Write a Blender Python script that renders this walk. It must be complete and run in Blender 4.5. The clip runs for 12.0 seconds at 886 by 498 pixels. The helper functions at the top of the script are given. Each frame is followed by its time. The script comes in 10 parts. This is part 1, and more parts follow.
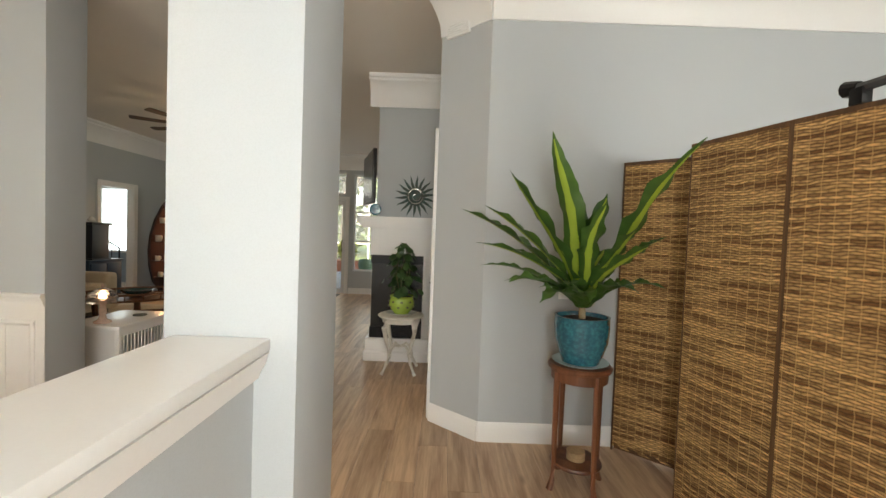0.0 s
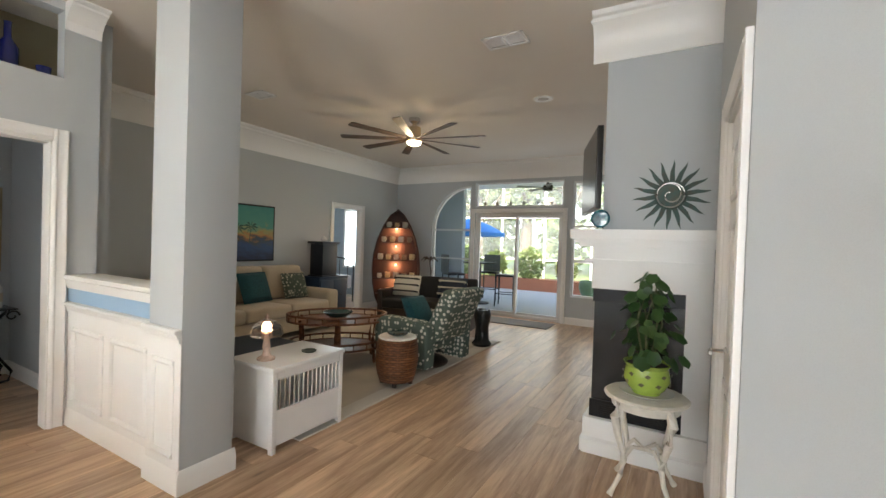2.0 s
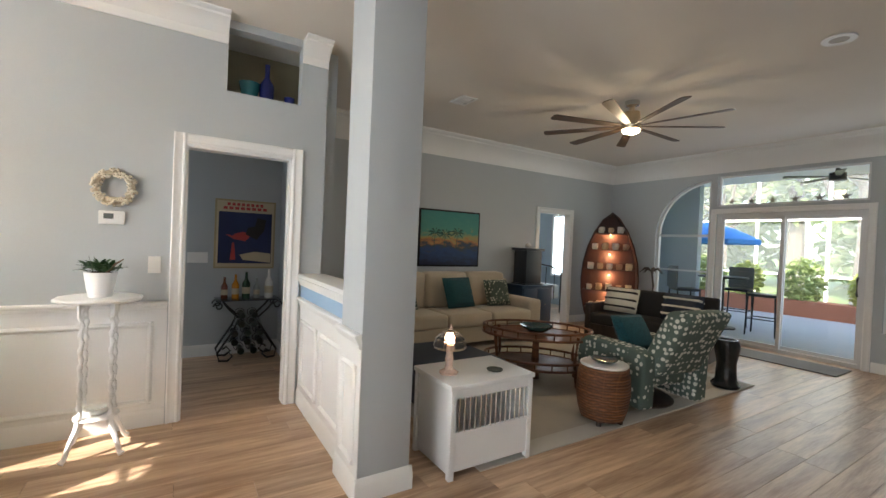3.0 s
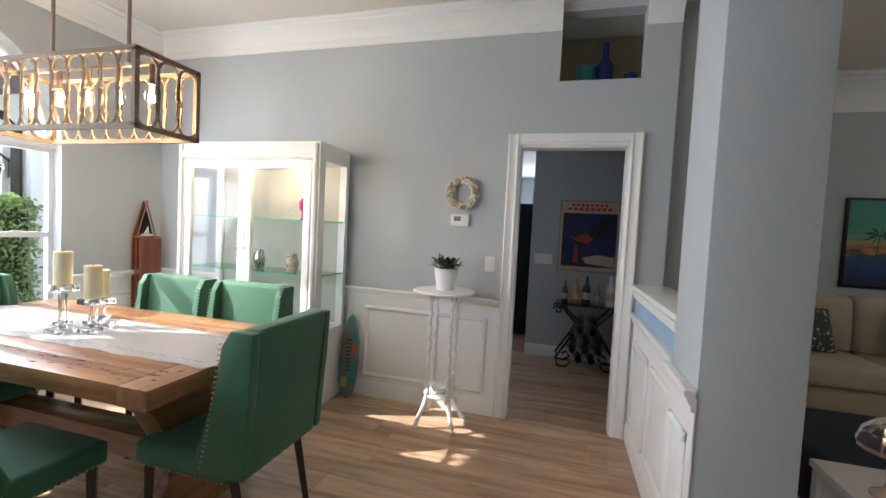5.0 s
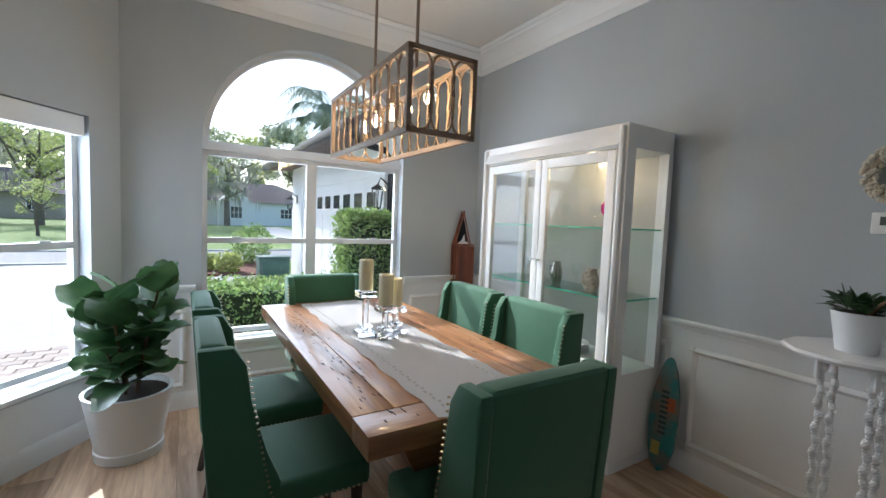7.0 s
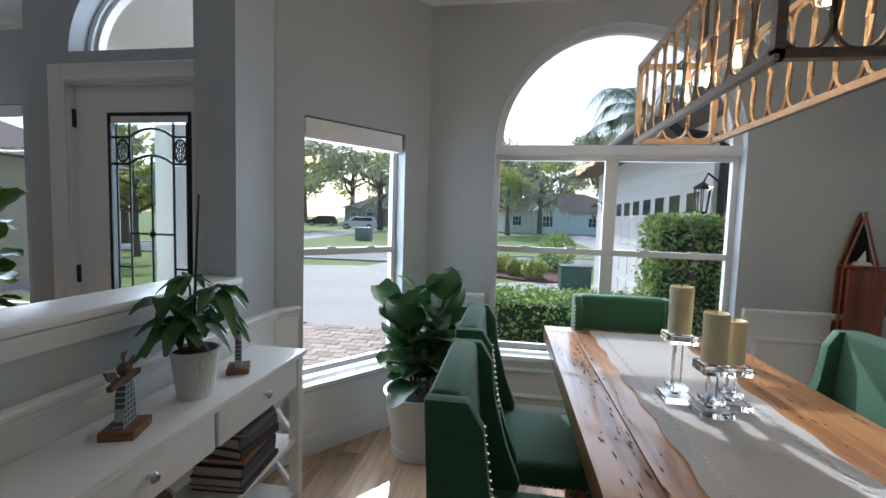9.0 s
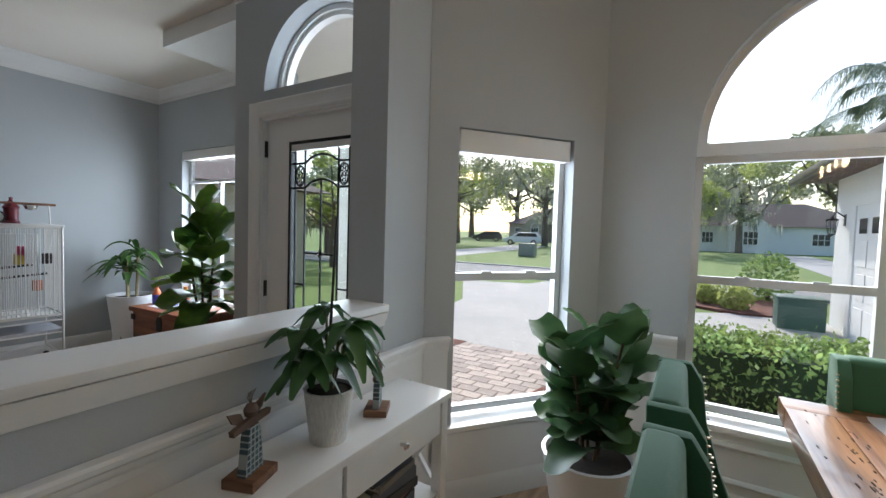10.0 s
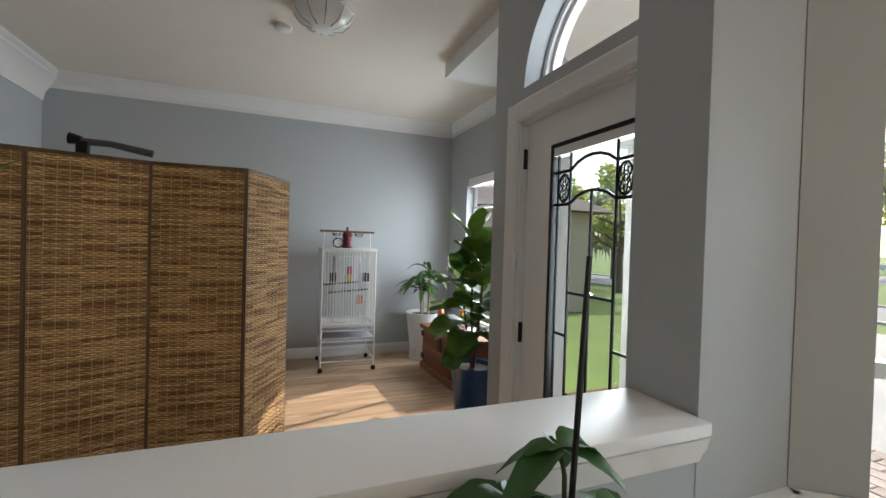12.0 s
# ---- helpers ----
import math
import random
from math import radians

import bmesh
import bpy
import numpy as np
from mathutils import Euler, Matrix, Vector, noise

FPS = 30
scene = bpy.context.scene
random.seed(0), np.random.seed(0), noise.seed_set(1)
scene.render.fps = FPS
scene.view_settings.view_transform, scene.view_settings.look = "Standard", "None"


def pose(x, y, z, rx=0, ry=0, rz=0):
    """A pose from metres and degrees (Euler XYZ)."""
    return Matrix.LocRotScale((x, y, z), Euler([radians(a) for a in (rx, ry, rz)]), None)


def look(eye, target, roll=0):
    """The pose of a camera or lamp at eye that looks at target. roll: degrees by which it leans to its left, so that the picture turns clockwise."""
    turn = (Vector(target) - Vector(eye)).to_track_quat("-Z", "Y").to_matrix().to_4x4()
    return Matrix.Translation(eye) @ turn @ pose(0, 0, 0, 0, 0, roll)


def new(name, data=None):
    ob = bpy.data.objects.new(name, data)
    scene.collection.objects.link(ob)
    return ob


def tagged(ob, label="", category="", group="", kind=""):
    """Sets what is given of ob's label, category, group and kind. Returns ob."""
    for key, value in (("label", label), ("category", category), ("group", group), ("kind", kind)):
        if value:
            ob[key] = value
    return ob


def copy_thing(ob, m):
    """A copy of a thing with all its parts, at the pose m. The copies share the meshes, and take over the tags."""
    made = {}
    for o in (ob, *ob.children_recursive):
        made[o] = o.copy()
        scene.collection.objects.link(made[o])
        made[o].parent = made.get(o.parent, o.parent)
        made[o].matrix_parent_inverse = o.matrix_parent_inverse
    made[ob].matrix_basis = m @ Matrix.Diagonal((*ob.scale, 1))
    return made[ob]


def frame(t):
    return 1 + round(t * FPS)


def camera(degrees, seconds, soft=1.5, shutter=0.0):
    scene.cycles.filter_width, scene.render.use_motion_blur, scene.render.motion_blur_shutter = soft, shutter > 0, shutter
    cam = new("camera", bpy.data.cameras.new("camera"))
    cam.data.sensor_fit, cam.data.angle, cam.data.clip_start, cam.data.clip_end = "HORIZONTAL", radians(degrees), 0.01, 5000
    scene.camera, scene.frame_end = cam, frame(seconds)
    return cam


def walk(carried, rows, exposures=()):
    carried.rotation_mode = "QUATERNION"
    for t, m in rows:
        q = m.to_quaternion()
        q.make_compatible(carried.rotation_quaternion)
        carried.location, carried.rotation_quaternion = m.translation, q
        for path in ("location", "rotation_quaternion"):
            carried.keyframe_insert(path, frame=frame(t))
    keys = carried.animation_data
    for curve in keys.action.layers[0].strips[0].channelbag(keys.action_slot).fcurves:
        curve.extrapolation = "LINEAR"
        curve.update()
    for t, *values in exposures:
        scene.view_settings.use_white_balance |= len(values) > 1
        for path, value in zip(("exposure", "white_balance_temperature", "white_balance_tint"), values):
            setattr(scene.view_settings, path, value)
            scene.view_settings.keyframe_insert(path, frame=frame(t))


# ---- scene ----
EXPOSURES = [(0.0, 2.1, 7500, 10), (0.5, 2.05, 7400, 10), (1.0, 2.15, 7200, 10), (1.5, 2.65, 6950, 10), (2.5, 2.65, 6600, 10), (3.0, 2.6, 6450, 10), (5.0, 2.1, 6000, 10), (5.5, 1.95, 5900, 9), (6.5, 1.4, 5700, 8),
             (8.5, 0.7, 5550, 7), (9.5, 0.55, 5900, 8), (10.5, 0.85, 6150, 9), (11.5, 0.95, 6450, 9), (12.0, 0.95, 6550, 9)]
cam = camera(92.98, 12.0)
# seconds, x, y, z, yaw, pitch, roll
ROWS = [
    (0.0, 2.189, 1.250, 1.364, 0.07, -1.88, -2.06),
    (0.5, 2.191, 1.576, 1.421, 1.71, -1.62, -2.01),
    (1.0, 2.133, 1.942, 1.426, 6.97, -1.48, -1.92),
    (1.5, 2.054, 2.334, 1.397, 16.66, -1.15, -1.95),
    (2.0, 1.952, 2.672, 1.406, 29.62, -0.76, -1.90),
    (2.5, 1.853, 2.901, 1.412, 44.25, -0.39, -2.13),
    (3.0, 1.723, 3.124, 1.397, 58.17, -0.82, -2.40),
    (3.2, 1.689, 3.207, 1.385, 63.36, -0.83, -2.43),
    (4.8, 1.317, 3.515, 1.405, 101.48, -2.35, -3.01),
    (5.0, 1.228, 3.471, 1.400, 105.81, -2.71, -2.93),
    (5.5, 1.063, 3.454, 1.393, 116.92, -3.30, -2.73),
    (6.0, 0.883, 3.454, 1.400, 127.86, -3.55, -2.49),
    (6.5, 0.721, 3.340, 1.407, 138.69, -3.54, -2.30),
    (6.7, 0.663, 3.290, 1.415, 142.68, -3.63, -2.28),
    (8.5, 0.368, 2.853, 1.400, 178.43, -4.43, -1.84),
    (9.0, 0.376, 2.697, 1.402, 188.80, -4.07, -1.74),
    (9.5, 0.446, 2.527, 1.429, 199.48, -3.49, -1.66),
    (10.0, 0.468, 2.355, 1.433, 210.90, -2.64, -1.70),
    (10.5, 0.533, 2.226, 1.451, 221.58, -2.10, -1.53),
    (11.0, 0.699, 2.111, 1.456, 231.51, -1.65, -1.62),
    (11.5, 0.820, 1.959, 1.464, 240.72, -1.13, -1.73),
    (12.0, 0.960, 1.803, 1.472, 248.59, -0.92, -1.69),
]
walk(cam, [(t, pose(x, y, z, 90 + pitch, roll, yaw)) for t, x, y, z, yaw, pitch, roll in ROWS],
     exposures=EXPOSURES)

# ---- world, sun and exposure ----
SUN_EL, SUN_FROM = 36.5, (0.33, -0.94)
world = bpy.data.worlds.new("sky")
scene.world = world
world.use_nodes = True
wn, wl = world.node_tree.nodes, world.node_tree.links
sky = wn.new("ShaderNodeTexSky")
sky.sky_type = "NISHITA"
sky.sun_disc = False
sky.sun_elevation = radians(SUN_EL)
sky.sun_rotation = math.atan2(SUN_FROM[0], SUN_FROM[1])
sky.air_density, sky.dust_density = 1.0, 2.0
wl.new(sky.outputs[0], wn["Background"].inputs[0])
wn["Background"].inputs[1].default_value = 0.15
sun_data = bpy.data.lights.new("sun", "SUN")
sun_data.energy, sun_data.angle, sun_data.color = 2.5, radians(0.6), (1.0, 0.93, 0.83)
sun_lamp = new("sun", sun_data)
sun_lamp.matrix_world = look((8, -20, 20), (8 - SUN_FROM[0], -20 - SUN_FROM[1], 20 - math.tan(radians(SUN_EL))))


def area_lamp(name, eye, target, w, h, power, color=(1, 1, 1)):
    data = bpy.data.lights.new(name, "AREA")
    data.shape, data.size, data.size_y, data.energy, data.color = "RECTANGLE", w, h, power, color
    ob = new(name, data)
    ob.matrix_world = look(eye, target)
    return ob


def point_lamp(name, at, power, color=(1, 0.85, 0.65), radius=0.03):
    data = bpy.data.lights.new(name, "POINT")
    data.energy, data.color, data.shadow_soft_size = power, color, radius
    ob = new(name, data)
    ob.location = at
    return ob


DAY = (0.86, 0.93, 1.0)
area_lamp("window_light_dining", (-0.3, -0.52, 1.6), (-0.3, 2.0, 0.1), 1.4, 2.0, 15, DAY)
area_lamp("window_light_side", (1.42, 0.1, 1.2), (0.0, 1.2, 1.0), 0.6, 1.4, 10, DAY)
area_lamp("window_light_office", (5.15, -0.72, 1.5), (4.6, 3.0, 0.5), 1.1, 1.6, 36, DAY)
area_lamp("window_light_entry", (2.32, 0.35, 1.6), (2.3, 3.0, 1.3), 0.5, 1.6, 17, DAY)
area_lamp("window_light_patio", (-0.6, 10.95, 1.5), (-0.6, 6.0, 0.3), 3.2, 2.2, 5, DAY)

# ---- materials ----
MATS = {}


def nodes_of(name):
    m = bpy.data.materials.new(name)
    m.use_nodes = True
    nt = m.node_tree
    return m, nt.nodes, nt.links, nt.nodes["Principled BSDF"]


def mat(name, color, rough=0.5, metal=0.0, grain=0.0, scale=40.0, bump=0.0, blotch=0.0, blotch_scale=3.0, spec=0.5, coat=0.0,
        dark=None, stretch=None, random_value=0.0, sheen=0.0):
    """A painted or grained surface: fine grain, large soft blotches, fine relief, and a shift by object."""
    if name in MATS:
        return MATS[name]
    m, n, l, b = nodes_of(name)
    b.inputs["Roughness"].default_value, b.inputs["Metallic"].default_value = rough, metal
    b.inputs["Specular IOR Level"].default_value, b.inputs["Coat Weight"].default_value = spec, coat
    b.inputs["Sheen Weight"].default_value = sheen
    col = (*color, 1)
    tc = n.new("ShaderNodeTexCoord")
    vec = tc.outputs["Object"]
    if stretch:
        mp = n.new("ShaderNodeMapping")
        mp.inputs["Scale"].default_value = stretch
        l.new(vec, mp.inputs[0])
        vec = mp.outputs[0]
    fine = n.new("ShaderNodeTexNoise")
    fine.inputs["Scale"].default_value, fine.inputs["Detail"].default_value = scale, 5
    l.new(vec, fine.inputs["Vector"])
    big = n.new("ShaderNodeTexNoise")
    big.inputs["Scale"].default_value, big.inputs["Detail"].default_value = blotch_scale, 3
    l.new(vec, big.inputs["Vector"])
    d = dark or tuple(c * 0.6 for c in color)
    mix1 = n.new("ShaderNodeMix")
    mix1.data_type = "RGBA"
    mix1.inputs["A"].default_value, mix1.inputs["B"].default_value = col, (*d, 1)
    r1 = n.new("ShaderNodeMapRange")
    r1.inputs["From Min"].default_value, r1.inputs["From Max"].default_value = 0.42, 0.68
    r1.inputs["To Max"].default_value = grain
    l.new(fine.outputs[0], r1.inputs[0])
    l.new(r1.outputs[0], mix1.inputs["Factor"])
    mix2 = n.new("ShaderNodeMix")
    mix2.data_type = "RGBA"
    mix2.inputs["B"].default_value = (*(c * 0.8 for c in d), 1)
    r2 = n.new("ShaderNodeMapRange")
    r2.inputs["From Min"].default_value, r2.inputs["From Max"].default_value = 0.45, 0.75
    r2.inputs["To Max"].default_value = blotch
    l.new(big.outputs[0], r2.inputs[0])
    l.new(mix1.outputs["Result"], mix2.inputs["A"])
    l.new(r2.outputs[0], mix2.inputs["Factor"])
    out = mix2.outputs["Result"]
    if random_value:
        info = n.new("ShaderNodeObjectInfo")
        hsv = n.new("ShaderNodeHueSaturation")
        rr = n.new("ShaderNodeMapRange")
        rr.inputs["To Min"].default_value, rr.inputs["To Max"].default_value = 1 - random_value, 1 + random_value
        l.new(info.outputs["Random"], rr.inputs[0])
        l.new(rr.outputs[0], hsv.inputs["Value"])
        l.new(out, hsv.inputs["Color"])
        out = hsv.outputs[0]
    l.new(out, b.inputs["Base Color"])
    if bump:
        bp = n.new("ShaderNodeBump")
        bp.inputs["Strength"].default_value, bp.inputs["Distance"].default_value = bump, 0.004
        l.new(fine.outputs[0], bp.inputs["Height"])
        l.new(bp.outputs[0], b.inputs["Normal"])
    MATS[name] = m
    return m


def wood(name, light, dark, rough=0.4, scale=1.0, axis=1, random_value=0.12, island=False, knots=0.0, coat=0.0):
    """Wood with grain along one axis of the object, long streaks and pores; each piece differs."""
    if name in MATS:
        return MATS[name]
    m, n, l, b = nodes_of(name)
    tc = n.new("ShaderNodeTexCoord")
    geo = n.new("ShaderNodeNewGeometry") if island else n.new("ShaderNodeObjectInfo")
    rnd = geo.outputs["Random Per Island"] if island else geo.outputs["Random"]
    off = n.new("ShaderNodeVectorMath")
    off.operation = "MULTIPLY_ADD"
    comb = n.new("ShaderNodeCombineXYZ")
    for k in range(3):
        l.new(rnd, comb.inputs[k])
    l.new(comb.outputs[0], off.inputs[0])
    off.inputs[1].default_value = (37.0, 91.0, 53.0)
    l.new(tc.outputs["Object"], off.inputs[2])
    mp = n.new("ShaderNodeMapping")
    s = [14.0 * scale] * 3
    s[axis] = 1.1 * scale
    mp.inputs["Scale"].default_value = s
    l.new(off.outputs[0], mp.inputs[0])
    a = n.new("ShaderNodeTexNoise")
    a.inputs["Scale"].default_value, a.inputs["Detail"].default_value, a.inputs["Distortion"].default_value = 1.0, 6, 0.6
    l.new(mp.outputs[0], a.inputs["Vector"])
    c = n.new("ShaderNodeTexNoise")
    c.inputs["Scale"].default_value, c.inputs["Detail"].default_value = 6.0, 4
    l.new(mp.outputs[0], c.inputs["Vector"])
    add = n.new("ShaderNodeMath")
    add.operation = "MULTIPLY_ADD"
    add.inputs[1].default_value = 0.35
    l.new(c.outputs[0], add.inputs[0])
    l.new(a.outputs[0], add.inputs[2])
    ramp = n.new("ShaderNodeValToRGB")
    ramp.color_ramp.elements[0].position, ramp.color_ramp.elements[0].color = 0.5, (*light, 1)
    ramp.color_ramp.elements[1].position, ramp.color_ramp.elements[1].color = 0.86, (*dark, 1)
    l.new(add.outputs[0], ramp.inputs[0])
    out = ramp.outputs[0]
    if knots:
        k = n.new("ShaderNodeTexVoronoi")
        k.inputs["Scale"].default_value = 1.6 * scale
        mp2 = n.new("ShaderNodeMapping")
        s2 = [2.6] * 3
        s2[axis] = 0.8
        mp2.inputs["Scale"].default_value = s2
        l.new(off.outputs[0], mp2.inputs[0])
        l.new(mp2.outputs[0], k.inputs["Vector"])
        kr = n.new("ShaderNodeMapRange")
        kr.inputs["From Min"].default_value, kr.inputs["From Max"].default_value = 0.09, 0.02
        kr.inputs["To Max"].default_value = knots
        l.new(k.outputs["Distance"], kr.inputs[0])
        mk = n.new("ShaderNodeMix")
        mk.data_type = "RGBA"
        mk.inputs["B"].default_value = (*(v * 0.35 for v in dark), 1)
        l.new(out, mk.inputs["A"])
        l.new(kr.outputs[0], mk.inputs["Factor"])
        out = mk.outputs["Result"]
    hsv = n.new("ShaderNodeHueSaturation")
    rr = n.new("ShaderNodeMapRange")
    rr.inputs["To Min"].default_value, rr.inputs["To Max"].default_value = 1 - random_value, 1 + random_value
    l.new(rnd, rr.inputs[0])
    l.new(rr.outputs[0], hsv.inputs["Value"])
    l.new(out, hsv.inputs["Color"])
    l.new(hsv.outputs[0], b.inputs["Base Color"])
    b.inputs["Roughness"].default_value, b.inputs["Coat Weight"].default_value = rough, coat
    rm = n.new("ShaderNodeMapRange")
    rm.inputs["To Min"].default_value, rm.inputs["To Max"].default_value = rough - 0.08, rough + 0.15
    l.new(c.outputs[0], rm.inputs[0])
    l.new(rm.outputs[0], b.inputs["Roughness"])
    bp = n.new("ShaderNodeBump")
    bp.inputs["Strength"].default_value, bp.inputs["Distance"].default_value = 0.25, 0.002
    l.new(add.outputs[0], bp.inputs["Height"])
    l.new(bp.outputs[0], b.inputs["Normal"])
    MATS[name] = m
    return m


def glow(name, color, strength):
    if name in MATS:
        return MATS[name]
    m, n, l, b = nodes_of(name)
    b.inputs["Base Color"].default_value = (*color, 1)
    b.inputs["Emission Color"].default_value = (*color, 1)
    b.inputs["Emission Strength"].default_value = strength
    MATS[name] = m
    return m


def glass(name, color=(1, 1, 1), rough=0.0, bumpy=0.0, thin=True):
    """Clear glass: a mix of clear passage and mirror by the glancing angle, or solid glass."""
    if name in MATS:
        return MATS[name]
    m, n, l, b = nodes_of(name)
    if thin:
        n.remove(b)
        tr, gl, mx, fr = (n.new("ShaderNode" + k) for k in ("BsdfTransparent", "BsdfGlossy", "MixShader", "LayerWeight"))
        tr.inputs[0].default_value = (*color, 1)
        gl.inputs["Roughness"].default_value = rough
        fr.inputs[0].default_value = 0.5
        pw, md = n.new("ShaderNodeMath"), n.new("ShaderNodeMath")
        pw.operation, md.operation = "POWER", "MULTIPLY_ADD"
        pw.inputs[1].default_value = 5.0
        md.inputs[1].default_value, md.inputs[2].default_value = 0.9, 0.03
        l.new(fr.outputs["Facing"], pw.inputs[0])
        l.new(pw.outputs[0], md.inputs[0])
        l.new(md.outputs[0], mx.inputs[0])
        l.new(tr.outputs[0], mx.inputs[1])
        l.new(gl.outputs[0], mx.inputs[2])
        l.new(mx.outputs[0], n["Material Output"].inputs[0])
    else:
        b.inputs["Base Color"].default_value = (*color, 1)
        b.inputs["Transmission Weight"].default_value, b.inputs["Roughness"].default_value = 1.0, rough
        if bumpy:
            nz = n.new("ShaderNodeTexNoise")
            nz.inputs["Scale"].default_value = 60
            bp = n.new("ShaderNodeBump")
            bp.inputs["Strength"].default_value = bumpy
            l.new(nz.outputs[0], bp.inputs["Height"])
            l.new(bp.outputs[0], b.inputs["Normal"])
    MATS[name] = m
    return m


M_WALL = mat("wall_paint", (0.475, 0.505, 0.525), 0.62, grain=0.10, scale=260, bump=0.10, blotch=0.05, blotch_scale=1.2, spec=0.3)
M_TRIM = mat("white_trim_paint", (0.82, 0.82, 0.81), 0.38, grain=0.04, scale=120, bump=0.03, blotch=0.05, blotch_scale=2)
M_CEIL = mat("ceiling_paint", (0.78, 0.735, 0.675), 0.85, grain=0.12, scale=300, bump=0.25, blotch=0.04, spec=0.2)
M_BLUE = mat("blue_band_paint", (0.30, 0.45, 0.62), 0.6, grain=0.06, scale=200, bump=0.05)
M_FLOOR = wood("oak_plank", (0.60, 0.42, 0.275), (0.31, 0.19, 0.115), 0.30, 1.0, 1, 0.16, False, 0.7)
M_FLOOR_REST = wood("oak_plank_rest", (0.60, 0.42, 0.275), (0.31, 0.19, 0.115), 0.30, 1.0, 1, 0.16, True, 0.7)
M_GAP = mat("plank_gap", (0.05, 0.035, 0.025), 0.9)
M_GLASS = glass("window_glass")
M_ALU = mat("window_frame_white", (0.70, 0.71, 0.72), 0.4, grain=0.05, scale=80)
M_BLACK = mat("black_metal", (0.015, 0.015, 0.016), 0.4, metal=0.6)
M_CHROME = mat("brushed_nickel", (0.62, 0.60, 0.57), 0.25, metal=1.0)

# ---- mesh helpers ----


def bm_new():
    return bmesh.new()


def box(bm, x0, x1, y0, y1, z0, z1, bevel=0.0, seg=2):
    if bevel:
        t = bmesh.new()
        box(t, x0, x1, y0, y1, z0, z1)
        bmesh.ops.bevel(t, geom=t.edges[:], offset=bevel, segments=seg, profile=0.6, affect="EDGES")
        merge(bm, t)
        return bm
    v = [bm.verts.new((x, y, z)) for z in (z0, z1) for y in (y0, y1) for x in (x0, x1)]
    for q in ((0, 2, 3, 1), (4, 5, 7, 6), (0, 1, 5, 4), (2, 6, 7, 3), (1, 3, 7, 5), (0, 4, 6, 2)):
        bm.faces.new([v[i] for i in q])
    return bm


def merge(bm, other, m=None):
    """Adds the mesh of other to bm, moved by m, and frees other."""
    made = {v: bm.verts.new(m @ v.co if m else v.co) for v in other.verts}
    for f in other.faces:
        try:
            bm.faces.new([made[v] for v in f.verts])
        except ValueError:
            pass
    other.free()
    return bm


def prism(bm, poly, at, u, v, w, depth):
    """A polygon of (a, b) pairs in the plane of u and v, pushed along w."""
    at, u, v, w = Vector(at), Vector(u), Vector(v), Vector(w)
    lo = [bm.verts.new(at + u * a + v * b) for a, b in poly]
    hi = [bm.verts.new(p.co + w * depth) for p in lo]
    n = len(poly)
    for ring in (list(reversed(lo)), hi):
        bm.faces.new(ring)
    for i in range(n):
        j = (i + 1) % n
        bm.faces.new((lo[i], lo[j], hi[j], hi[i]))
    return bm


def tube(bm, pts, radii, seg=8, cap=True):
    """A round bar through the points, with a radius at each."""
    pts = [Vector(p) for p in pts]
    if not hasattr(radii, "__len__"):
        radii = [radii] * len(pts)
    rings = []
    up = Vector((0, 0, 1))
    for i, p in enumerate(pts):
        d = (pts[min(i + 1, len(pts) - 1)] - pts[max(i - 1, 0)]).normalized()
        side = d.cross(up)
        if side.length < 0.05:
            side = d.cross(Vector((1, 0, 0)))
        side.normalize()
        other = d.cross(side).normalized()
        rings.append([bm.verts.new(p + (side * math.cos(a) + other * math.sin(a)) * radii[i])
                      for a in (2 * math.pi * k / seg for k in range(seg))])
    for a, b in zip(rings, rings[1:]):
        for k in range(seg):
            j = (k + 1) % seg
            bm.faces.new((a[k], b[k], b[j], a[j]))
    if cap:
        bm.faces.new(rings[0])
        bm.faces.new(list(reversed(rings[-1])))
    return bm


def lathe(bm, profile, seg=24, at=(0, 0, 0), sx=1.0, sy=1.0):
    """Turns (radius, height) pairs round the upright axis."""
    at = Vector(at)
    rings = []
    for r, z in profile:
        if r < 1e-5:
            rings.append([bm.verts.new(at + Vector((0, 0, z)))])
        else:
            rings.append([bm.verts.new(at + Vector((r * sx * math.cos(a), r * sy * math.sin(a), z)))
                          for a in (2 * math.pi * k / seg for k in range(seg))])
    for a, b in zip(rings, rings[1:]):
        for k in range(seg):
            j = (k + 1) % seg
            q = [a[k % len(a)], a[j % len(a)], b[j % len(b)], b[k % len(b)]]
            q = list(dict.fromkeys(q))
            if len(q) > 2:
                bm.faces.new(q)
    return bm


def part(name, bm, material, parent=None, label="", m=None, smooth=35):
    """Links a bmesh as one mesh object, under a thing or a part when a parent is given."""
    me = bpy.data.meshes.new(name)
    bmesh.ops.recalc_face_normals(bm, faces=bm.faces[:])
    bm.to_mesh(me)
    bm.free()
    if smooth:
        me.polygons.foreach_set("use_smooth", [True] * len(me.polygons))
        me.set_sharp_from_angle(angle=radians(smooth))
    me.materials.append(material)
    ob = new(name, me)
    if parent:
        ob.parent = parent
    if m is not None:
        ob.matrix_basis = m
    if label:
        tagged(ob, label)
    return ob


def thing(name, label, category, m=None, group=""):
    """An Empty at the base of a thing, that parents its parts."""
    ob = new(name)
    ob.empty_display_size = 0.1
    tagged(ob, label, category, group)
    if m is not None:
        ob.matrix_basis = m
    return ob


def structure(name, bm, material, label="", smooth=30):
    ob = part(name, bm, material, None, "", None, smooth)
    return tagged(ob, label or name.replace("_", " "), "", "", "structure")


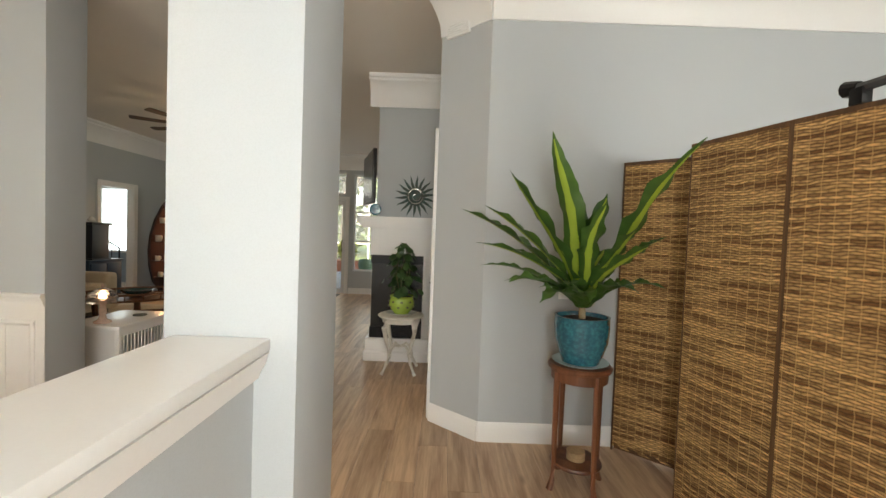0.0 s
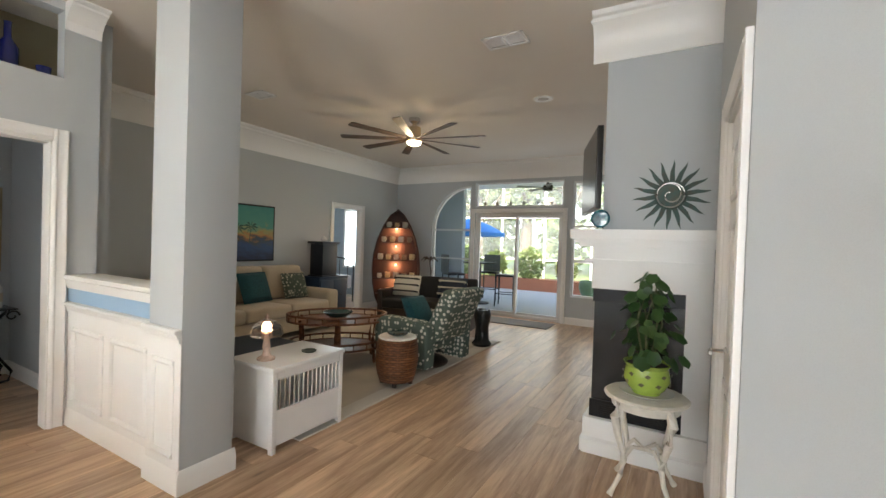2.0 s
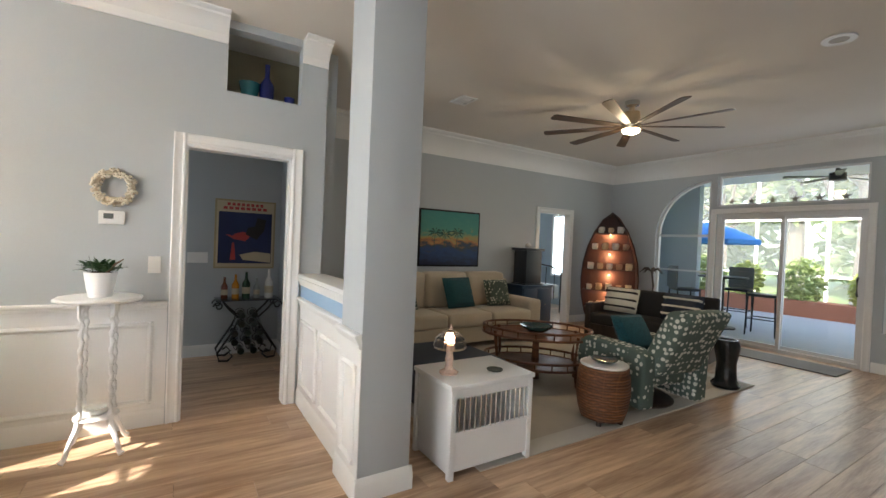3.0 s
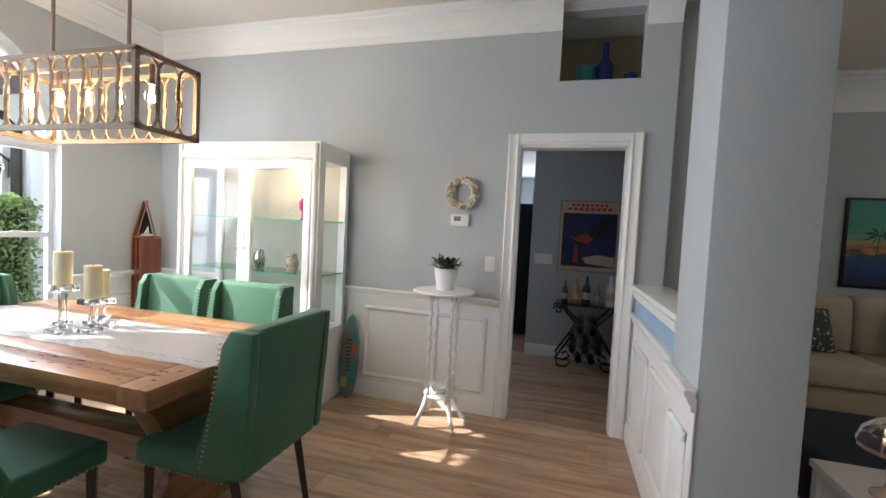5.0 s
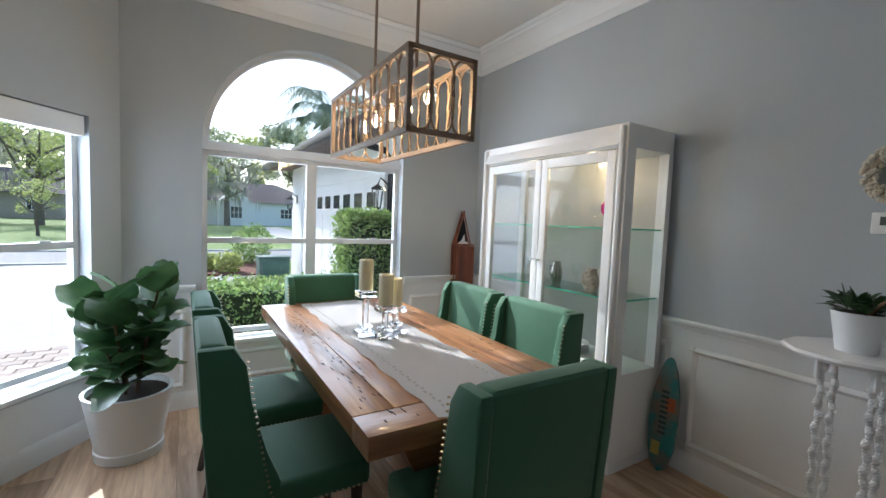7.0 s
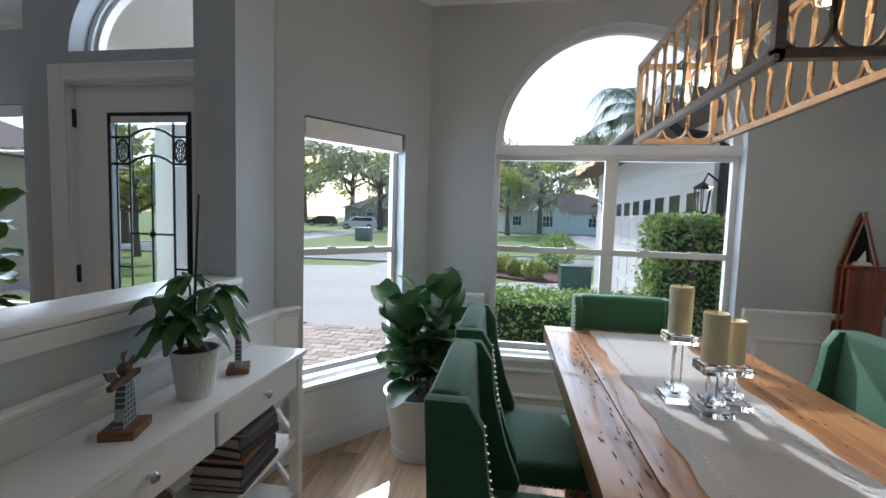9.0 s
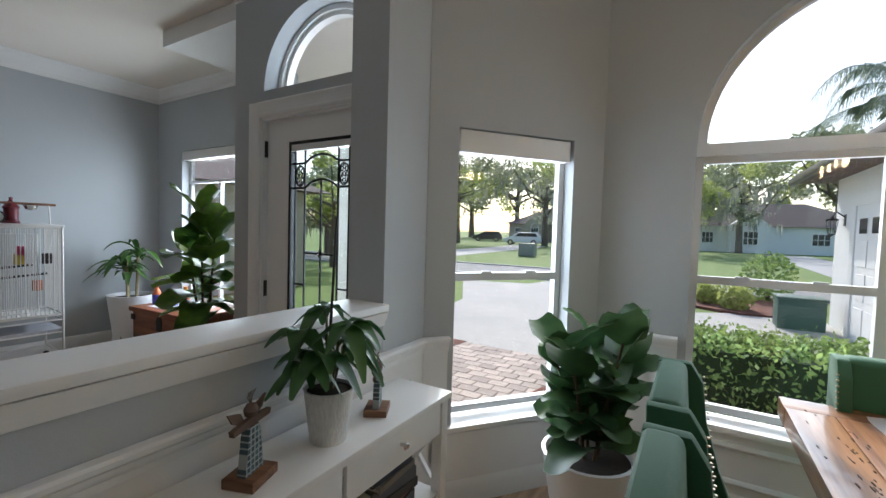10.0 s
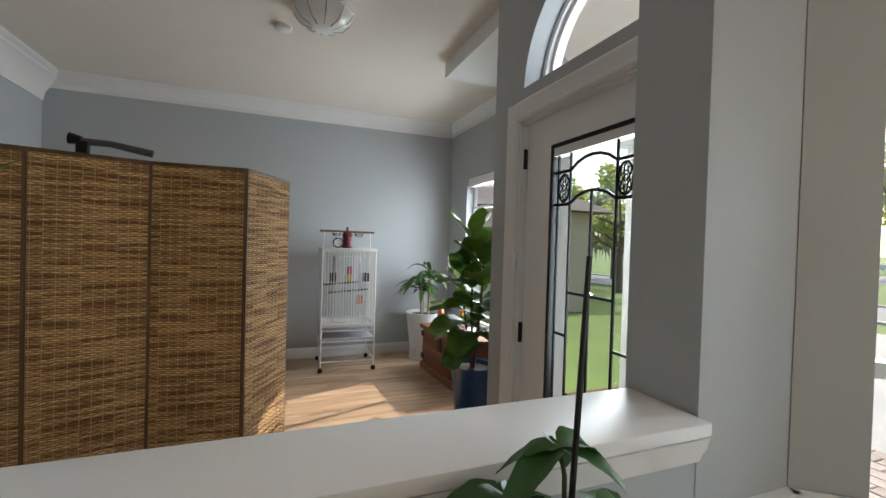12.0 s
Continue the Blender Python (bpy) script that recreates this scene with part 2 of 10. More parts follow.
def arc(cx, cz, r, a0, a1, n):
    return [(cx + r * math.cos(radians(a0 + (a1 - a0) * k / n)), cz + r * math.sin(radians(a0 + (a1 - a0) * k / n))) for k in range(n + 1)]


def wall(name, p0, p1, top, thick, notches=(), holes=(), label="", material=None, base=0.0):
    """A wall from p0 to p1, whose inner face is on that line, growing to the right of the way; notches (s0, s1, z1) are openings
    from the floor, holes are loops of (s, z)."""
    p0, p1 = Vector((*p0, 0)), Vector((*p1, 0))
    u = (p1 - p0).normalized()
    length = (p1 - p0).length
    w = Vector((u.y, -u.x, 0))
    outer = [(0, base)]
    for s0, s1, z1 in sorted(notches):
        outer += [(s0, base), (s0, z1), (s1, z1), (s1, base)]
    outer += [(length, base), (length, top), (0, top)]
    bm = bmesh.new()
    sheets = []
    for d in (0, thick):
        edges, loops = [], []
        for loop in [outer, *holes]:
            vs = [bm.verts.new(p0 + u * s + Vector((0, 0, z)) + w * d) for s, z in loop]
            loops.append(vs)
            edges += [bm.edges.new((vs[i], vs[(i + 1) % len(vs)])) for i in range(len(vs))]
        bmesh.ops.triangle_fill(bm, use_beauty=True, use_dissolve=False, edges=edges)
        sheets.append(loops)
    for a, b in zip(*sheets):
        for i in range(len(a)):
            j = (i + 1) % len(a)
            bm.faces.new((a[i], a[j], b[j], b[i]))
    return structure(name, bm, material or M_WALL, label, smooth=20)


def moulding(bm, p0, p1, z, profile, side):
    """A moulded strip from p0 to p1; profile: (out, up) pairs; side: the way out of the wall."""
    a, b = Vector((*p0, z)), Vector((*p1, z))
    w = (b - a).normalized()
    prism(bm, profile, a, Vector((*side, 0)).normalized(), (0, 0, 1), w, (b - a).length)


BASE = [(0, 0), (0.018, 0), (0.018, 0.09), (0.014, 0.105), (0.010, 0.118), (0.004, 0.13), (0, 0.13)]
RAIL = [(0, 0), (0.012, 0), (0.014, 0.02), (0.022, 0.03), (0.026, 0.045), (0.036, 0.055), (0.038, 0.068), (0.03, 0.075), (0, 0.075)]
PANEL = [(0, 0), (0.006, 0), (0.014, 0.008), (0.018, 0.018), (0.012, 0.03), (0.004, 0.036), (0, 0.036)]


def crown_profile(h, d):
    return [(0, 0), (0.012, 0), (0.014, 0.10 * h), (0.03 * d + 0.012, 0.14 * h), (0.12 * d, 0.30 * h), (0.30 * d, 0.52 * h), (0.55 * d, 0.72 * h),
            (0.74 * d, 0.80 * h), (0.78 * d, 0.87 * h), (0.92 * d, 0.90 * h), (d, 0.96 * h), (d, h), (0, h)]

# ---- structure ----
CEIL = 3.03
WX, SY, EX, NY, GX, GY = -1.91, -0.22, 6.35, 4.02, -3.73, 10.5     # main wall faces
C1, C2 = (0.94, SY), (1.60, 0.62)                                  # ends of the slanted window wall
DIAG = (Vector((*C2, 0)) - Vector((*C1, 0))).normalized()
DIAG_IN = Vector((-DIAG.y, DIAG.x, 0))

wall("wall_dining_south", (WX - 0.12, SY), C1, CEIL, 0.15,
     holes=[[(WX * -1 + 0.12 - 1.08, 0.47), (-WX + 0.12 + 0.48, 0.47)] + arc(-WX + 0.12 - 0.30, 1.91, 0.78, 0, 180, 28)],
     label="grey painted dining wall with an arched window")
wall("wall_dining_slanted", C1, C2, CEIL, 0.15, holes=[[(0.208, 0.42), (0.908, 0.42), (0.908, 1.95), (0.208, 1.95)]],
     label="grey painted slanted wall with a narrow window")
structure("wall_pillar_entry", box(bm_new(), 1.603, 1.81, 0.50, 0.94, 0, CEIL), M_WALL, "grey painted end of the entry wall")
wall("wall_entry", (1.81, 0.68), (3.07, 0.68), CEIL, 0.18, notches=[(1.846 - 1.81, 2.806 - 1.81, 2.09)],
     holes=[[(2.78 - 1.81, 2.25)] + arc(2.326 - 1.81, 2.25, 0.454, 0, 180, 28)[1:]], label="grey painted entry wall round the front door")
wall("wall_entry_return", (3.07, 0.68), (4.0, -0.40), CEIL, 0.15, label="grey painted slanted return of the entry wall")
wall("wall_office_south", (4.0, -0.40), (EX + 0.12, -0.40), CEIL, 0.15,
     holes=[[(0.55, 0.45), (1.80, 0.45), (1.80, 2.28), (0.55, 2.28)]], label="grey painted front room wall with a window")
wall("wall_office_east", (EX, -0.40), (EX, NY + 0.12), CEIL, 0.12, label="grey painted front room side wall")
wall("wall_office_north", (EX, NY), (2.46, NY), CEIL, 0.12, label="light grey painted wall behind the woven screen")
wall("wall_hall_slanted", (2.46, NY), (2.13, 4.31), CEIL, 0.10, label="light grey painted slanted wall")
wall("wall_closet", (2.13, 4.31), (2.13, 5.80), CEIL, 0.12, notches=[(0.11, 0.87, 2.06)], label="grey painted wall with a white panel door")
wall("wall_dining_west", (WX, 4.15), (WX, SY - 0.12), CEIL, 0.12,
     notches=[(4.15 - 3.885, 4.15 - 3.135, 2.04)],
     holes=[[(4.15 - 3.935, 2.49), (4.15 - 3.385, 2.49), (4.15 - 3.385, 2.97), (4.15 - 3.935, 2.97)]],
     label="grey painted dining wall with a cased doorway and a niche")
structure("wall_great_south", box(bm_new(), GX, WX - 0.12, 4.15, 4.27, 0, CEIL), M_WALL, "grey painted great room wall")
wall("wall_great_west", (GX, GY), (GX, 3.13), CEIL, 0.12, notches=[(GY - 9.28, GY - 8.50, 2.03)], label="grey painted great room wall with a bedroom doorway")
ARCHW = [(GY * 0 + 1.60 + 1.86, 0.45), (1.60 + 2.78, 0.45)] + [(1.60 + 1.86 + x, z) for x, z in
         [(0.92 * math.cos(radians(a)), 1.70 + 0.92 * math.sin(radians(a))) for a in range(0, 91, 6)]]
wall("wall_great_north", (1.60, GY), (GX - 0.12, GY), CEIL, 0.16, notches=[(1.60 - 0.03, 1.60 + 1.76, 2.05)],
     holes=[[(1.60 - 0.03, 2.17), (1.60 + 1.76, 2.17), (1.60 + 1.76, 2.66), (1.60 - 0.03, 2.66)],
            [(1.60 - 1.10, 0.50), (1.60 - 0.20, 0.50), (1.60 - 0.20, 2.62), (1.60 - 1.10, 2.62)], ARCHW],
     label="grey painted rear wall with glass doors and windows")
structure("wall_great_east", box(bm_new(), 1.60, 1.72, 7.58, GY + 0.16, 0, CEIL), M_WALL, "grey painted great room side wall")
structure("chimney_breast", box(bm_new(), 1.46, 2.60, 5.80, 7.58, 0, CEIL), M_WALL, "grey painted chimney breast")

# columns and half walls
structure("column_foyer", box(bm_new(), 1.540, 1.855, 2.228, 2.582, 0, CEIL, 0.004), M_WALL, "square grey painted column at the half wall")
structure("column_great", box(bm_new(), -0.70, -0.365, 3.945, 4.255, 0, CEIL, 0.004), M_WALL, "square grey painted column with a wainscot foot")
structure("half_wall_foyer", box(bm_new(), 1.605, 1.755, 0.94, 2.228, 0, 1.045), M_WALL, "grey painted half wall between foyer and dining room")
structure("half_wall_great", box(bm_new(), WX, -0.70, 3.99, 4.14, 0, 1.045), M_WALL, "half wall between dining room and great room")


def cap(name, x0, x1, y0, y1, z, along):
    bm = bm_new()
    box(bm, x0, x1, y0, y1, z - 0.03, z, 0.006)
    if along == "y":
        for sx, x in ((-1, x0 + 0.03), (1, x1 - 0.03)):
            moulding(bm, (x, y0), (x, y1), z - 0.095, [(-0.02, 0), (0.004, 0), (0.008, 0.015), (0.02, 0.035), (0.022, 0.05), (0.028, 0.062), (-0.02, 0.064)], (sx, 0))
    else:
        for sy, y in ((-1, y0 + 0.03), (1, y1 - 0.03)):
            moulding(bm, (x0, y), (x1, y), z - 0.095, [(-0.02, 0), (0.004, 0), (0.008, 0.015), (0.02, 0.035), (0.022, 0.05), (0.028, 0.062), (-0.02, 0.064)], (0, sy))
    return structure(name, bm, M_TRIM, "white moulded cap on the half wall")


cap("half_wall_cap_foyer", 1.565, 1.795, 0.945, 2.225, 1.11, "y")
cap("half_wall_cap_great", WX + 0.003, -0.703, 3.95, 4.18, 1.09, "x")
structure("blue_band", box(bm_new(), WX + 0.004, -0.704, 3.984, 3.99, 0.90, 1.00), M_BLUE, "blue painted band under the cap")

# ceiling
bm = bm_new()
box(bm, GX - 0.2, EX + 0.2, -0.6, GY + 0.2, CEIL, CEIL + 0.12)
structure("ceiling", bm, M_CEIL, "warm white textured ceiling")
structure("ceiling_hall", box(bm_new(), GX - 3.2, WX - 0.12, 0.6, 4.15, 2.44, 2.489), M_CEIL, "low hall ceiling under the plant shelf")
# niche back: warm lamplight from the kitchen side is put into its colour
structure("wall_niche_back", box(bm_new(), -2.60, -2.50, 3.05, 4.15, 2.489, CEIL), mat("niche_warm_light_tone", (0.30, 0.26, 0.16), 0.7, grain=0.1, scale=200, bump=0.1), "wall behind the niche, warm lamplight put into its olive colour")

# crown mouldings
bm = bm_new()
CR = crown_profile(0.19, 0.16)
for p0, p1, side in (((WX, 3.385), (WX, SY), (1, 0)), ((WX, 4.15), (WX, 3.935), (1, 0)), ((WX, SY), C1, (0, 1)),
                     (C1, C2, (DIAG_IN.x, DIAG_IN.y)), ((1.60, 0.62), (1.60, 0.94), (-1, 0)), ((1.60, 0.94), (1.81, 0.94), (0, 1)), ((1.81, 0.68), (3.07, 0.68), (0, 1))):
    moulding(bm, p0, p1, CEIL - 0.19, CR, side)
structure("crown_moulding_dining", bm, M_TRIM, "white crown moulding of the dining room")
bm = bm_new()
CR2 = crown_profile(0.13, 0.11)
for p0, p1, side in (((4.0, -0.40), (EX, -0.40), (0, 1)), ((EX, -0.40), (EX, NY), (-1, 0)), ((EX, NY), (2.46, NY), (0, -1)), ((2.46, NY), (2.13, 4.31), (-0.66, -0.75)),
                     ((3.07, 0.68), (4.0, -0.40), (0.758, 0.653))):
    tall = 0.26 if p0[1] >= NY and p1[1] >= NY else 0.13
    moulding(bm, p0, p1, CEIL - tall, crown_profile(tall, 0.24 if p0 == (EX, -0.40) else 0.8 * tall), side)
structure("crown_moulding_foyer", bm, M_TRIM, "white crown moulding of the front room")
bm = bm_new()
CR3 = crown_profile(0.32, 0.22)
for p0, p1, side in (((GX, 4.27), (GX, GY), (1, 0)), ((GX, GY), (1.6, GY), (0, -1)), ((1.46, 5.80), (1.46, 7.58), (-1, 0)), ((1.36, 5.80), (2.13, 5.80), (0, -1)),
                     ((1.6, 7.58), (1.6, GY), (-1, 0)), ((2.13, 4.31), (2.13, 5.8), (-1, 0))):
    if p0 == (2.13, 4.31):
        continue
    moulding(bm, p0, p1, CEIL - 0.32, crown_profile(0.32, 0.13) if p0[1] == 5.80 else CR3, side)
structure("crown_moulding_great", bm, M_TRIM, "deep white crown moulding of the great room")

# baseboards
bm = bm_new()
for p0, p1, side in (((WX, 3.05), (WX, SY), (1, 0)), ((WX, SY), C1, (0, 1)), (C1, C2, (DIAG_IN.x, DIAG_IN.y)), ((1.605, 0.62), (1.605, 2.228), (-1, 0)),
                     ((WX, 3.99), (-0.70, 3.99), (0, -1)), ((-0.715, 3.945), (-0.35, 3.945), (0, -1)), ((-0.365, 3.93), (-0.365, 4.27), (1, 0)), ((-0.70, 4.255), (-0.35, 4.255), (0, 1)),
                     ((1.755, 0.94), (1.755, 2.228), (1, 0)), ((1.525, 2.228), (1.605, 2.228), (0, -1)), ((1.755, 2.228), (1.87, 2.228), (0, -1)), ((1.853, 2.213), (1.853, 2.597), (1, 0)),
                     ((1.525, 2.582), (1.87, 2.582), (0, 1)), ((1.540, 2.213), (1.540, 2.597), (-1, 0)),
                     ((2.90, 0.68), (3.08, 0.68), (0, 1)), ((3.07, 0.68), (4.0, -0.4), (0.758, 0.653)), ((4.0, -0.40), (EX, -0.40), (0, 1)), ((EX, -0.40), (EX, NY), (-1, 0)),
                     ((EX, NY), (2.46, NY), (0, -1)), ((2.46, NY), (2.13, 4.31), (-0.66, -0.75)), ((2.13, 5.27), (2.13, 5.8), (-1, 0)),
                     ((GX, 3.13), (GX, 4.15), (1, 0)), ((GX, 4.27), (GX, 8.42), (1, 0)), ((GX, 9.36), (GX, GY), (1, 0)), ((GX, GY), (-1.85, GY), (0, -1)), ((0.12, GY), (1.6, GY), (0, -1)),
                     ((1.6, 7.58), (1.6, GY), (-1, 0)), ((1.46, 7.2), (1.46, 7.58), (-1, 0)), ((GX, 4.15), (WX - 0.12, 4.15), (0, -1))):
    moulding(bm, p0, p1, 0.0, BASE, side)
structure("baseboard", bm, M_TRIM, "white moulded baseboard")

# wainscot: white lower walls, panel mouldings and chair rail
M_WAINSCOT = mat("wainscot_paint", (0.80, 0.80, 0.79), 0.4, grain=0.04, scale=140, bump=0.04, blotch=0.06, blotch_scale=1.5)


def wainscot(name, p0, p1, side, panels, top=0.895, sheet_from=0.0):
    bm = bm_new()
    a, b, o = Vector((*p0, 0)), Vector((*p1, 0)), Vector((*side, 0)).normalized()
    u = (b - a).normalized()
    length = (b - a).length
    prism(bm, [(0, sheet_from), (length, sheet_from), (length, top - 0.03), (0, top - 0.03)], a, u, (0, 0, 1), o, 0.005)
    moulding(bm, p0, p1, top - 0.075, [(q[0] + 0.004, q[1]) for q in RAIL], side)
    ob = structure(name, bm, M_WAINSCOT, "white panelled wainscot with a chair rail")
    for s0, s1, z0, z1 in panels:
        base = a + o * 0.004
        bm = bm_new()
        for (sa, za), (sb, zb), inward in (((s0, z0), (s1, z0), (0, 1)), ((s0, z1), (s1, z1), (0, -1)), ((s0, z0), (s0, z1), (1, 0)), ((s1, z0), (s1, z1), (-1, 0))):
            way = u * (sb - sa) + Vector((0, 0, zb - za))
            inn = u * inward[0] + Vector((0, 0, inward[1]))
            prism(bm, PANEL, base + u * sa + Vector((0, 0, za)), o, inn, way.normalized(), way.length)
        part("panel_moulding", bm, M_WAINSCOT, ob)
    return ob


wainscot("wainscot_west", (WX, 3.05), (WX, SY), (1, 0), [(0.08, 1.10, 0.16, 0.75), (1.22, 2.10, 0.16, 0.75), (2.20, 3.15, 0.16, 0.75)])
wainscot("wainscot_west_end", (WX, 4.15), (WX, 3.975), (1, 0), [])
wainscot("wainscot_half_great", (WX, 3.99), (-0.70, 3.99), (0, -1), [(0.10, 0.56, 0.18, 0.72), (0.66, 1.12, 0.18, 0.72)])
wainscot("wainscot_column", (-0.705, 3.945), (-0.36, 3.945), (0, -1), [(0.06, 0.285, 0.18, 0.72)])
wainscot("wainscot_south_west", (WX, SY), (-1.12, SY), (0, 1), [(0.1, 0.72, 0.16, 0.72)])
wainscot("wainscot_south_east", (0.52, SY), C1, (0, 1), [(0.06, 0.36, 0.16, 0.72)])
wainscot("wainscot_slanted", (C2[0] - DIAG.x * 0.13, C2[1] - DIAG.y * 0.13), C2, (DIAG_IN.x, DIAG_IN.y), [])
wainscot("wainscot_half_foyer", (1.605, 0.62), (1.605, 2.228), (-1, 0), [(0.10, 0.78, 0.16, 0.72), (0.88, 1.56, 0.16, 0.72)])
bm = bm_new()
prism(bm, [(-1.12, 0.13), (0.52, 0.13), (0.52, 0.43), (-1.12, 0.43)], (0, SY, 0), (1, 0, 0), (0, 0, 1), (0, 1, 0), 0.005)
for x0, x1 in ((-1.05, -0.32), (-0.24, 0.47)):
    for z, up in ((0.17, 1), (0.39, -1)):
        prism(bm, PANEL, (x0, SY + 0.004, z), (0, 1, 0), (0, 0, up), (1, 0, 0), x1 - x0)
structure("wainscot_south_middle", bm, M_WAINSCOT, "white panelled wainscot under the window")
bm = bm_new()
a = Vector((*C1, 0)) + DIAG * 0.05
prism(bm, [(0, 0.13), (0.98, 0.13), (0.98, 0.38), (0, 0.38)], a, DIAG, (0, 0, 1), DIAG_IN, 0.005)
structure("wainscot_slanted_low", bm, M_WAINSCOT, "white wainscot under the narrow window")

# ---- windows and doors of the walls ----


def casing(bm, axis, at, a0, a1, top, w=0.085, out=1, bottom=0.0, depth=0.022):
    """A moulded door casing on a wall of constant x (axis x) or y: legs and head."""
    prof = [(0, 0), (depth * 0.6, 0), (depth, 0.012), (depth, 0.02), (depth * 0.75, 0.028), (depth * 0.75, w - 0.03), (depth, w - 0.02), (depth * 1.15, w - 0.008), (depth, w), (0, w)]
    o = Vector((out, 0, 0)) if axis == "x" else Vector((0, out, 0))
    u = Vector((0, 1, 0)) if axis == "x" else Vector((1, 0, 0))

    def P(s, z):
        return Vector((at, s, z)) if axis == "x" else Vector((s, at, z))
    prism(bm, prof, P(a0, bottom), o, -u, (0, 0, 1), top - bottom + w)
    prism(bm, prof, P(a1, bottom), o, u, (0, 0, 1), top - bottom + w)
    prism(bm, prof, P(a0 - 0.001, top), o, (0, 0, 1), u, a1 - a0 + 0.002)
    return bm


def jamb(bm, axis, lo, hi, a0, a1, top, t=0.018):
    """The lining of a doorway through a wall."""
    for s0, s1, z0, z1 in ((a0, a0 + t, 0, top), (a1 - t, a1, 0, top), (a0, a1, top - t, top)):
        if axis == "x":
            box(bm, lo, hi, s0, s1, z0, z1)
        else:
            box(bm, s0, s1, lo, hi, z0, z1)
    return bm


bm = casing(bm_new(), "x", WX, 3.14, 3.88, 2.035)
jamb(bm, "x", WX - 0.121, WX + 0.001, 3.134, 3.886, 2.041)
structure("door_casing_kitchen", bm, M_TRIM, "white moulded casing of the kitchen doorway")
bm = casing(bm_new(), "x", GX, 8.505, 9.275, 2.025)
jamb(bm, "x", GX - 0.121, GX + 0.001, 8.499, 9.281, 2.031)
structure("door_casing_bedroom", bm, M_TRIM, "white casing of the bedroom doorway")
bm = casing(bm_new(), "x", 2.13, 4.425, 5.175, 2.055, out=-1)
jamb(bm, "x", 2.129, 2.251, 4.419, 5.181, 2.061)
structure("door_casing_closet", bm, M_TRIM, "white casing of the closet door")
bm = casing(bm_new(), "y", 0.68, 1.876, 2.80, 2.085, w=0.095)
jamb(bm, "y", 0.499, 0.681, 1.845, 2.807, 2.091)
structure("door_casing_entry", bm, M_TRIM, "white casing of the front door")


def rail_frame(bm, x0, x1, z0, z1, y0, y1, w):
    """A rectangular frame in the plane of x and z."""
    box(bm, x0, x0 + w, y0, y1, z0, z1)
    box(bm, x1 - w, x1, y0, y1, z0, z1)
    box(bm, x0 + w, x1 - w, y0, y1, z0, z0 + w)
    box(bm, x0 + w, x1 - w, y0, y1, z1 - w, z1)


def pane(name, x0, x1, z0, z1, y, parent, m=None):
    ob = part(name, box(bm_new(), x0, x1, y - 0.003, y + 0.003, z0, z1), M_GLASS, parent, "", m)
    ob.visible_shadow = False
    return ob


def arch_ring(bm, cx, cz, r0, r1, y0, y1, a0=0, a1=180, n=32):
    pts = arc(cx, cz, r1, a0, a1, n) + list(reversed(arc(cx, cz, r0, a0, a1, n)))
    for k in range(n):
        q = [pts[k], pts[k + 1], pts[2 * n + 1 - k - 1], pts[2 * n + 1 - k]]
        prism(bm, q, (0, y0, 0), (1, 0, 0), (0, 0, 1), (0, 1, 0), y1 - y0)


def arch_pane(name, cx, cz, r, y, parent, a0=0, a1=180):
    pts = arc(cx, cz, r, a0, a1, 32) + ([(cx, cz)] if a1 - a0 < 170 else [])
    ob = part(name, prism(bm_new(), pts, (0, y - 0.003, 0), (1, 0, 0), (0, 0, 1), (0, 1, 0), 0.006), M_GLASS, parent)
    ob.visible_shadow = False
    return ob


# arched dining window
w1 = tagged(thing("window_1", "white arched dining window with four lower panes", "window"), kind="structure")
Y0, Y1 = -0.345, -0.305
bm = bm_new()
rail_frame(bm, -1.08, 0.48, 0.50, 1.86, Y0, Y1, 0.035)
box(bm, -0.34, -0.26, Y0, Y1, 0.535, 1.825)
arch_ring(bm, -0.30, 1.925, 0.735, 0.78, Y0, Y1)
box(bm, -1.08, 0.48, Y0 - 0.01, Y1 + 0.03, 1.86, 1.925)
part("window_frame", bm, M_ALU, w1)
for a, b in ((-1.045, -0.34), (-0.26, 0.445)):
    bm = bm_new()
    box(bm, a, b, Y0, Y1, 1.185, 1.225)
    for q in (0.28, 0.72):
        box(bm, a + (b - a) * q - 0.03, a + (b - a) * q + 0.03, Y1, Y1 + 0.012, 1.225, 1.235)
    part("meeting_rail", bm, M_ALU, w1)
    pane("pane", a, b, 0.535, 1.185, -0.325, w1)
    pane("pane", a, b, 1.225, 1.825, -0.325, w1)
arch_pane("pane", -0.30, 1.925, 0.736, -0.325, w1)
part("window_sill", box(bm_new(), -1.12, 0.52, -0.37, SY + 0.035, 0.44, 0.474, 0.006), M_TRIM, w1, "white window sill")

# narrow slanted window
w2 = tagged(thing("window_2", "white single-hung window in the slanted wall", "window", Matrix.Translation((*C1, 0)) @ Matrix.Rotation(math.atan2(DIAG.y, DIAG.x), 4, "Z")), kind="structure")
bm = bm_new()
rail_frame(bm, 0.208, 0.908, 0.45, 1.95, -0.125, -0.085, 0.035)
part("window_frame", bm, M_ALU, w2)
bm = bm_new()
box(bm, 0.243, 0.873, -0.125, -0.075, 1.165, 1.205)
for q in (0.42, 0.70):
    box(bm, q - 0.03, q + 0.03, -0.075, -0.06, 1.205, 1.217)
part("meeting_rail", bm, M_ALU, w2)
pane("pane", 0.243, 0.873, 0.485, 1.165, -0.105, w2)
pane("pane", 0.243, 0.873, 1.205, 1.915, -0.105, w2)
part("window_sill", box(bm_new(), 0.17, 0.95, -0.15, 0.03, 0.395, 0.424, 0.006), M_TRIM, w2, "white window sill")
bm = bm_new()
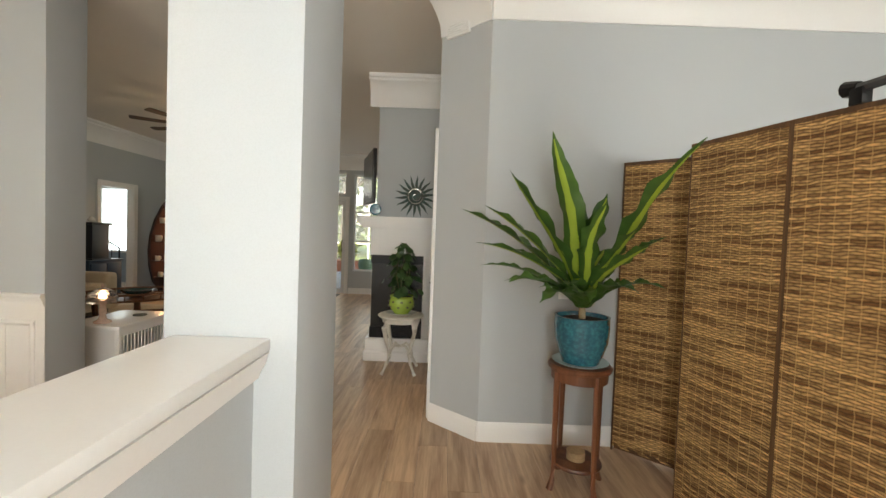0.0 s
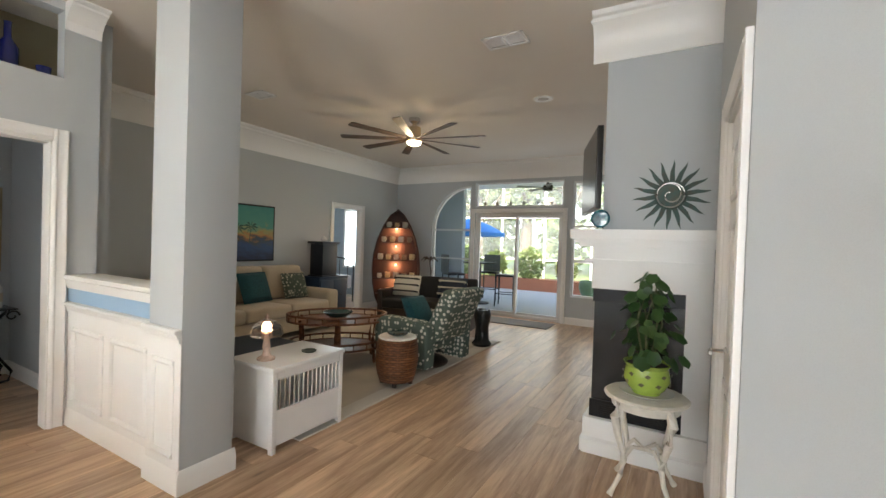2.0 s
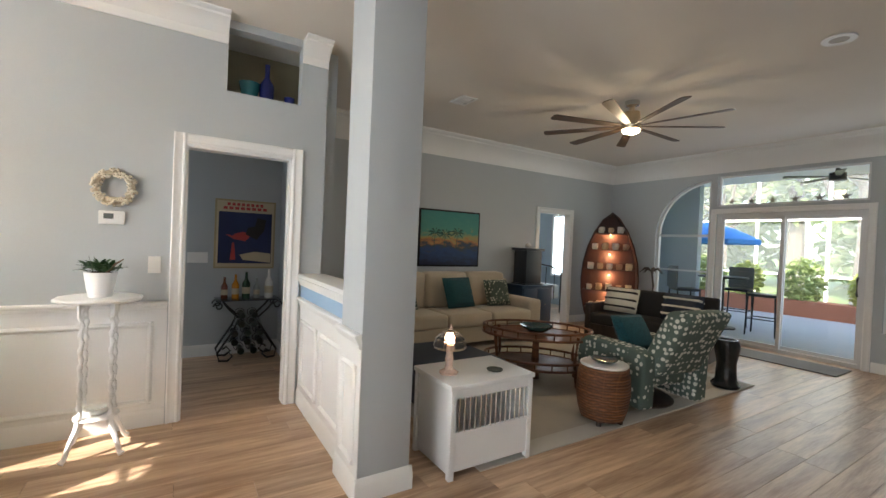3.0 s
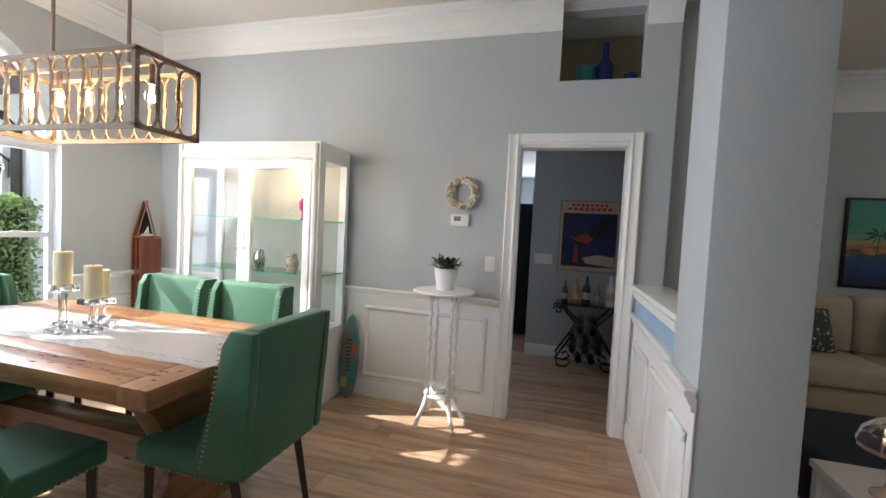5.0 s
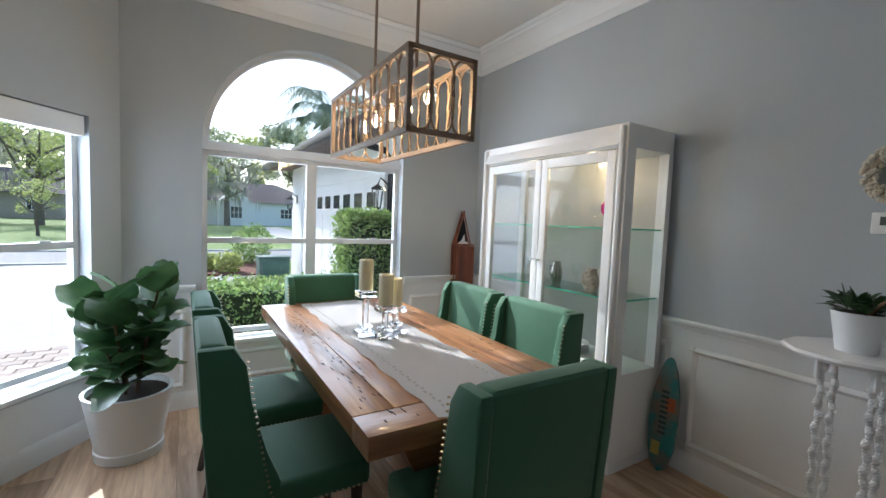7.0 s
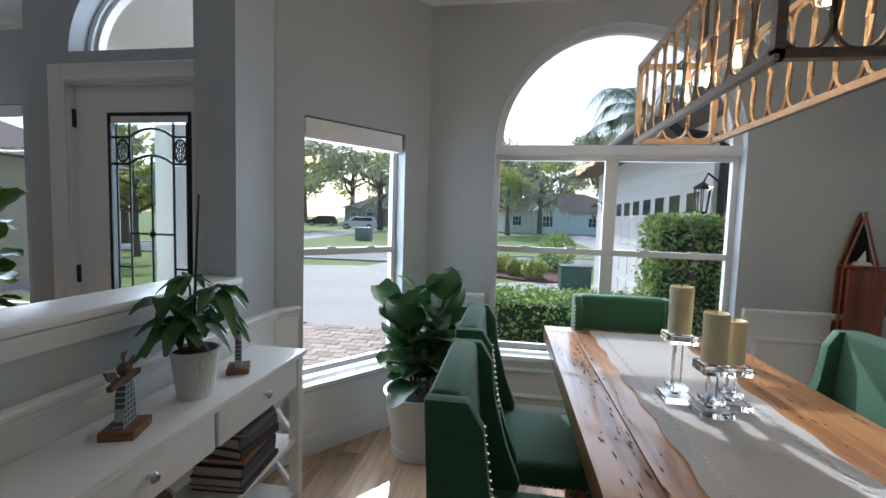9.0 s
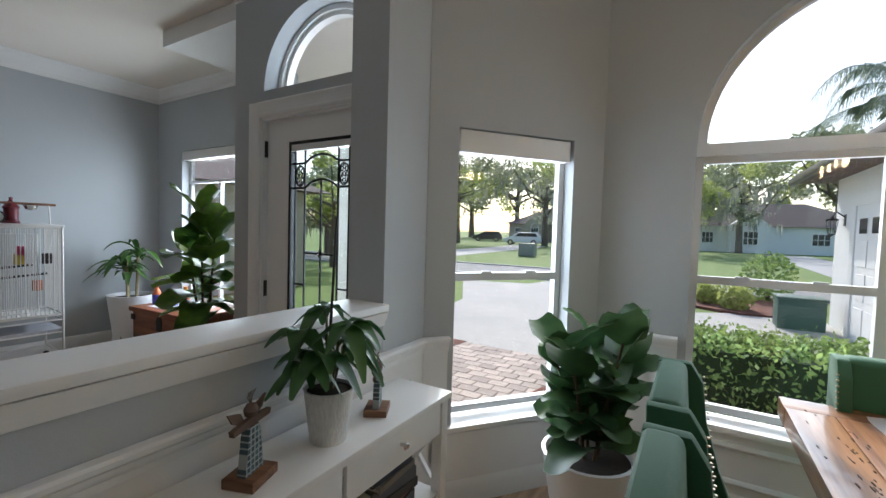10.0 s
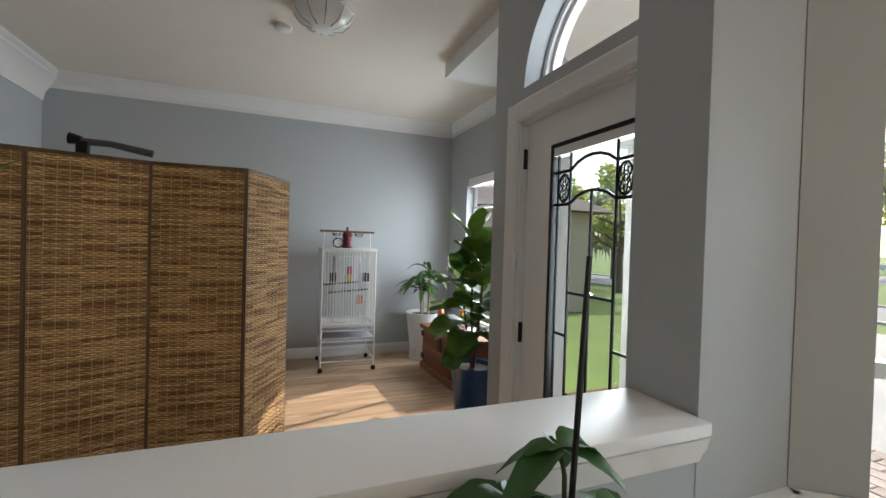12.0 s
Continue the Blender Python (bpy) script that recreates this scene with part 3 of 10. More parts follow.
box(bm, 0.222, 0.894, -0.075, -0.015, 1.83, 1.945, 0.006)
part("raised_blind", bm, M_TRIM, w2, "raised white window blind")

# office window
w3 = tagged(thing("window_3", "white double-hung front room window", "window"), kind="structure")
bm = bm_new()
rail_frame(bm, 4.55, 5.80, 0.48, 2.28, -0.53, -0.49, 0.04)
box(bm, 4.59, 5.76, -0.53, -0.485, 1.90, 1.93)
box(bm, 5.155, 5.195, -0.53, -0.49, 0.52, 1.90)
part("window_frame", bm, M_ALU, w3)
pane("pane", 4.59, 5.76, 1.93, 2.24, -0.51, w3)
pane("pane", 4.59, 5.155, 0.52, 1.90, -0.51, w3)
pane("pane", 5.195, 5.76, 0.52, 1.90, -0.51, w3)
part("window_sill", box(bm_new(), 4.50, 5.85, -0.545, -0.365, 0.42, 0.454, 0.006), M_TRIM, w3, "white window sill")
part("raised_blind", box(bm_new(), 4.57, 5.78, -0.475, -0.405, 2.17, 2.275, 0.006), M_TRIM, w3, "raised white window blind")

# rear glass
w4 = tagged(thing("window_4", "sliding glass doors to the patio", "sliding door"), kind="structure")
bm = bm_new()
rail_frame(bm, -1.76, 0.03, 0.0, 2.05, GY + 0.04, GY + 0.14, 0.05)
part("window_frame", bm, M_ALU, w4)
for a, b, y in ((-1.71, -0.86, GY + 0.06), (-0.90, -0.02, GY + 0.11)):
    bm = bm_new()
    rail_frame(bm, a, b, 0.05, 2.0, y, y + 0.03, 0.045)
    s = part("sliding_panel", bm, M_ALU, w4)
    pane("pane", a + 0.045, b - 0.045, 0.095, 1.955, y + 0.015, s)
bm = bm_new()
tube(bm, [(-0.05, GY + 0.05, 0.93), (-0.05, GY + 0.02, 0.95), (-0.05, GY + 0.02, 1.15), (-0.05, GY + 0.05, 1.17)], 0.012)
part("handle", bm, M_BLACK, w4, "black door handle")
bm = casing(bm_new(), "y", GY, -1.76, 0.03, 2.05, w=0.08, out=-1)
part("door_casing", bm, M_TRIM, w4)
w5 = tagged(thing("window_5", "transom window above the patio doors", "window"), kind="structure")
bm = bm_new()
rail_frame(bm, -1.76, 0.03, 2.17, 2.66, GY + 0.05, GY + 0.10, 0.03)
part("window_frame", bm, M_ALU, w5)
pane("pane", -1.73, 0.0, 2.20, 2.63, GY + 0.075, w5)
w6 = tagged(thing("window_6", "tall window beside the patio doors", "window"), kind="structure")
bm = bm_new()
rail_frame(bm, 0.20, 1.10, 0.50, 2.62, GY + 0.05, GY + 0.10, 0.035)
box(bm, 0.235, 1.065, GY + 0.05, GY + 0.10, 1.14, 1.18)
box(bm, 0.235, 1.065, GY + 0.05, GY + 0.10, 1.78, 1.81)
part("window_frame", bm, M_ALU, w6)
pane("pane", 0.235, 1.065, 0.535, 1.14, GY + 0.075, w6)
pane("pane", 0.235, 1.065, 1.18, 1.78, GY + 0.075, w6)
pane("pane", 0.235, 1.065, 1.81, 2.585, GY + 0.075, w6)
w7 = tagged(thing("window_7", "half-arched window beside the patio doors", "window"), kind="structure")
bm = bm_new()
box(bm, -1.90, -1.86, GY + 0.05, GY + 0.10, 0.45, 2.62)
box(bm, -2.78, -2.74, GY + 0.05, GY + 0.10, 0.45, 1.70)
box(bm, -2.74, -1.90, GY + 0.05, GY + 0.10, 0.45, 0.49)
box(bm, -2.74, -1.90, GY + 0.05, GY + 0.10, 1.68, 1.72)
box(bm, -2.74, -1.90, GY + 0.05, GY + 0.10, 1.08, 1.11)
arch_ring(bm, -1.86, 1.70, 0.88, 0.92, GY + 0.05, GY + 0.10, 90, 180, 16)
part("window_frame", bm, M_ALU, w7)
pane("pane", -2.74, -1.90, 0.49, 1.08, GY + 0.075, w7)
pane("pane", -2.74, -1.90, 1.11, 1.68, GY + 0.075, w7)
arch_pane("pane", -1.86, 1.70, 0.885, GY + 0.075, w7, 90, 180)

# front door with leaded glass, and arched transom
d1 = tagged(thing("door_1", "white front door with leaded glass", "door"), kind="structure")
DY = 0.645
bm = bm_new()
rail_frame(bm, 1.868, 2.782, 0.01, 2.075, DY - 0.045, DY, 0.20)
part("leaf", bm, M_TRIM, d1)
bm = bm_new()
rail_frame(bm, 2.068, 2.582, 0.21, 1.875 + 0.055, DY - 0.03, DY + 0.004, 0.018)
part("glass_stop", bm, M_BLACK, d1, "black edge of the leaded glass")
M_LEAD_GLASS = glass("rippled_glass", (0.93, 0.96, 0.95), 0.08)
ob = part("leaded_pane", box(bm_new(), 2.086, 2.564, DY - 0.022, DY - 0.016, 0.228, 1.912), M_LEAD_GLASS, d1)
ob.visible_shadow = False
bm = bm_new()


def came(bm, pts, r=0.006):
    tube(bm, [(x, DY - 0.015, z) for x, z in pts], r, 6)


LX = (2.107, 2.190, 2.325, 2.460, 2.543)                 # upright cames
for x in LX:
    came(bm, [(x, 0.228), (x, 1.62 if x == 2.325 else 1.91)], 0.0065)
for z in (1.80, 1.655):
    came(bm, [(2.086, z), (2.190, z), (2.235, z + 0.028), (2.28, z + 0.042), (2.325, z + 0.047), (2.37, z + 0.042), (2.415, z + 0.028), (2.460, z), (2.564, z)], 0.0075)
came(bm, [(2.325, 1.62), (2.325, 1.70)], 0.0065)
for z in (0.40, 0.83, 1.27):
    came(bm, [(2.190, z), (2.460, z)], 0.0065)
for x0, x1 in ((2.107, 2.190), (2.460, 2.543)):
    for z in (0.62, 1.08):
        came(bm, [(x0, z), (x1, z)], 0.0065)
part("lead_came", bm, M_BLACK, d1, "black leading")
for x in (2.148, 2.502):
    bm = bm_new()
    ZR = 1.727
    came(bm, [(x + 0.038 * math.cos(a), ZR + 0.060 * math.sin(a)) for a in [k * math.pi / 8 for k in range(17)]], 0.006)
    for k in range(8):
        a = k * math.pi / 4
        came(bm, [(x + 0.024 * math.cos(a) + 0.009 * math.cos(b), ZR + 0.038 * math.sin(a) + 0.014 * math.sin(b)) for b in [j * math.pi / 3 for j in range(7)]], 0.0035)
    came(bm, [(x + 0.010 * math.cos(b), ZR + 0.014 * math.sin(b)) for b in [j * math.pi / 3 for j in range(7)]], 0.004)
    part("rosette", bm, M_BLACK, d1, "round leaded rosette")
M_BEVEL_GLASS = glass("bevelled_glass", (0.95, 0.97, 1.0), 0.02, thin=False)
for z in (0.40, 0.83, 1.27):
    bm = bm_new()
    lathe(bm, [(0, -0.03), (0.028, 0), (0, 0.03)], 4)
    part("glass_jewel", bm, M_BEVEL_GLASS, d1, "", Matrix.Translation((2.325, DY - 0.012, z)), 0)
for z in (1.90, 1.03, 0.25):
    bm = bm_new()
    tube(bm, [(2.792, DY + 0.012, z - 0.05), (2.792, DY + 0.012, z + 0.05)], 0.009, 8)
    box(bm, 2.786, 2.800, DY - 0.01, DY + 0.008, z - 0.05, z + 0.05)
    part("hinge", bm, M_BLACK, d1, "black hinge")
bm = bm_new()
tube(bm, [(1.93, DY, 0.98), (1.93, DY + 0.05, 0.98), (2.03, DY + 0.055, 0.985)], 0.011)
lathe(bm, [(0, 0), (0.03, 0), (0.03, 0.008), (0, 0.008)], 16)
part("lever_handle", bm, M_CHROME, d1, "nickel lever handle")
w8 = tagged(thing("window_8", "arched transom above the front door", "window"), kind="structure")
bm = bm_new()
arch_ring(bm, 2.326, 2.25, 0.425, 0.454, 0.53, 0.58)
arch_ring(bm, 2.326, 2.25, 0.40, 0.43, 0.515, 0.56)
box(bm, 1.93, 2.72, 0.515, 0.56, 2.25, 2.285)
part("window_frame", bm, M_TRIM, w8)
arch_pane("pane", 2.326, 2.27, 0.402, 0.537, w8)

# closet door with panels
d2 = tagged(thing("door_2", "white six-panel closet door", "door"), kind="structure")
bm = bm_new()
box(bm, 2.150, 2.185, 4.440, 5.160, 0.008, 2.043)
for y0, y1 in ((4.53, 4.76), (4.84, 5.07)):
    for z0, z1 in ((0.22, 0.80), (0.95, 1.52), (1.66, 1.90)):
        for q0, q1 in (((y0, z0), (y1, z0)), ((y0, z1), (y1, z1)), ((y0, z0), (y0, z1)), ((y1, z0), (y1, z1))):
            box(bm, 2.142, 2.150, min(q0[0], q1[0]) - 0.012, max(q0[0], q1[0]) + 0.012, min(q0[1], q1[1]) - 0.012, max(q0[1], q1[1]) + 0.012)
        box(bm, 2.144, 2.150, y0 + 0.05, y1 - 0.05, z0 + 0.05, z1 - 0.05)
part("leaf", bm, M_TRIM, d2)
bm = bm_new()
tube(bm, [(2.15, 5.11, 0.93), (2.09, 5.11, 0.93), (2.085, 5.00, 0.935)], 0.010)
lathe(bm, [(0, 0), (0.001, 0)], 4)
part("lever_handle", bm, M_CHROME, d2, "nickel lever handle")
for z in (1.82, 1.05, 0.25):
    bm = bm_new()
    tube(bm, [(2.142, 4.432, z - 0.05), (2.142, 4.432, z + 0.05)], 0.009, 8)
    part("hinge", bm, M_CHROME, d2, "nickel hinge")

# ---- outdoors ----
GZ = -0.12
M_GRASS = mat("lawn_grass", (0.17, 0.25, 0.05), 0.9, grain=0.7, scale=60, bump=0.6, blotch=0.5, blotch_scale=0.7, dark=(0.10, 0.16, 0.03))
M_CONC = mat("driveway_concrete", (0.46, 0.45, 0.43), 0.85, grain=0.3, scale=30, bump=0.15, blotch=0.25, blotch_scale=0.6)
M_ROAD = mat("road_asphalt", (0.27, 0.27, 0.265), 0.85, grain=0.4, scale=80, bump=0.2, blotch=0.3, blotch_scale=0.3)
M_PAVER = mat("paver_brick", (0.50, 0.42, 0.37), 0.85, grain=0.4, scale=40, bump=0.3, blotch=0.4, blotch_scale=5, random_value=0.22)
M_MULCH = mat("red_mulch", (0.16, 0.06, 0.04), 0.95, grain=0.8, scale=40, bump=1.0)
M_STUCCO = mat("white_stucco", (0.83, 0.83, 0.81), 0.85, grain=0.15, scale=120, bump=0.3, blotch=0.08)
M_ROOF = mat("brown_shingle", (0.15, 0.115, 0.105), 0.9, grain=0.6, scale=14, bump=0.6, blotch=0.4, blotch_scale=2)
M_BARK = mat("tree_bark", (0.15, 0.12, 0.095), 0.95, grain=0.6, scale=12, bump=0.9, stretch=(1, 1, 0.25))
M_SHADEGLASS = mat("dark_window", (0.03, 0.035, 0.04), 0.08)
M_TERRA = mat("terracotta_edge", (0.35, 0.14, 0.08), 0.85, grain=0.3, scale=30, bump=0.2)


def leafy(name, base, tip, random_value=0.25, translucent=0.25):
    """Leaves: colour differs from leaf to leaf, and some light comes through."""
    if name in MATS:
        return MATS[name]
    m, n, l, b = nodes_of(name)
    geo = n.new("ShaderNodeNewGeometry")
    ramp = n.new("ShaderNodeValToRGB")
    ramp.color_ramp.elements[0].color, ramp.color_ramp.elements[1].color = (*base, 1), (*tip, 1)
    l.new(geo.outputs["Random Per Island"], ramp.inputs[0])
    l.new(ramp.outputs[0], b.inputs["Base Color"])
    b.inputs["Roughness"].default_value = 0.5
    tr, mx = n.new("ShaderNodeBsdfTranslucent"), n.new("ShaderNodeMixShader")
    l.new(ramp.outputs[0], tr.inputs[0])
    mx.inputs[0].default_value = translucent
    l.new(b.outputs[0], mx.inputs[1])
    l.new(tr.outputs[0], mx.inputs[2])
    l.new(mx.outputs[0], n["Material Output"].inputs[0])
    MATS[name] = m
    return m


M_HEDGE = leafy("hedge_leaves", (0.12, 0.21, 0.06), (0.38, 0.5, 0.17), 0.25, 0.5)
M_OAK = leafy("oak_leaves", (0.22, 0.25, 0.14), (0.42, 0.45, 0.27), 0.25, 0.5)
M_SPRING = leafy("spring_leaves", (0.30, 0.37, 0.10), (0.55, 0.58, 0.22), 0.25, 0.5)
M_MOSS = leafy("grey_moss", (0.24, 0.25, 0.20), (0.36, 0.37, 0.31), 0.25, 0.5)
M_PALM = leafy("palm_leaves", (0.16, 0.22, 0.15), (0.32, 0.38, 0.28), 0.25, 0.4)
M_WOODS = leafy("woods_leaves", (0.20, 0.27, 0.10), (0.42, 0.50, 0.22), 0.25, 0.55)


def leaf_cloud(bm, at, radii, count, size, rng, shell=0.5):
    """Many small folded leaves inside an ellipsoid, denser to its outside."""
    at = Vector(at)
    for _ in range(count):
        d = Vector((rng.gauss(0, 1), rng.gauss(0, 1), rng.gauss(0, 1))).normalized()
        r = shell + (1 - shell) * rng.random() ** 0.6
        p = at + Vector((d.x * radii[0], d.y * radii[1], d.z * radii[2])) * r
        a = Vector((rng.gauss(0, 1), rng.gauss(0, 1), rng.gauss(0, 0.7))).normalized()
        b = a.cross(Vector((rng.gauss(0, 1), rng.gauss(0, 1), rng.gauss(0, 1)))).normalized()
        s = size * rng.uniform(0.6, 1.3)
        v = [bm.verts.new(p + q) for q in (-a * s, b * s * 0.45, a * s, -b * s * 0.45)]
        bm.faces.new(v)


def leaf_box(bm, x0, x1, y0, y1, z0, z1, count, size, rng):
    """Leaves near the faces of a clipped hedge."""
    for _ in range(count):
        p = [rng.uniform(x0, x1), rng.uniform(y0, y1), rng.uniform(z0, z1)]
        k = rng.choice((0, 0, 1, 1, 2, 2))
        lim = ((x0, x1), (y0, y1), (z0, z1))[k]
        side = 1 if k == 2 else rng.choice((0, 1))
        p[k] = lim[side] + rng.gauss(0, 0.035)
        p = Vector(p)
        a = Vector((rng.gauss(0, 1), rng.gauss(0, 1), rng.gauss(0, 1))).normalized()
        b = a.cross(Vector((rng.gauss(0, 1), rng.gauss(0, 1), rng.gauss(0, 1)))).normalized()
        s = size * rng.uniform(0.6, 1.3)
        bm.faces.new([bm.verts.new(p + q) for q in (-a * s, b * s * 0.5, a * s, -b * s * 0.5)])


def tree(at, height, spread, material, rng, label, leaves=2600, size=0.16, moss=0, low=0.35):
    t = thing("tree", label, "tree", Matrix.Translation(at))
    bm = bm_new()
    top = height * 0.55
    tube(bm, [(0, 0, -0.2), (0.05, 0.02, top * 0.4), (-0.1, 0.05, top)], [height * 0.032, height * 0.024, height * 0.016], 9)
    ends = []
    for k in range(8):
        a = k * 0.785 + rng.uniform(-0.3, 0.3)
        z0 = top * rng.uniform(0.45, 0.95)
        r = spread * rng.uniform(0.55, 0.95)
        e = Vector((math.cos(a) * r, math.sin(a) * r, z0 + height * rng.uniform(0.12, 0.42)))
        mid = Vector((math.cos(a) * r * 0.45, math.sin(a) * r * 0.45, z0 + height * 0.08))
        tube(bm, [(0, 0, z0), mid, e], [height * 0.014, height * 0.009, height * 0.003], 6)
        ends += [mid, e, (mid + e) / 2]
    part("trunk", bm, M_BARK, t)
    bm = bm_new()
    for _ in range(22):
        c = rng.choice(ends) + Vector((rng.gauss(0, spread * 0.2), rng.gauss(0, spread * 0.2), rng.gauss(0.3, height * 0.07)))
        leaf_cloud(bm, c, (spread * rng.uniform(0.15, 0.34),) * 2 + (height * rng.uniform(0.05, 0.11),), leaves // 22, size, rng, 0.2)
    part("crown", bm, material, t, smooth=0)
    if moss:
        bm = bm_new()
        for _ in range(moss):
            c = rng.choice(ends) + Vector((rng.gauss(0, spread * 0.25), rng.gauss(0, spread * 0.25), -rng.random() * height * 0.1))
            ln = rng.uniform(0.4, 1.6)
            for q in range(5):
                o = Vector((rng.gauss(0, 0.12), rng.gauss(0, 0.12), 0))
                a = bm.verts.new(c + o + Vector((-0.05, 0, 0)))
                b = bm.verts.new(c + o + Vector((0.05, 0.02, 0)))
                d = bm.verts.new(c + o * 1.6 + Vector((0, 0, -ln * rng.uniform(0.6, 1.0))))
                bm.faces.new((a, b, d))
        tagged(part("hanging_moss", bm, M_MOSS, t, "grey hanging moss", smooth=0), kind="stuff")
    return t


rng = random.Random(11)
bm = bm_new()
box(bm, -400, 400, -500, 400, GZ - 0.3, GZ - 0.02)
structure("ground", bm, M_GRASS, "lawn and open ground round the house")
bm = bm_new()
prism(bm, [(-1.75, -3.2), (-1.75, -9.2), (0.8, -7.4), (2.2, -10.0), (2.2, -11.6), (4.3, -11.6), (4.7, -9.8), (6.6, -9.2), (4.9, -6.0), (4.3, -2.75), (1.4, -2.75), (0.6, -3.2)], (0, 0, GZ - 0.02), (1, 0, 0), (0, 1, 0), (0, 0, 1), 0.025)
structure("driveway", bm, M_CONC, "pale concrete driveway")
bm = bm_new()
prism(bm, [(-90, -14.5), (90, -8.7), (90, -12.6), (-90, -18.8)], (0, 0, GZ - 0.02), (1, 0, 0), (0, 1, 0), (0, 0, 1), 0.015)
structure("road", bm, M_ROAD, "grey asphalt street")
bm = bm_new()
prism(bm, [(-90, -14.3), (90, -8.5), (90, -8.75), (-90, -14.55)], (0, 0, GZ - 0.02), (1, 0, 0), (0, 1, 0), (0, 0, 1), 0.06)
prism(bm, [(-90, -19.0), (90, -12.8), (90, -12.55), (-90, -18.75)], (0, 0, GZ - 0.02), (1, 0, 0), (0, 1, 0), (0, 0, 1), 0.06)
structure("kerb", bm, M_CONC, "concrete kerb of the street")
bm = bm_new()
prism(bm, [(12.5, -15.0), (15.5, -15.0), (18.5, -44), (14.5, -44)], (0, 0, GZ - 0.02), (1, 0, 0), (0, 1, 0), (0, 0, 1), 0.016)
prism(bm, [(-8, -15.7), (-4.5, -15.6), (-5.5, -50), (-9, -50)], (0, 0, GZ - 0.02), (1, 0, 0), (0, 1, 0), (0, 0, 1), 0.016)
structure("driveway_opposite", bm, M_CONC, "concrete driveways across the street")
bm = bm_new()
box(bm, -1.9, 0.9, -2.3, -0.4, GZ - 0.02, GZ + 0.03)
prism(bm, [(0.9, -2.75), (1.45, -2.75), (1.75, -1.4), (1.6, -0.4), (0.9, -0.4)], (0, 0, GZ - 0.02), (1, 0, 0), (0, 1, 0), (0, 0, 1), 0.05)
prism(bm, [(3.1, -2.75), (4.6, -2.75), (4.6, -0.6), (3.3, -0.6)], (0, 0, GZ - 0.02), (1, 0, 0), (0, 1, 0), (0, 0, 1), 0.05)
prism(bm, [(-1.7, -11.3), (0.9, -10.3), (1.0, -8.9), (-0.4, -8.0), (-1.7, -8.2)], (0, 0, GZ - 0.02), (1, 0, 0), (0, 1, 0), (0, 0, 1), 0.06)
structure("mulch_bed", bm, M_MULCH, "red mulch planting beds")
walkway = structure("paver_walk", box(bm_new(), 1.45, 3.35, -2.75, 0.48, GZ - 0.03, GZ - 0.005), M_MULCH, "tan brick paver front walk")
bm = bm_new()
box(bm, -0.097, 0.097, -0.067, 0.067, -0.03, 0.0)
bmesh.ops.bevel(bm, geom=[e for e in bm.edges if all(v.co.z > -0.001 for v in e.verts)], offset=0.006, segments=1, affect="EDGES")
pm = bpy.data.meshes.new("paver")
bmesh.ops.recalc_face_normals(bm, faces=bm.faces[:])
bm.to_mesh(pm)
bm.free()
pm.materials.append(M_PAVER)
for r in range(23):
    for c in range(10):
        ob = new("paver", pm)
        ob.parent = walkway
        ob.location = (1.50 + 0.2 * c + (0.1 if r % 2 else 0), -2.66 + 0.14 * r, GZ + 0.022 + rng.uniform(-0.002, 0.002))

# garage wing
gar = thing("garage_wing", "white garage wing with a windowed door and brown roof", "house")
bm = bm_new()
box(bm, -7.5, -1.75, -8.0, -1.72, GZ, 2.62)
part("wall", bm, M_STUCCO, gar)
bm = bm_new()
box(bm, -1.76, -1.70, -6.90, -6.72, GZ, 2.0)
box(bm, -1.76, -1.70, -2.22, -2.06, GZ, 2.0)
box(bm, -1.76, -1.70, -6.90, -2.06, 2.0, 2.18)
part("door_trim", bm, M_TRIM, gar)
gd = part("garage_door", box(bm_new(), -1.78, -1.72, -6.72, -2.22, GZ, 2.0), M_STUCCO, gar, "white panelled garage door")
for k in range(8):
    y = -6.575 + k * 0.545
    bm = bm_new()
    rail_frame(bm, 0, 0.40, 0, 0.30, 0, 0.02, 0.03)
    f = part("window_frame", bm, M_TRIM, gd, "", Matrix.Translation((-1.715, y, 1.535)) @ Matrix.Rotation(radians(90), 4, "Z"))
    part("garage_pane", box(bm_new(), -1.722, -1.712, y + 0.03, y + 0.37, 1.56, 1.79), M_SHADEGLASS, gd)
    for z in (0.02, 0.54, 1.05):
        bm = bm_new()
        box(bm, -1.722, -1.710, y - 0.02, y + 0.42, z, z + 0.40, 0.005, 1)
        part("door_panel", bm, M_STUCCO, gd)
bm = bm_new()
prism(bm, [(-1.2, 2.55), (-1.2, 2.66), (-4.6, 4.4), (-8.0, 2.66), (-8.0, 2.55)], (0, -8.5, 0), (1, 0, 0), (0, 0, 1), (0, 1, 0), 6.6)
part("roof", bm, M_ROOF, gar)
bm = bm_new()
box(bm, -1.20, -1.10, -8.5, -1.9, 2.52, 2.64, 0.01)
tube(bm, [(-1.15, -1.95, 2.52), (-1.3, -1.95, 2.36), (-1.62, -1.9, 2.30), (-1.70, -1.85, 2.2), (-1.70, -1.85, 0.1)], 0.045, 8)
part("gutter", bm, M_BLACK, gar, "dark gutter and downpipe")
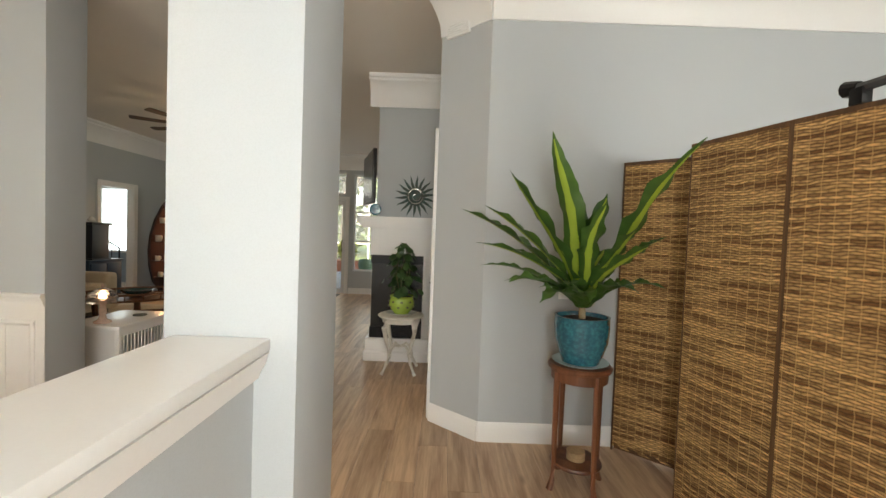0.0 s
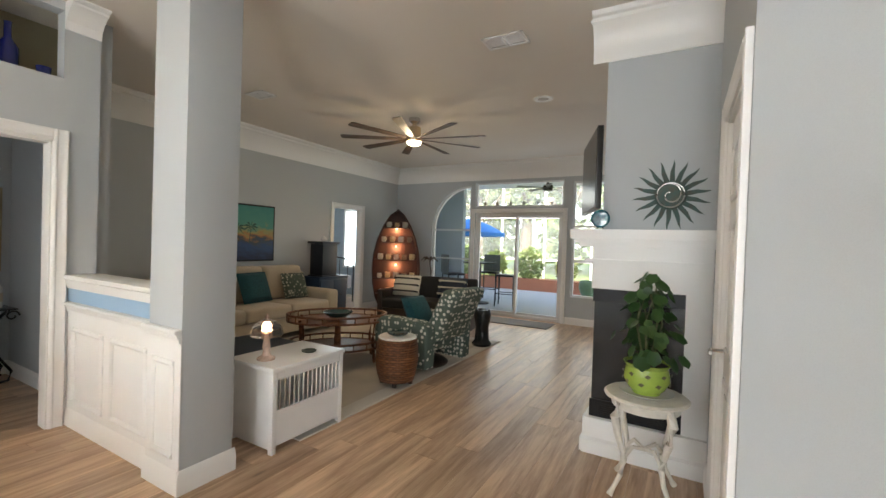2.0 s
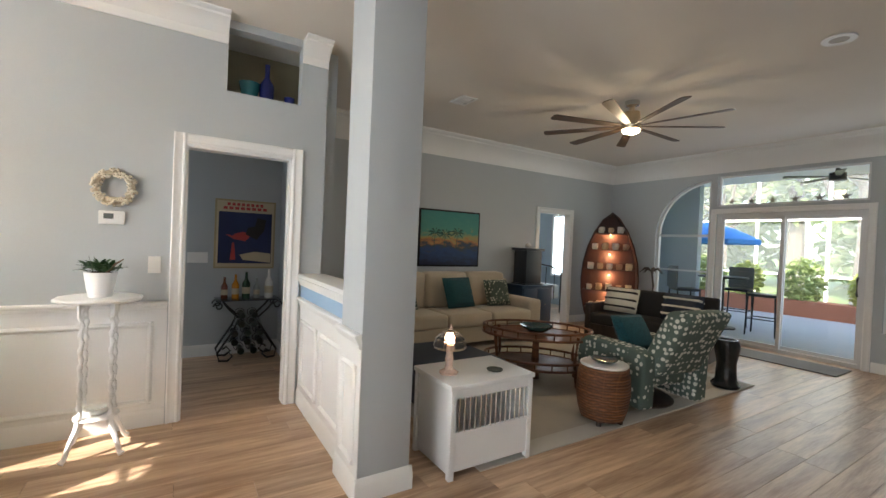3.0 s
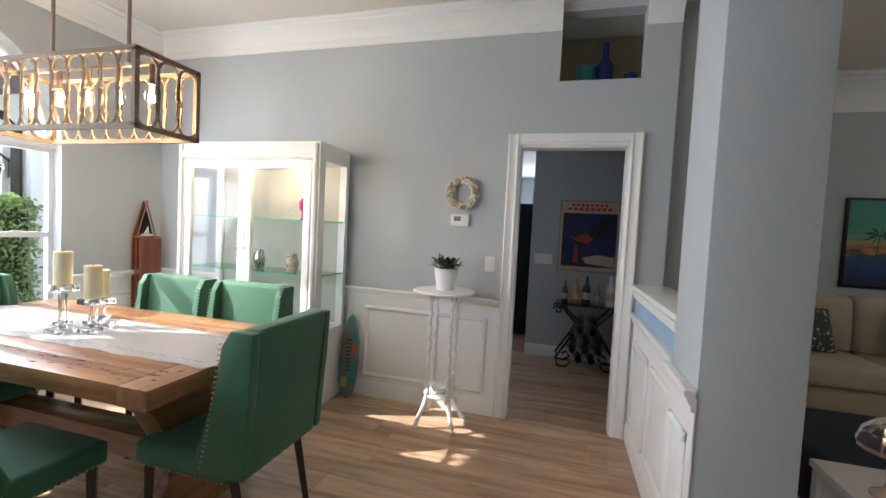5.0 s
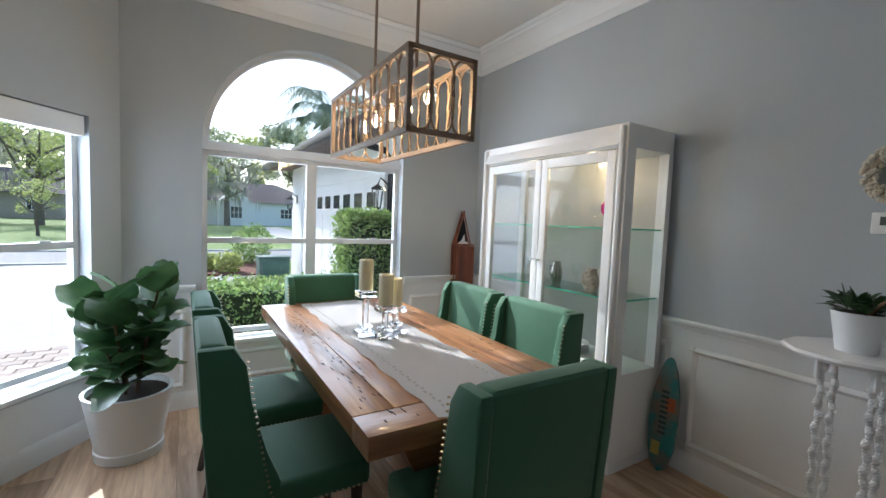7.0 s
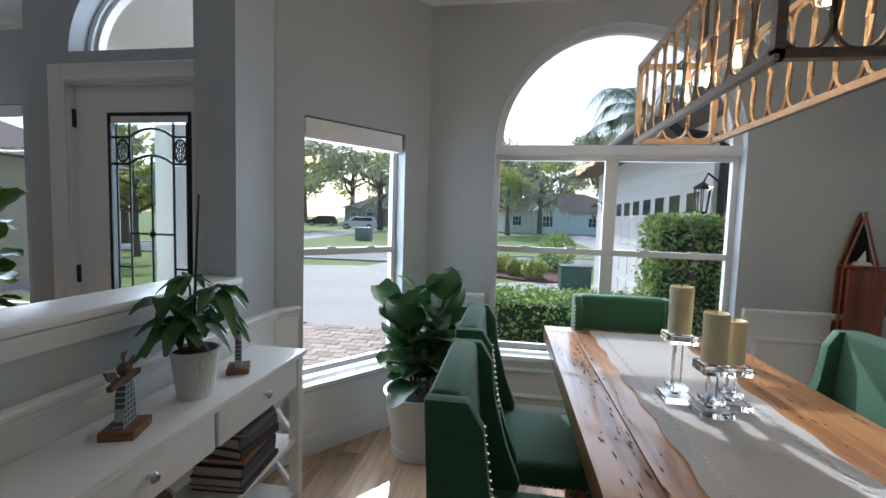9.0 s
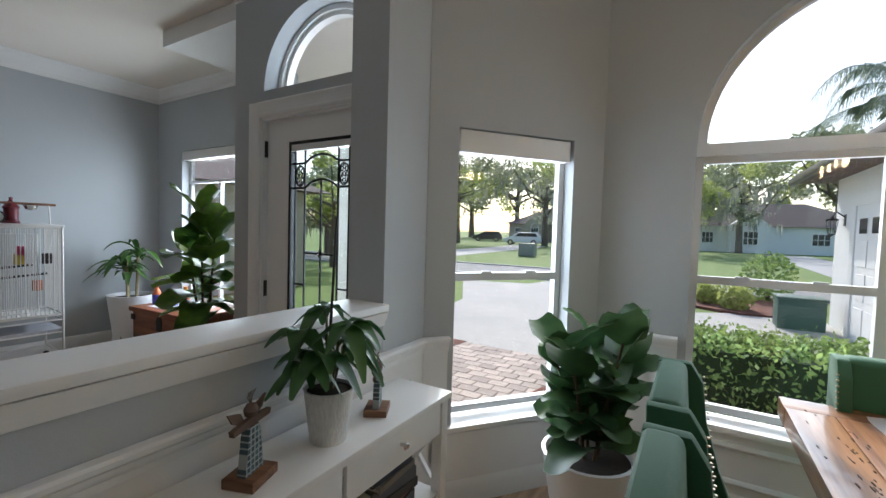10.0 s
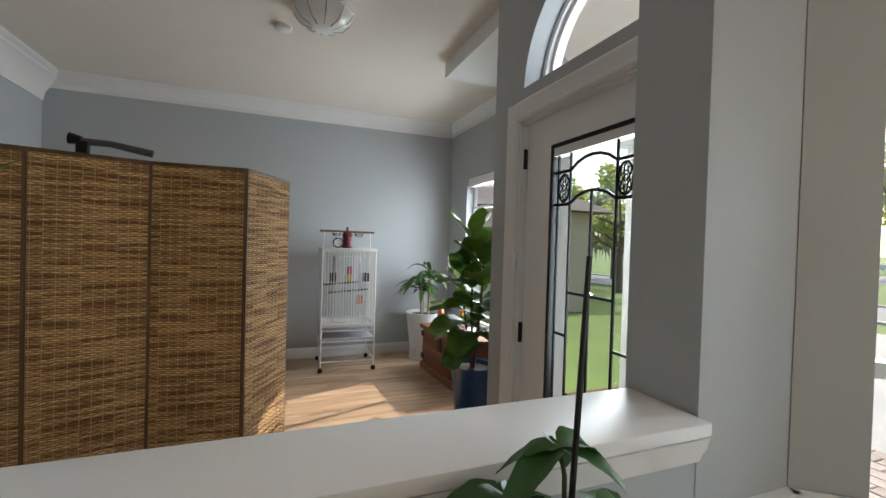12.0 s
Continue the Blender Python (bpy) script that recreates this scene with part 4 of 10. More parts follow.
for y in (-7.45, -2.0):
    sl = thing("wall_lantern", "black iron wall lantern on the garage", "lamp", Matrix.Translation((-1.72, y, 1.75)))
    bm = bm_new()
    tube(bm, [(-0.03, 0, 0.1), (0.1, 0, 0.2), (0.14, 0, 0.1)], 0.012)
    box(bm, -0.04, -0.02, -0.05, 0.05, -0.05, 0.15)
    part("bracket", bm, M_BLACK, sl)
    bm = bm_new()
    lathe(bm, [(0.0, 0.12), (0.09, 0.06), (0.085, 0.04), (0.03, 0.04)], 6, (0.14, 0, 0))
    lathe(bm, [(0.0, -0.24), (0.05, -0.20), (0.055, -0.19), (0.0, -0.19)], 6, (0.14, 0, 0))
    for k in range(6):
        a = k * math.pi / 3
        tube(bm, [(0.14 + 0.08 * math.cos(a), 0.08 * math.sin(a), 0.05), (0.14 + 0.05 * math.cos(a), 0.05 * math.sin(a), -0.2)], 0.006, 5)
    part("cage", bm, M_BLACK, sl)
    part("lantern_glass", lathe(bm_new(), [(0.072, 0.04), (0.045, -0.19)], 6, (0.14, 0, 0)), M_GLASS, sl)

# hedges and shrubs
h = thing("hedge", "tall clipped green hedge beside the garage", "hedge")
bm = leaf_box(bm_new(), 0, 0, 0, 0, 0, 0, 0, 1, rng) or bm_new()
leaf_box(bm, -1.62, -1.02, -1.95, -1.42, 0.0, 1.44, 11000, 0.026, rng)
part("foliage", bm, M_HEDGE, h, smooth=0)
# dark filler box behind the leaves: the hedge's inner shade put into colour
part("core", box(bm_new(), -1.58, -1.06, -1.91, -1.46, GZ, 1.40), mat("hedge_inner_shade", (0.02, 0.035, 0.012), 0.95, grain=0.6, scale=20), h)
h = thing("hedge", "low clipped green hedge under the window", "hedge")
bm = bm_new()
leaf_box(bm, -0.9, 0.72, -1.55, -0.95, 0.0, 0.72, 9000, 0.024, rng)
part("foliage", bm, M_HEDGE, h, smooth=0)
# same dark filler, standing for shade among the leaves
part("core", box(bm_new(), -0.86, 0.68, -1.51, -0.99, GZ, 0.67), MATS["hedge_inner_shade"], h)
for at, r, hgt in (((-1.15, -10.7), 0.60, 0.66), ((0.1, -9.2), 0.30, 0.26), ((-0.35, -8.6), 0.34, 0.30), ((0.45, -9.9), 0.36, 0.30)):
    s = thing("shrub", "rounded green shrub in the mulch bed", "shrub", Matrix.Translation((*at, GZ)))
    bm = bm_new()
    leaf_cloud(bm, (0, 0, hgt * 0.9), (r, r, hgt), int(1500 * r), 0.07, rng, 0.5)
    part("foliage", bm, M_HEDGE if r > 0.5 else M_SPRING, s, smooth=0)
    bm = bm_new()
    for k in range(5):
        tube(bm, [(0, 0, 0), (0.3 * r * math.cos(k * 1.3), 0.3 * r * math.sin(k * 1.3), hgt * 0.8)], [0.02, 0.008], 5)
    part("stem", bm, M_BARK, s)
ub = thing("utility_box", "green metal utility box on the lawn", "box", Matrix.Translation((-1.17, -7.2, GZ)))
part("cabinet", box(bm_new(), -0.33, 0.33, -0.25, 0.25, 0, 0.52, 0.03), mat("green_metal", (0.05, 0.11, 0.09), 0.5, grain=0.2), ub)
part("lid", box(bm_new(), -0.35, 0.35, -0.27, 0.27, 0.52, 0.565, 0.015), MATS["green_metal"], ub)
ub = thing("utility_box", "grey metal utility box across the street", "box", Matrix.Translation((9.7, -23.8, GZ)))
part("cabinet", box(bm_new(), -0.5, 0.5, -0.35, 0.35, 0, 0.78, 0.03), mat("grey_metal", (0.28, 0.29, 0.27), 0.5, grain=0.2), ub)
part("lid", box(bm_new(), -0.52, 0.52, -0.37, 0.37, 0.78, 0.83, 0.015), MATS["grey_metal"], ub)
mb = thing("mailbox", "dark mailbox on a post by the street", "mailbox", Matrix.Translation((1.2, -16.4, GZ)))
part("post", box(bm_new(), -0.05, 0.05, -0.05, 0.05, 0, 1.05), M_BLACK, mb)
part("letter_case", box(bm_new(), -0.1, 0.1, -0.25, 0.25, 1.05, 1.27, 0.05), M_BLACK, mb)


def far_house(at, w, d, turn, label, wall_m, front=True):
    h = thing("house", label, "house", pose(*at, 0, 0, turn))
    part("wall", box(bm_new(), -w / 2, w / 2, -d / 2, d / 2, 0, 3.0), wall_m, h)
    bm = bm_new()
    v = [bm.verts.new(p) for p in ((-w / 2 - .6, -d / 2 - .6, 2.9), (w / 2 + .6, -d / 2 - .6, 2.9), (w / 2 + .6, d / 2 + .6, 2.9), (-w / 2 - .6, d / 2 + .6, 2.9),
                                   (-w / 2 + d / 2, 0, 2.9 + d * 0.28), (w / 2 - d / 2, 0, 2.9 + d * 0.28))]
    for q in ((0, 1, 5, 4), (1, 2, 5), (2, 3, 4, 5), (3, 0, 4), (3, 2, 1, 0)):
        bm.faces.new([v[i] for i in q])
    part("roof", bm, M_ROOF, h, smooth=0)
    bm = bm_new()
    prism(bm, [(-1.8, 0), (1.8, 0), (1.8, 3.0), (0, 4.3), (-1.8, 3.0)], (w * 0.18, d / 2 - 0.2, 0), (1, 0, 0), (0, 0, 1), (0, 1, 0), 1.6)
    g = part("gable", bm, wall_m, h, smooth=0)
    for cx, cz, ww, hh in ((w * 0.18, 1.6, 1.4, 1.5), (-w * 0.2, 1.6, 1.6, 1.3), (w * 0.4, 1.6, 1.2, 1.3)):
        y = d / 2 + (1.42 if cx == w * 0.18 else 0.02)
        bm = bm_new()
        rail_frame(bm, cx - ww / 2, cx + ww / 2, cz - hh / 2, cz + hh / 2, y, y + 0.06, 0.08)
        for k in (1, 2):
            box(bm, cx - ww / 2 + ww * k / 3 - 0.025, cx - ww / 2 + ww * k / 3 + 0.025, y, y + 0.05, cz - hh / 2, cz + hh / 2)
        box(bm, cx - ww / 2, cx + ww / 2, y, y + 0.05, cz - 0.025, cz + 0.025)
        if cx == w * 0.18:
            arch_ring(bm, cx, cz + hh / 2, ww / 2 - 0.08, ww / 2, y, y + 0.06, 0, 180, 16)
        wnd = part("window", bm, M_TRIM, h)
        part("window_pane", box(bm_new(), cx - ww / 2 + 0.05, cx + ww / 2 - 0.05, y - 0.01, y + 0.02, cz - hh / 2 + 0.05, cz + hh / 2 - 0.05), M_SHADEGLASS, wnd)
    return h


M_TAN = mat("tan_stucco", (0.42, 0.36, 0.28), 0.85, grain=0.2, scale=60, bump=0.2)
far_house((-6.8, -60, GZ), 17, 10, 8, "pale house with a dark hipped roof across the street", M_STUCCO)
far_house((17.5, -68, GZ), 18, 11, -12, "tan house with a dark roof across the street", M_TAN)
nb = thing("house", "neighbouring house with a brown shingle roof", "house", Matrix.Translation((13.2, -2.2, GZ)))
part("wall", box(bm_new(), -4.0, 4.0, -3.0, 3.0, 0, 2.5), M_TAN, nb)
bm = bm_new()
v = [bm.verts.new(p) for p in ((-4.5, -3.5, 2.4), (4.5, -3.5, 2.4), (4.5, 3.5, 2.4), (-4.5, 3.5, 2.4), (0, -0.6, 4.4), (0, 0.6, 4.4))]
for q in ((0, 1, 4), (1, 2, 5, 4), (2, 3, 5), (3, 0, 4, 5), (3, 2, 1, 0)):
    bm.faces.new([v[i] for i in q])
part("roof", bm, M_ROOF, nb, smooth=0)

# trees
tree((3.9, -39, GZ), 8.0, 3.4, M_SPRING, rng, "broad tree with fresh yellow-green leaves", 4200, 0.13)
tree((10.2, -41, GZ), 10.5, 4.2, M_SPRING, rng, "broad tree with fresh yellow-green leaves", 4200, 0.13)
tree((0.4, -43, GZ), 9.0, 4.2, M_SPRING, rng, "live oak hung with grey moss", 4200, 0.16, 160)
tree((-3.6, -52, GZ), 11.5, 5.2, M_OAK, rng, "live oak hung with grey moss", 4600, 0.17, 200)
tree((15.5, -46, GZ), 12.5, 5.6, M_OAK, rng, "live oak hung with grey moss", 4600, 0.16, 220)
tree((25.0, -42, GZ), 13.0, 6.0, M_OAK, rng, "live oak hung with grey moss", 4200, 0.17, 160)
tree((22.0, -34, GZ), 10.0, 4.4, M_SPRING, rng, "broad tree with fresh yellow-green leaves", 3200, 0.14)
tree((6.9, -25.5, GZ), 3.6, 1.3, M_SPRING, rng, "young thin-stemmed tree on the lawn", 900, 0.07)
tree((12.5, -9.5, GZ), 4.6, 2.2, M_SPRING, rng, "broad tree with fresh yellow-green leaves", 3000, 0.12)
tree((17.5, -14, GZ), 6.0, 3.0, M_OAK, rng, "live oak hung with grey moss", 3600, 0.15, 100)
tree((22, -9, GZ), 6.5, 3.2, M_SPRING, rng, "broad tree with fresh yellow-green leaves", 3400, 0.15)
for k, (x, hgt) in enumerate(((-30, 18), (-18, 20), (-8, 19), (2, 21), (11, 19), (21, 22), (32, 21), (44, 22), (57, 22))):
    tree((x, -80 - 3 * (k % 3), GZ), hgt, 9.0, M_OAK if k % 2 else M_SPRING, rng, "tall tree in the row behind the far houses", 4200, 0.42, 60 if k % 2 else 0)

# palm beside the garage
pt = thing("palm_tree", "tall palm tree with drooping feather fronds", "tree", Matrix.Translation((-4.3, -12.4, GZ)))
bm = bm_new()
tube(bm, [(0, 0, -0.2), (0.1, 0, 2.6), (0.15, 0.05, 5.1)], [0.20, 0.15, 0.12], 10)
part("trunk", bm, M_BARK, pt)
for k in range(20):
    bm = bm_new()
    a = k * 2.399
    up = rng.uniform(0.2, 2.0)
    ln = rng.uniform(2.3, 3.1)
    pts = []
    for q in range(13):
        s = q / 12
        r = ln * (s - 0.22 * s * s)
        pts.append(Vector((0.15 + math.cos(a) * r, math.sin(a) * r, 5.1 + up * s * 1.9 - (0.8 + up) * 1.25 * s ** 2.2)))
    tube(bm, pts, [0.028 - 0.024 * q / 12 for q in range(13)], 4)
    for q in range(1, 12):
        d = (pts[q + 1] - pts[q]).normalized()
        side = d.cross(Vector((0, 0, 1))).normalized()
        for s in range(5):
            p = pts[q].lerp(pts[q + 1], s / 5)
            reach = 0.50 * (1 - abs(q - 5) / 11) * rng.uniform(0.75, 1.1)
            for sg in (-1, 1):
                mid = p + side * sg * reach * 0.6 + d * 0.14 + Vector((0, 0, -0.06))
                tip = p + side * sg * reach * 0.9 + d * 0.24 + Vector((0, 0, -0.40 * rng.uniform(0.7, 1.1)))
                v = [bm.verts.new(w) for w in (p, p + d * 0.022, mid + d * 0.022, tip, mid)]
                bm.faces.new(v)
    part("frond", bm, M_PALM, pt, smooth=0)


def parked_car(m, label, paint):
    """A parked estate car: shaped body, glass house, four wheels."""
    c = thing("car", label, "car", m)
    bm = bm_new()
    prism(bm, [(-2.2, 0.32), (2.15, 0.32), (2.25, 0.55), (2.15, 0.82), (1.15, 0.98), (0.45, 1.50), (-1.75, 1.52), (-2.15, 1.02), (-2.25, 0.6)], (0, -0.88, 0), (1, 0, 0), (0, 0, 1), (0, 1, 0), 1.76)
    bmesh.ops.bevel(bm, geom=bm.edges[:], offset=0.07, segments=2, profile=0.6, affect="EDGES")
    part("body", bm, paint, c)
    for y in (-0.885, 0.869):
        part("side_window", prism(bm_new(), [(-1.75, 1.02), (0.85, 1.02), (0.38, 1.42), (-1.60, 1.42)], (0, y, 0), (1, 0, 0), (0, 0, 1), (0, 1, 0), 0.016), M_SHADEGLASS, c)
    for x in (-1.35, 1.35):
        for y in (-0.80, 0.80):
            w = part("wheel", tube(bm_new(), [(x, y - 0.1, 0.33), (x, y + 0.1, 0.33)], 0.33, 18), M_BLACK, c)
            part("rim", tube(bm_new(), [(x, y - 0.108, 0.33), (x, y + 0.108, 0.33)], 0.20, 14), M_CHROME, w)
    return c


M_CARWHITE = mat("white_car_paint", (0.78, 0.79, 0.80), 0.25, coat=0.6)
parked_car(pose(18.0, -45.5, GZ, 0, 0, 12), "white estate car parked across the street", M_CARWHITE)
parked_car(pose(27.5, -56.0, GZ, 0, 0, 20), "dark car parked farther down the street", mat("dark_car_paint", (0.03, 0.03, 0.035), 0.25, coat=0.6))

# porch post and roof over the entry
bm = bm_new()
box(bm, 1.2, 4.4, -1.55, 0.48, 2.9, 3.1)
box(bm, 1.2, 4.4, -1.70, -1.45, 2.5, 2.9)
structure("porch_roof", bm, M_STUCCO, "white entry porch ceiling and beam")
bm = bm_new()
box(bm, 4.02, 4.26, -1.70, -1.46, GZ, 2.5, 0.01)
structure("porch_column", bm, M_STUCCO, "white square porch column")

# patio behind the house
bm = bm_new()
box(bm, -6, 6, GY + 0.17, 17.5, GZ - 0.02, -0.03)
structure("patio", bm, M_CONC, "pale concrete patio")
structure("patio_roof", box(bm_new(), -6, 6, GY + 0.16, 13.4, 2.95, 3.1), M_STUCCO, "white patio ceiling")
structure("wall_patio", box(bm_new(), -6, -2.90, 12.2, 12.35, -0.03, 2.95), mat("patio_blue_stucco", (0.40, 0.46, 0.52), 0.8, grain=0.15, scale=90, bump=0.2), "grey-blue stucco wall of the patio")
sc = thing("screen_enclosure", "dark aluminium screen enclosure frame", "enclosure")
for x in (-5.5, -3.9, -2.3, -0.7, 0.9, 2.5, 4.1):
    part("post", box(bm_new(), x, x + 0.06, 17.3, 17.38, -0.03, 4.0), M_TRIM, sc)
for z in (0.9, 2.4, 3.9):
    part("rail", box(bm_new(), -6, 6, 17.31, 17.37, z, z + 0.06), M_TRIM, sc)
net, net_n, net_l, net_b = nodes_of("insect_screen")
net_t, net_m = net_n.new("ShaderNodeBsdfTransparent"), net_n.new("ShaderNodeMixShader")
net_b.inputs["Base Color"].default_value, net_b.inputs["Roughness"].default_value = (0.34, 0.38, 0.38, 1), 0.7
net_m.inputs[0].default_value = 0.13
net_l.new(net_t.outputs[0], net_m.inputs[1])
net_l.new(net_b.outputs[0], net_m.inputs[2])
net_l.new(net_m.outputs[0], net_n["Material Output"].inputs[0])
part("screen_net", box(bm_new(), -6, 6, 17.40, 17.403, 0.0, 4.0), net, sc, "fine grey insect netting")
bm = bm_new()
box(bm, -6, 6, 15.9, 16.5, -0.03, 0.35)
structure("planter_wall", bm, M_TERRA, "low terracotta brick planter wall")
for x, s in ((-3.6, 0.5), (-2.4, 0.6), (-1.2, 0.45), (0.1, 0.6), (1.3, 0.5), (2.4, 0.6), (-4.6, 0.6)):
    p = thing("shrub", "bright green shrub in the patio planter", "shrub", Matrix.Translation((x, 16.2, 0.35)))
    bm = bm_new()
    leaf_cloud(bm, (0, 0, s * 0.8), (s * 0.8, s * 0.5, s), 900, 0.07, rng, 0.4)
    part("foliage", bm, M_SPRING if s < 0.55 else M_WOODS, p, smooth=0)
for x, y, r in ((-0.35, 15.2, 0.26), (1.1, 15.3, 0.3)):
    p = thing("garden_pot", "green glazed garden pot on the patio", "pot", Matrix.Translation((x, y, -0.03)))
    part("pot", lathe(bm_new(), [(0, 0), (r * 0.6, 0), (r, 0.3), (r * 0.95, 0.45), (r * 0.85, 0.5), (r * 0.8, 0.45), (0, 0.4)], 20), mat("green_glaze", (0.09, 0.15, 0.08), 0.3, grain=0.3), p)
for k in range(14):
    x = -16 + k * 2.6 + rng.uniform(-0.8, 0.8)
    tree((x, 22 + rng.uniform(0, 6), GZ), rng.uniform(9, 13), 3.2, M_WOODS, rng, "tall thin tree in the woods behind the patio", 2400, 0.26)
bm = bm_new()
for k in range(40):
    leaf_cloud(bm, (-20 + k * 1.0, 30 + rng.uniform(-2, 2), rng.uniform(1, 7)), (2, 1.2, 2.2), 260, 0.4, rng, 0.3)
ob = tagged(part("far_woods", bm, M_WOODS, smooth=0), "far green woods behind the patio", "woods", kind="stuff")
um = thing("patio_umbrella", "blue patio umbrella standing open", "umbrella", Matrix.Translation((-3.85, 14.6, -0.03)))
part("pole", tube(bm_new(), [(0, 0, 0), (0, 0, 2.24)], 0.02), M_CHROME, um)
part("base_plate", lathe(bm_new(), [(0, 0), (0.25, 0), (0.25, 0.05), (0.04, 0.07), (0, 0.07)], 16), M_BLACK, um)
part("canopy", lathe(bm_new(), [(0, 2.26), (0.6, 2.06), (1.15, 1.80), (1.15, 1.70), (0.6, 1.99), (0, 2.20)], 8), mat("blue_canvas", (0.05, 0.22, 0.55), 0.8, grain=0.15), um)
bt = thing("bar_table", "dark round bar table on the patio", "table", Matrix.Translation((-2.35, 12.1, -0.03)))
part("tabletop", lathe(bm_new(), [(0, 0.98), (0.42, 0.98), (0.42, 1.01), (0, 1.01)], 24), M_BLACK, bt)
part("pedestal", lathe(bm_new(), [(0.25, 0), (0.25, 0.03), (0.04, 0.06), (0.04, 0.98)], 16), M_BLACK, bt)


def bar_chair(m):
    c = thing("bar_chair", "dark woven bar chair on the patio", "chair", m, "chairs on the patio")
    part("seat", box(bm_new(), -0.22, 0.22, -0.22, 0.22, 0.70, 0.75, 0.02), M_BLACK, c)
    part("backrest", box(bm_new(), -0.22, 0.22, -0.25, -0.21, 0.75, 1.18, 0.015), mat("grey_woven", (0.10, 0.11, 0.11), 0.7, grain=0.5, scale=90, bump=0.4), c)
    for x in (-0.2, 0.2):
        for y in (-0.2, 0.2):
            part("leg", tube(bm_new(), [(x * 1.1, y * 1.1, 0), (x, y, 0.7)], 0.014), M_BLACK, c)
    bm = bm_new()
    tube(bm, [(-0.21, -0.21, 0.3), (0.21, -0.21, 0.3), (0.21, 0.21, 0.3), (-0.21, 0.21, 0.3), (-0.21, -0.21, 0.3)], 0.01)
    part("foot_ring", bm, M_BLACK, c)
    return c


bc = bar_chair(pose(-1.65, 12.1, -0.03, 0, 0, 100))
copy_thing(bc, pose(-2.4, 12.85, -0.03, 0, 0, 190))
copy_thing(bc, pose(-2.75, 11.5, -0.03, 0, 0, -40))

# ---- dining room things ----
M_RUSTIC = wood("rustic_table_wood", (0.42, 0.215, 0.095), (0.155, 0.06, 0.022), 0.32, 0.8, 1, 0.14, False, 0.9, 0.25)
M_RUSTIC_X = wood("rustic_end_wood", (0.40, 0.20, 0.09), (0.15, 0.06, 0.022), 0.34, 0.8, 0, 0.12, False, 0.9, 0.25)
M_GREEN = mat("green_upholstery", (0.035, 0.135, 0.072), 0.75, grain=0.35, scale=320, bump=0.25, blotch=0.15, blotch_scale=6, sheen=0.18, dark=(0.022, 0.09, 0.048))
M_LEGW = wood("dark_leg_wood", (0.045, 0.028, 0.02), (0.02, 0.012, 0.009), 0.4, 1, 2)
M_NAIL = mat("brass_nail", (0.55, 0.46, 0.32), 0.3, metal=1.0)
M_LINEN = mat("white_linen", (0.82, 0.84, 0.87), 0.9, grain=0.15, scale=420, bump=0.3)
M_CANDLE = mat("cream_wax", (0.78, 0.70, 0.46), 0.45, grain=0.15, scale=18, bump=0.1, blotch=0.2)
M_CRYSTAL = glass("crystal_glass", (0.96, 0.98, 1.0), 0.0, thin=True)
M_CUT = glass("cut_crystal", (0.97, 0.98, 1.0), 0.02, thin=False)
M_SHELFGLASS = glass("shelf_glass", (0.82, 0.95, 0.90), 0.0)
M_SHELFEDGE = mat("green_glass_edge", (0.10, 0.55, 0.38), 0.1)
M_WHITE = mat("white_lacquer", (0.80, 0.80, 0.79), 0.28, grain=0.03, scale=60, blotch=0.05)
M_BRONZE = mat("weathered_bronze", (0.075, 0.06, 0.05), 0.55, metal=0.5, grain=0.4, scale=60, bump=0.2)
M_BULB = glow("warm_filament", (1.0, 0.62, 0.28), 60.0)
M_TAUPE = mat("weathered_taupe_wood", (0.25, 0.185, 0.13), 0.6, grain=0.5, scale=50, bump=0.25, dark=(0.12, 0.09, 0.07), stretch=(1, 1, 3))

tb = thing("dining_table", "rustic reclaimed-wood dining table on trestle legs", "table")
TX0, TX1, TY0, TY1, TZ = -0.80, 0.145, 0.20, 2.15, 0.80
edges_x = [TX0, -0.60, -0.37, -0.15, 0.0, TX1]
for a, b in zip(edges_x, edges_x[1:]):
    part("top_plank", box(bm_new(), a + 0.0015, b - 0.0015, TY0 + 0.14, TY1 - 0.14, TZ - 0.075, TZ, 0.004), M_RUSTIC, tb)
for y0, y1 in ((TY0, TY0 + 0.14), (TY1 - 0.14, TY1)):
    part("breadboard_end", box(bm_new(), TX0, TX1, y0 + 0.001, y1 - 0.001, TZ - 0.076, TZ - 0.001, 0.006), M_RUSTIC_X, tb)
rg = random.Random(3)
M_WORM = mat("dark_worm_hole", (0.03, 0.014, 0.008), 0.9)
bm = bm_new()
for k in range(150):
    x, y = rg.choice((rg.gauss(0.03, 0.035), rg.gauss(0.03, 0.035), rg.uniform(TX0 + 0.03, -0.55))), rg.uniform(TY0 + 0.1, TY1 - 0.06)
    if x > TX1 - 0.01:
        continue
    ln, wd = rg.uniform(0.004, 0.02), rg.uniform(0.0015, 0.003)
    prism(bm, [(-wd, -ln * 0.6), (0, -ln), (wd, -ln * 0.5), (wd * 0.8, ln * 0.6), (0, ln), (-wd, ln * 0.5)], (x, y, TZ - 0.001), (1, 0.1, 0), (-0.1, 1, 0), (0, 0, 1), 0.0016)
tagged(part("worm_mark", bm, M_WORM, tb, "dark worm holes and cracks", smooth=0), kind="stuff")
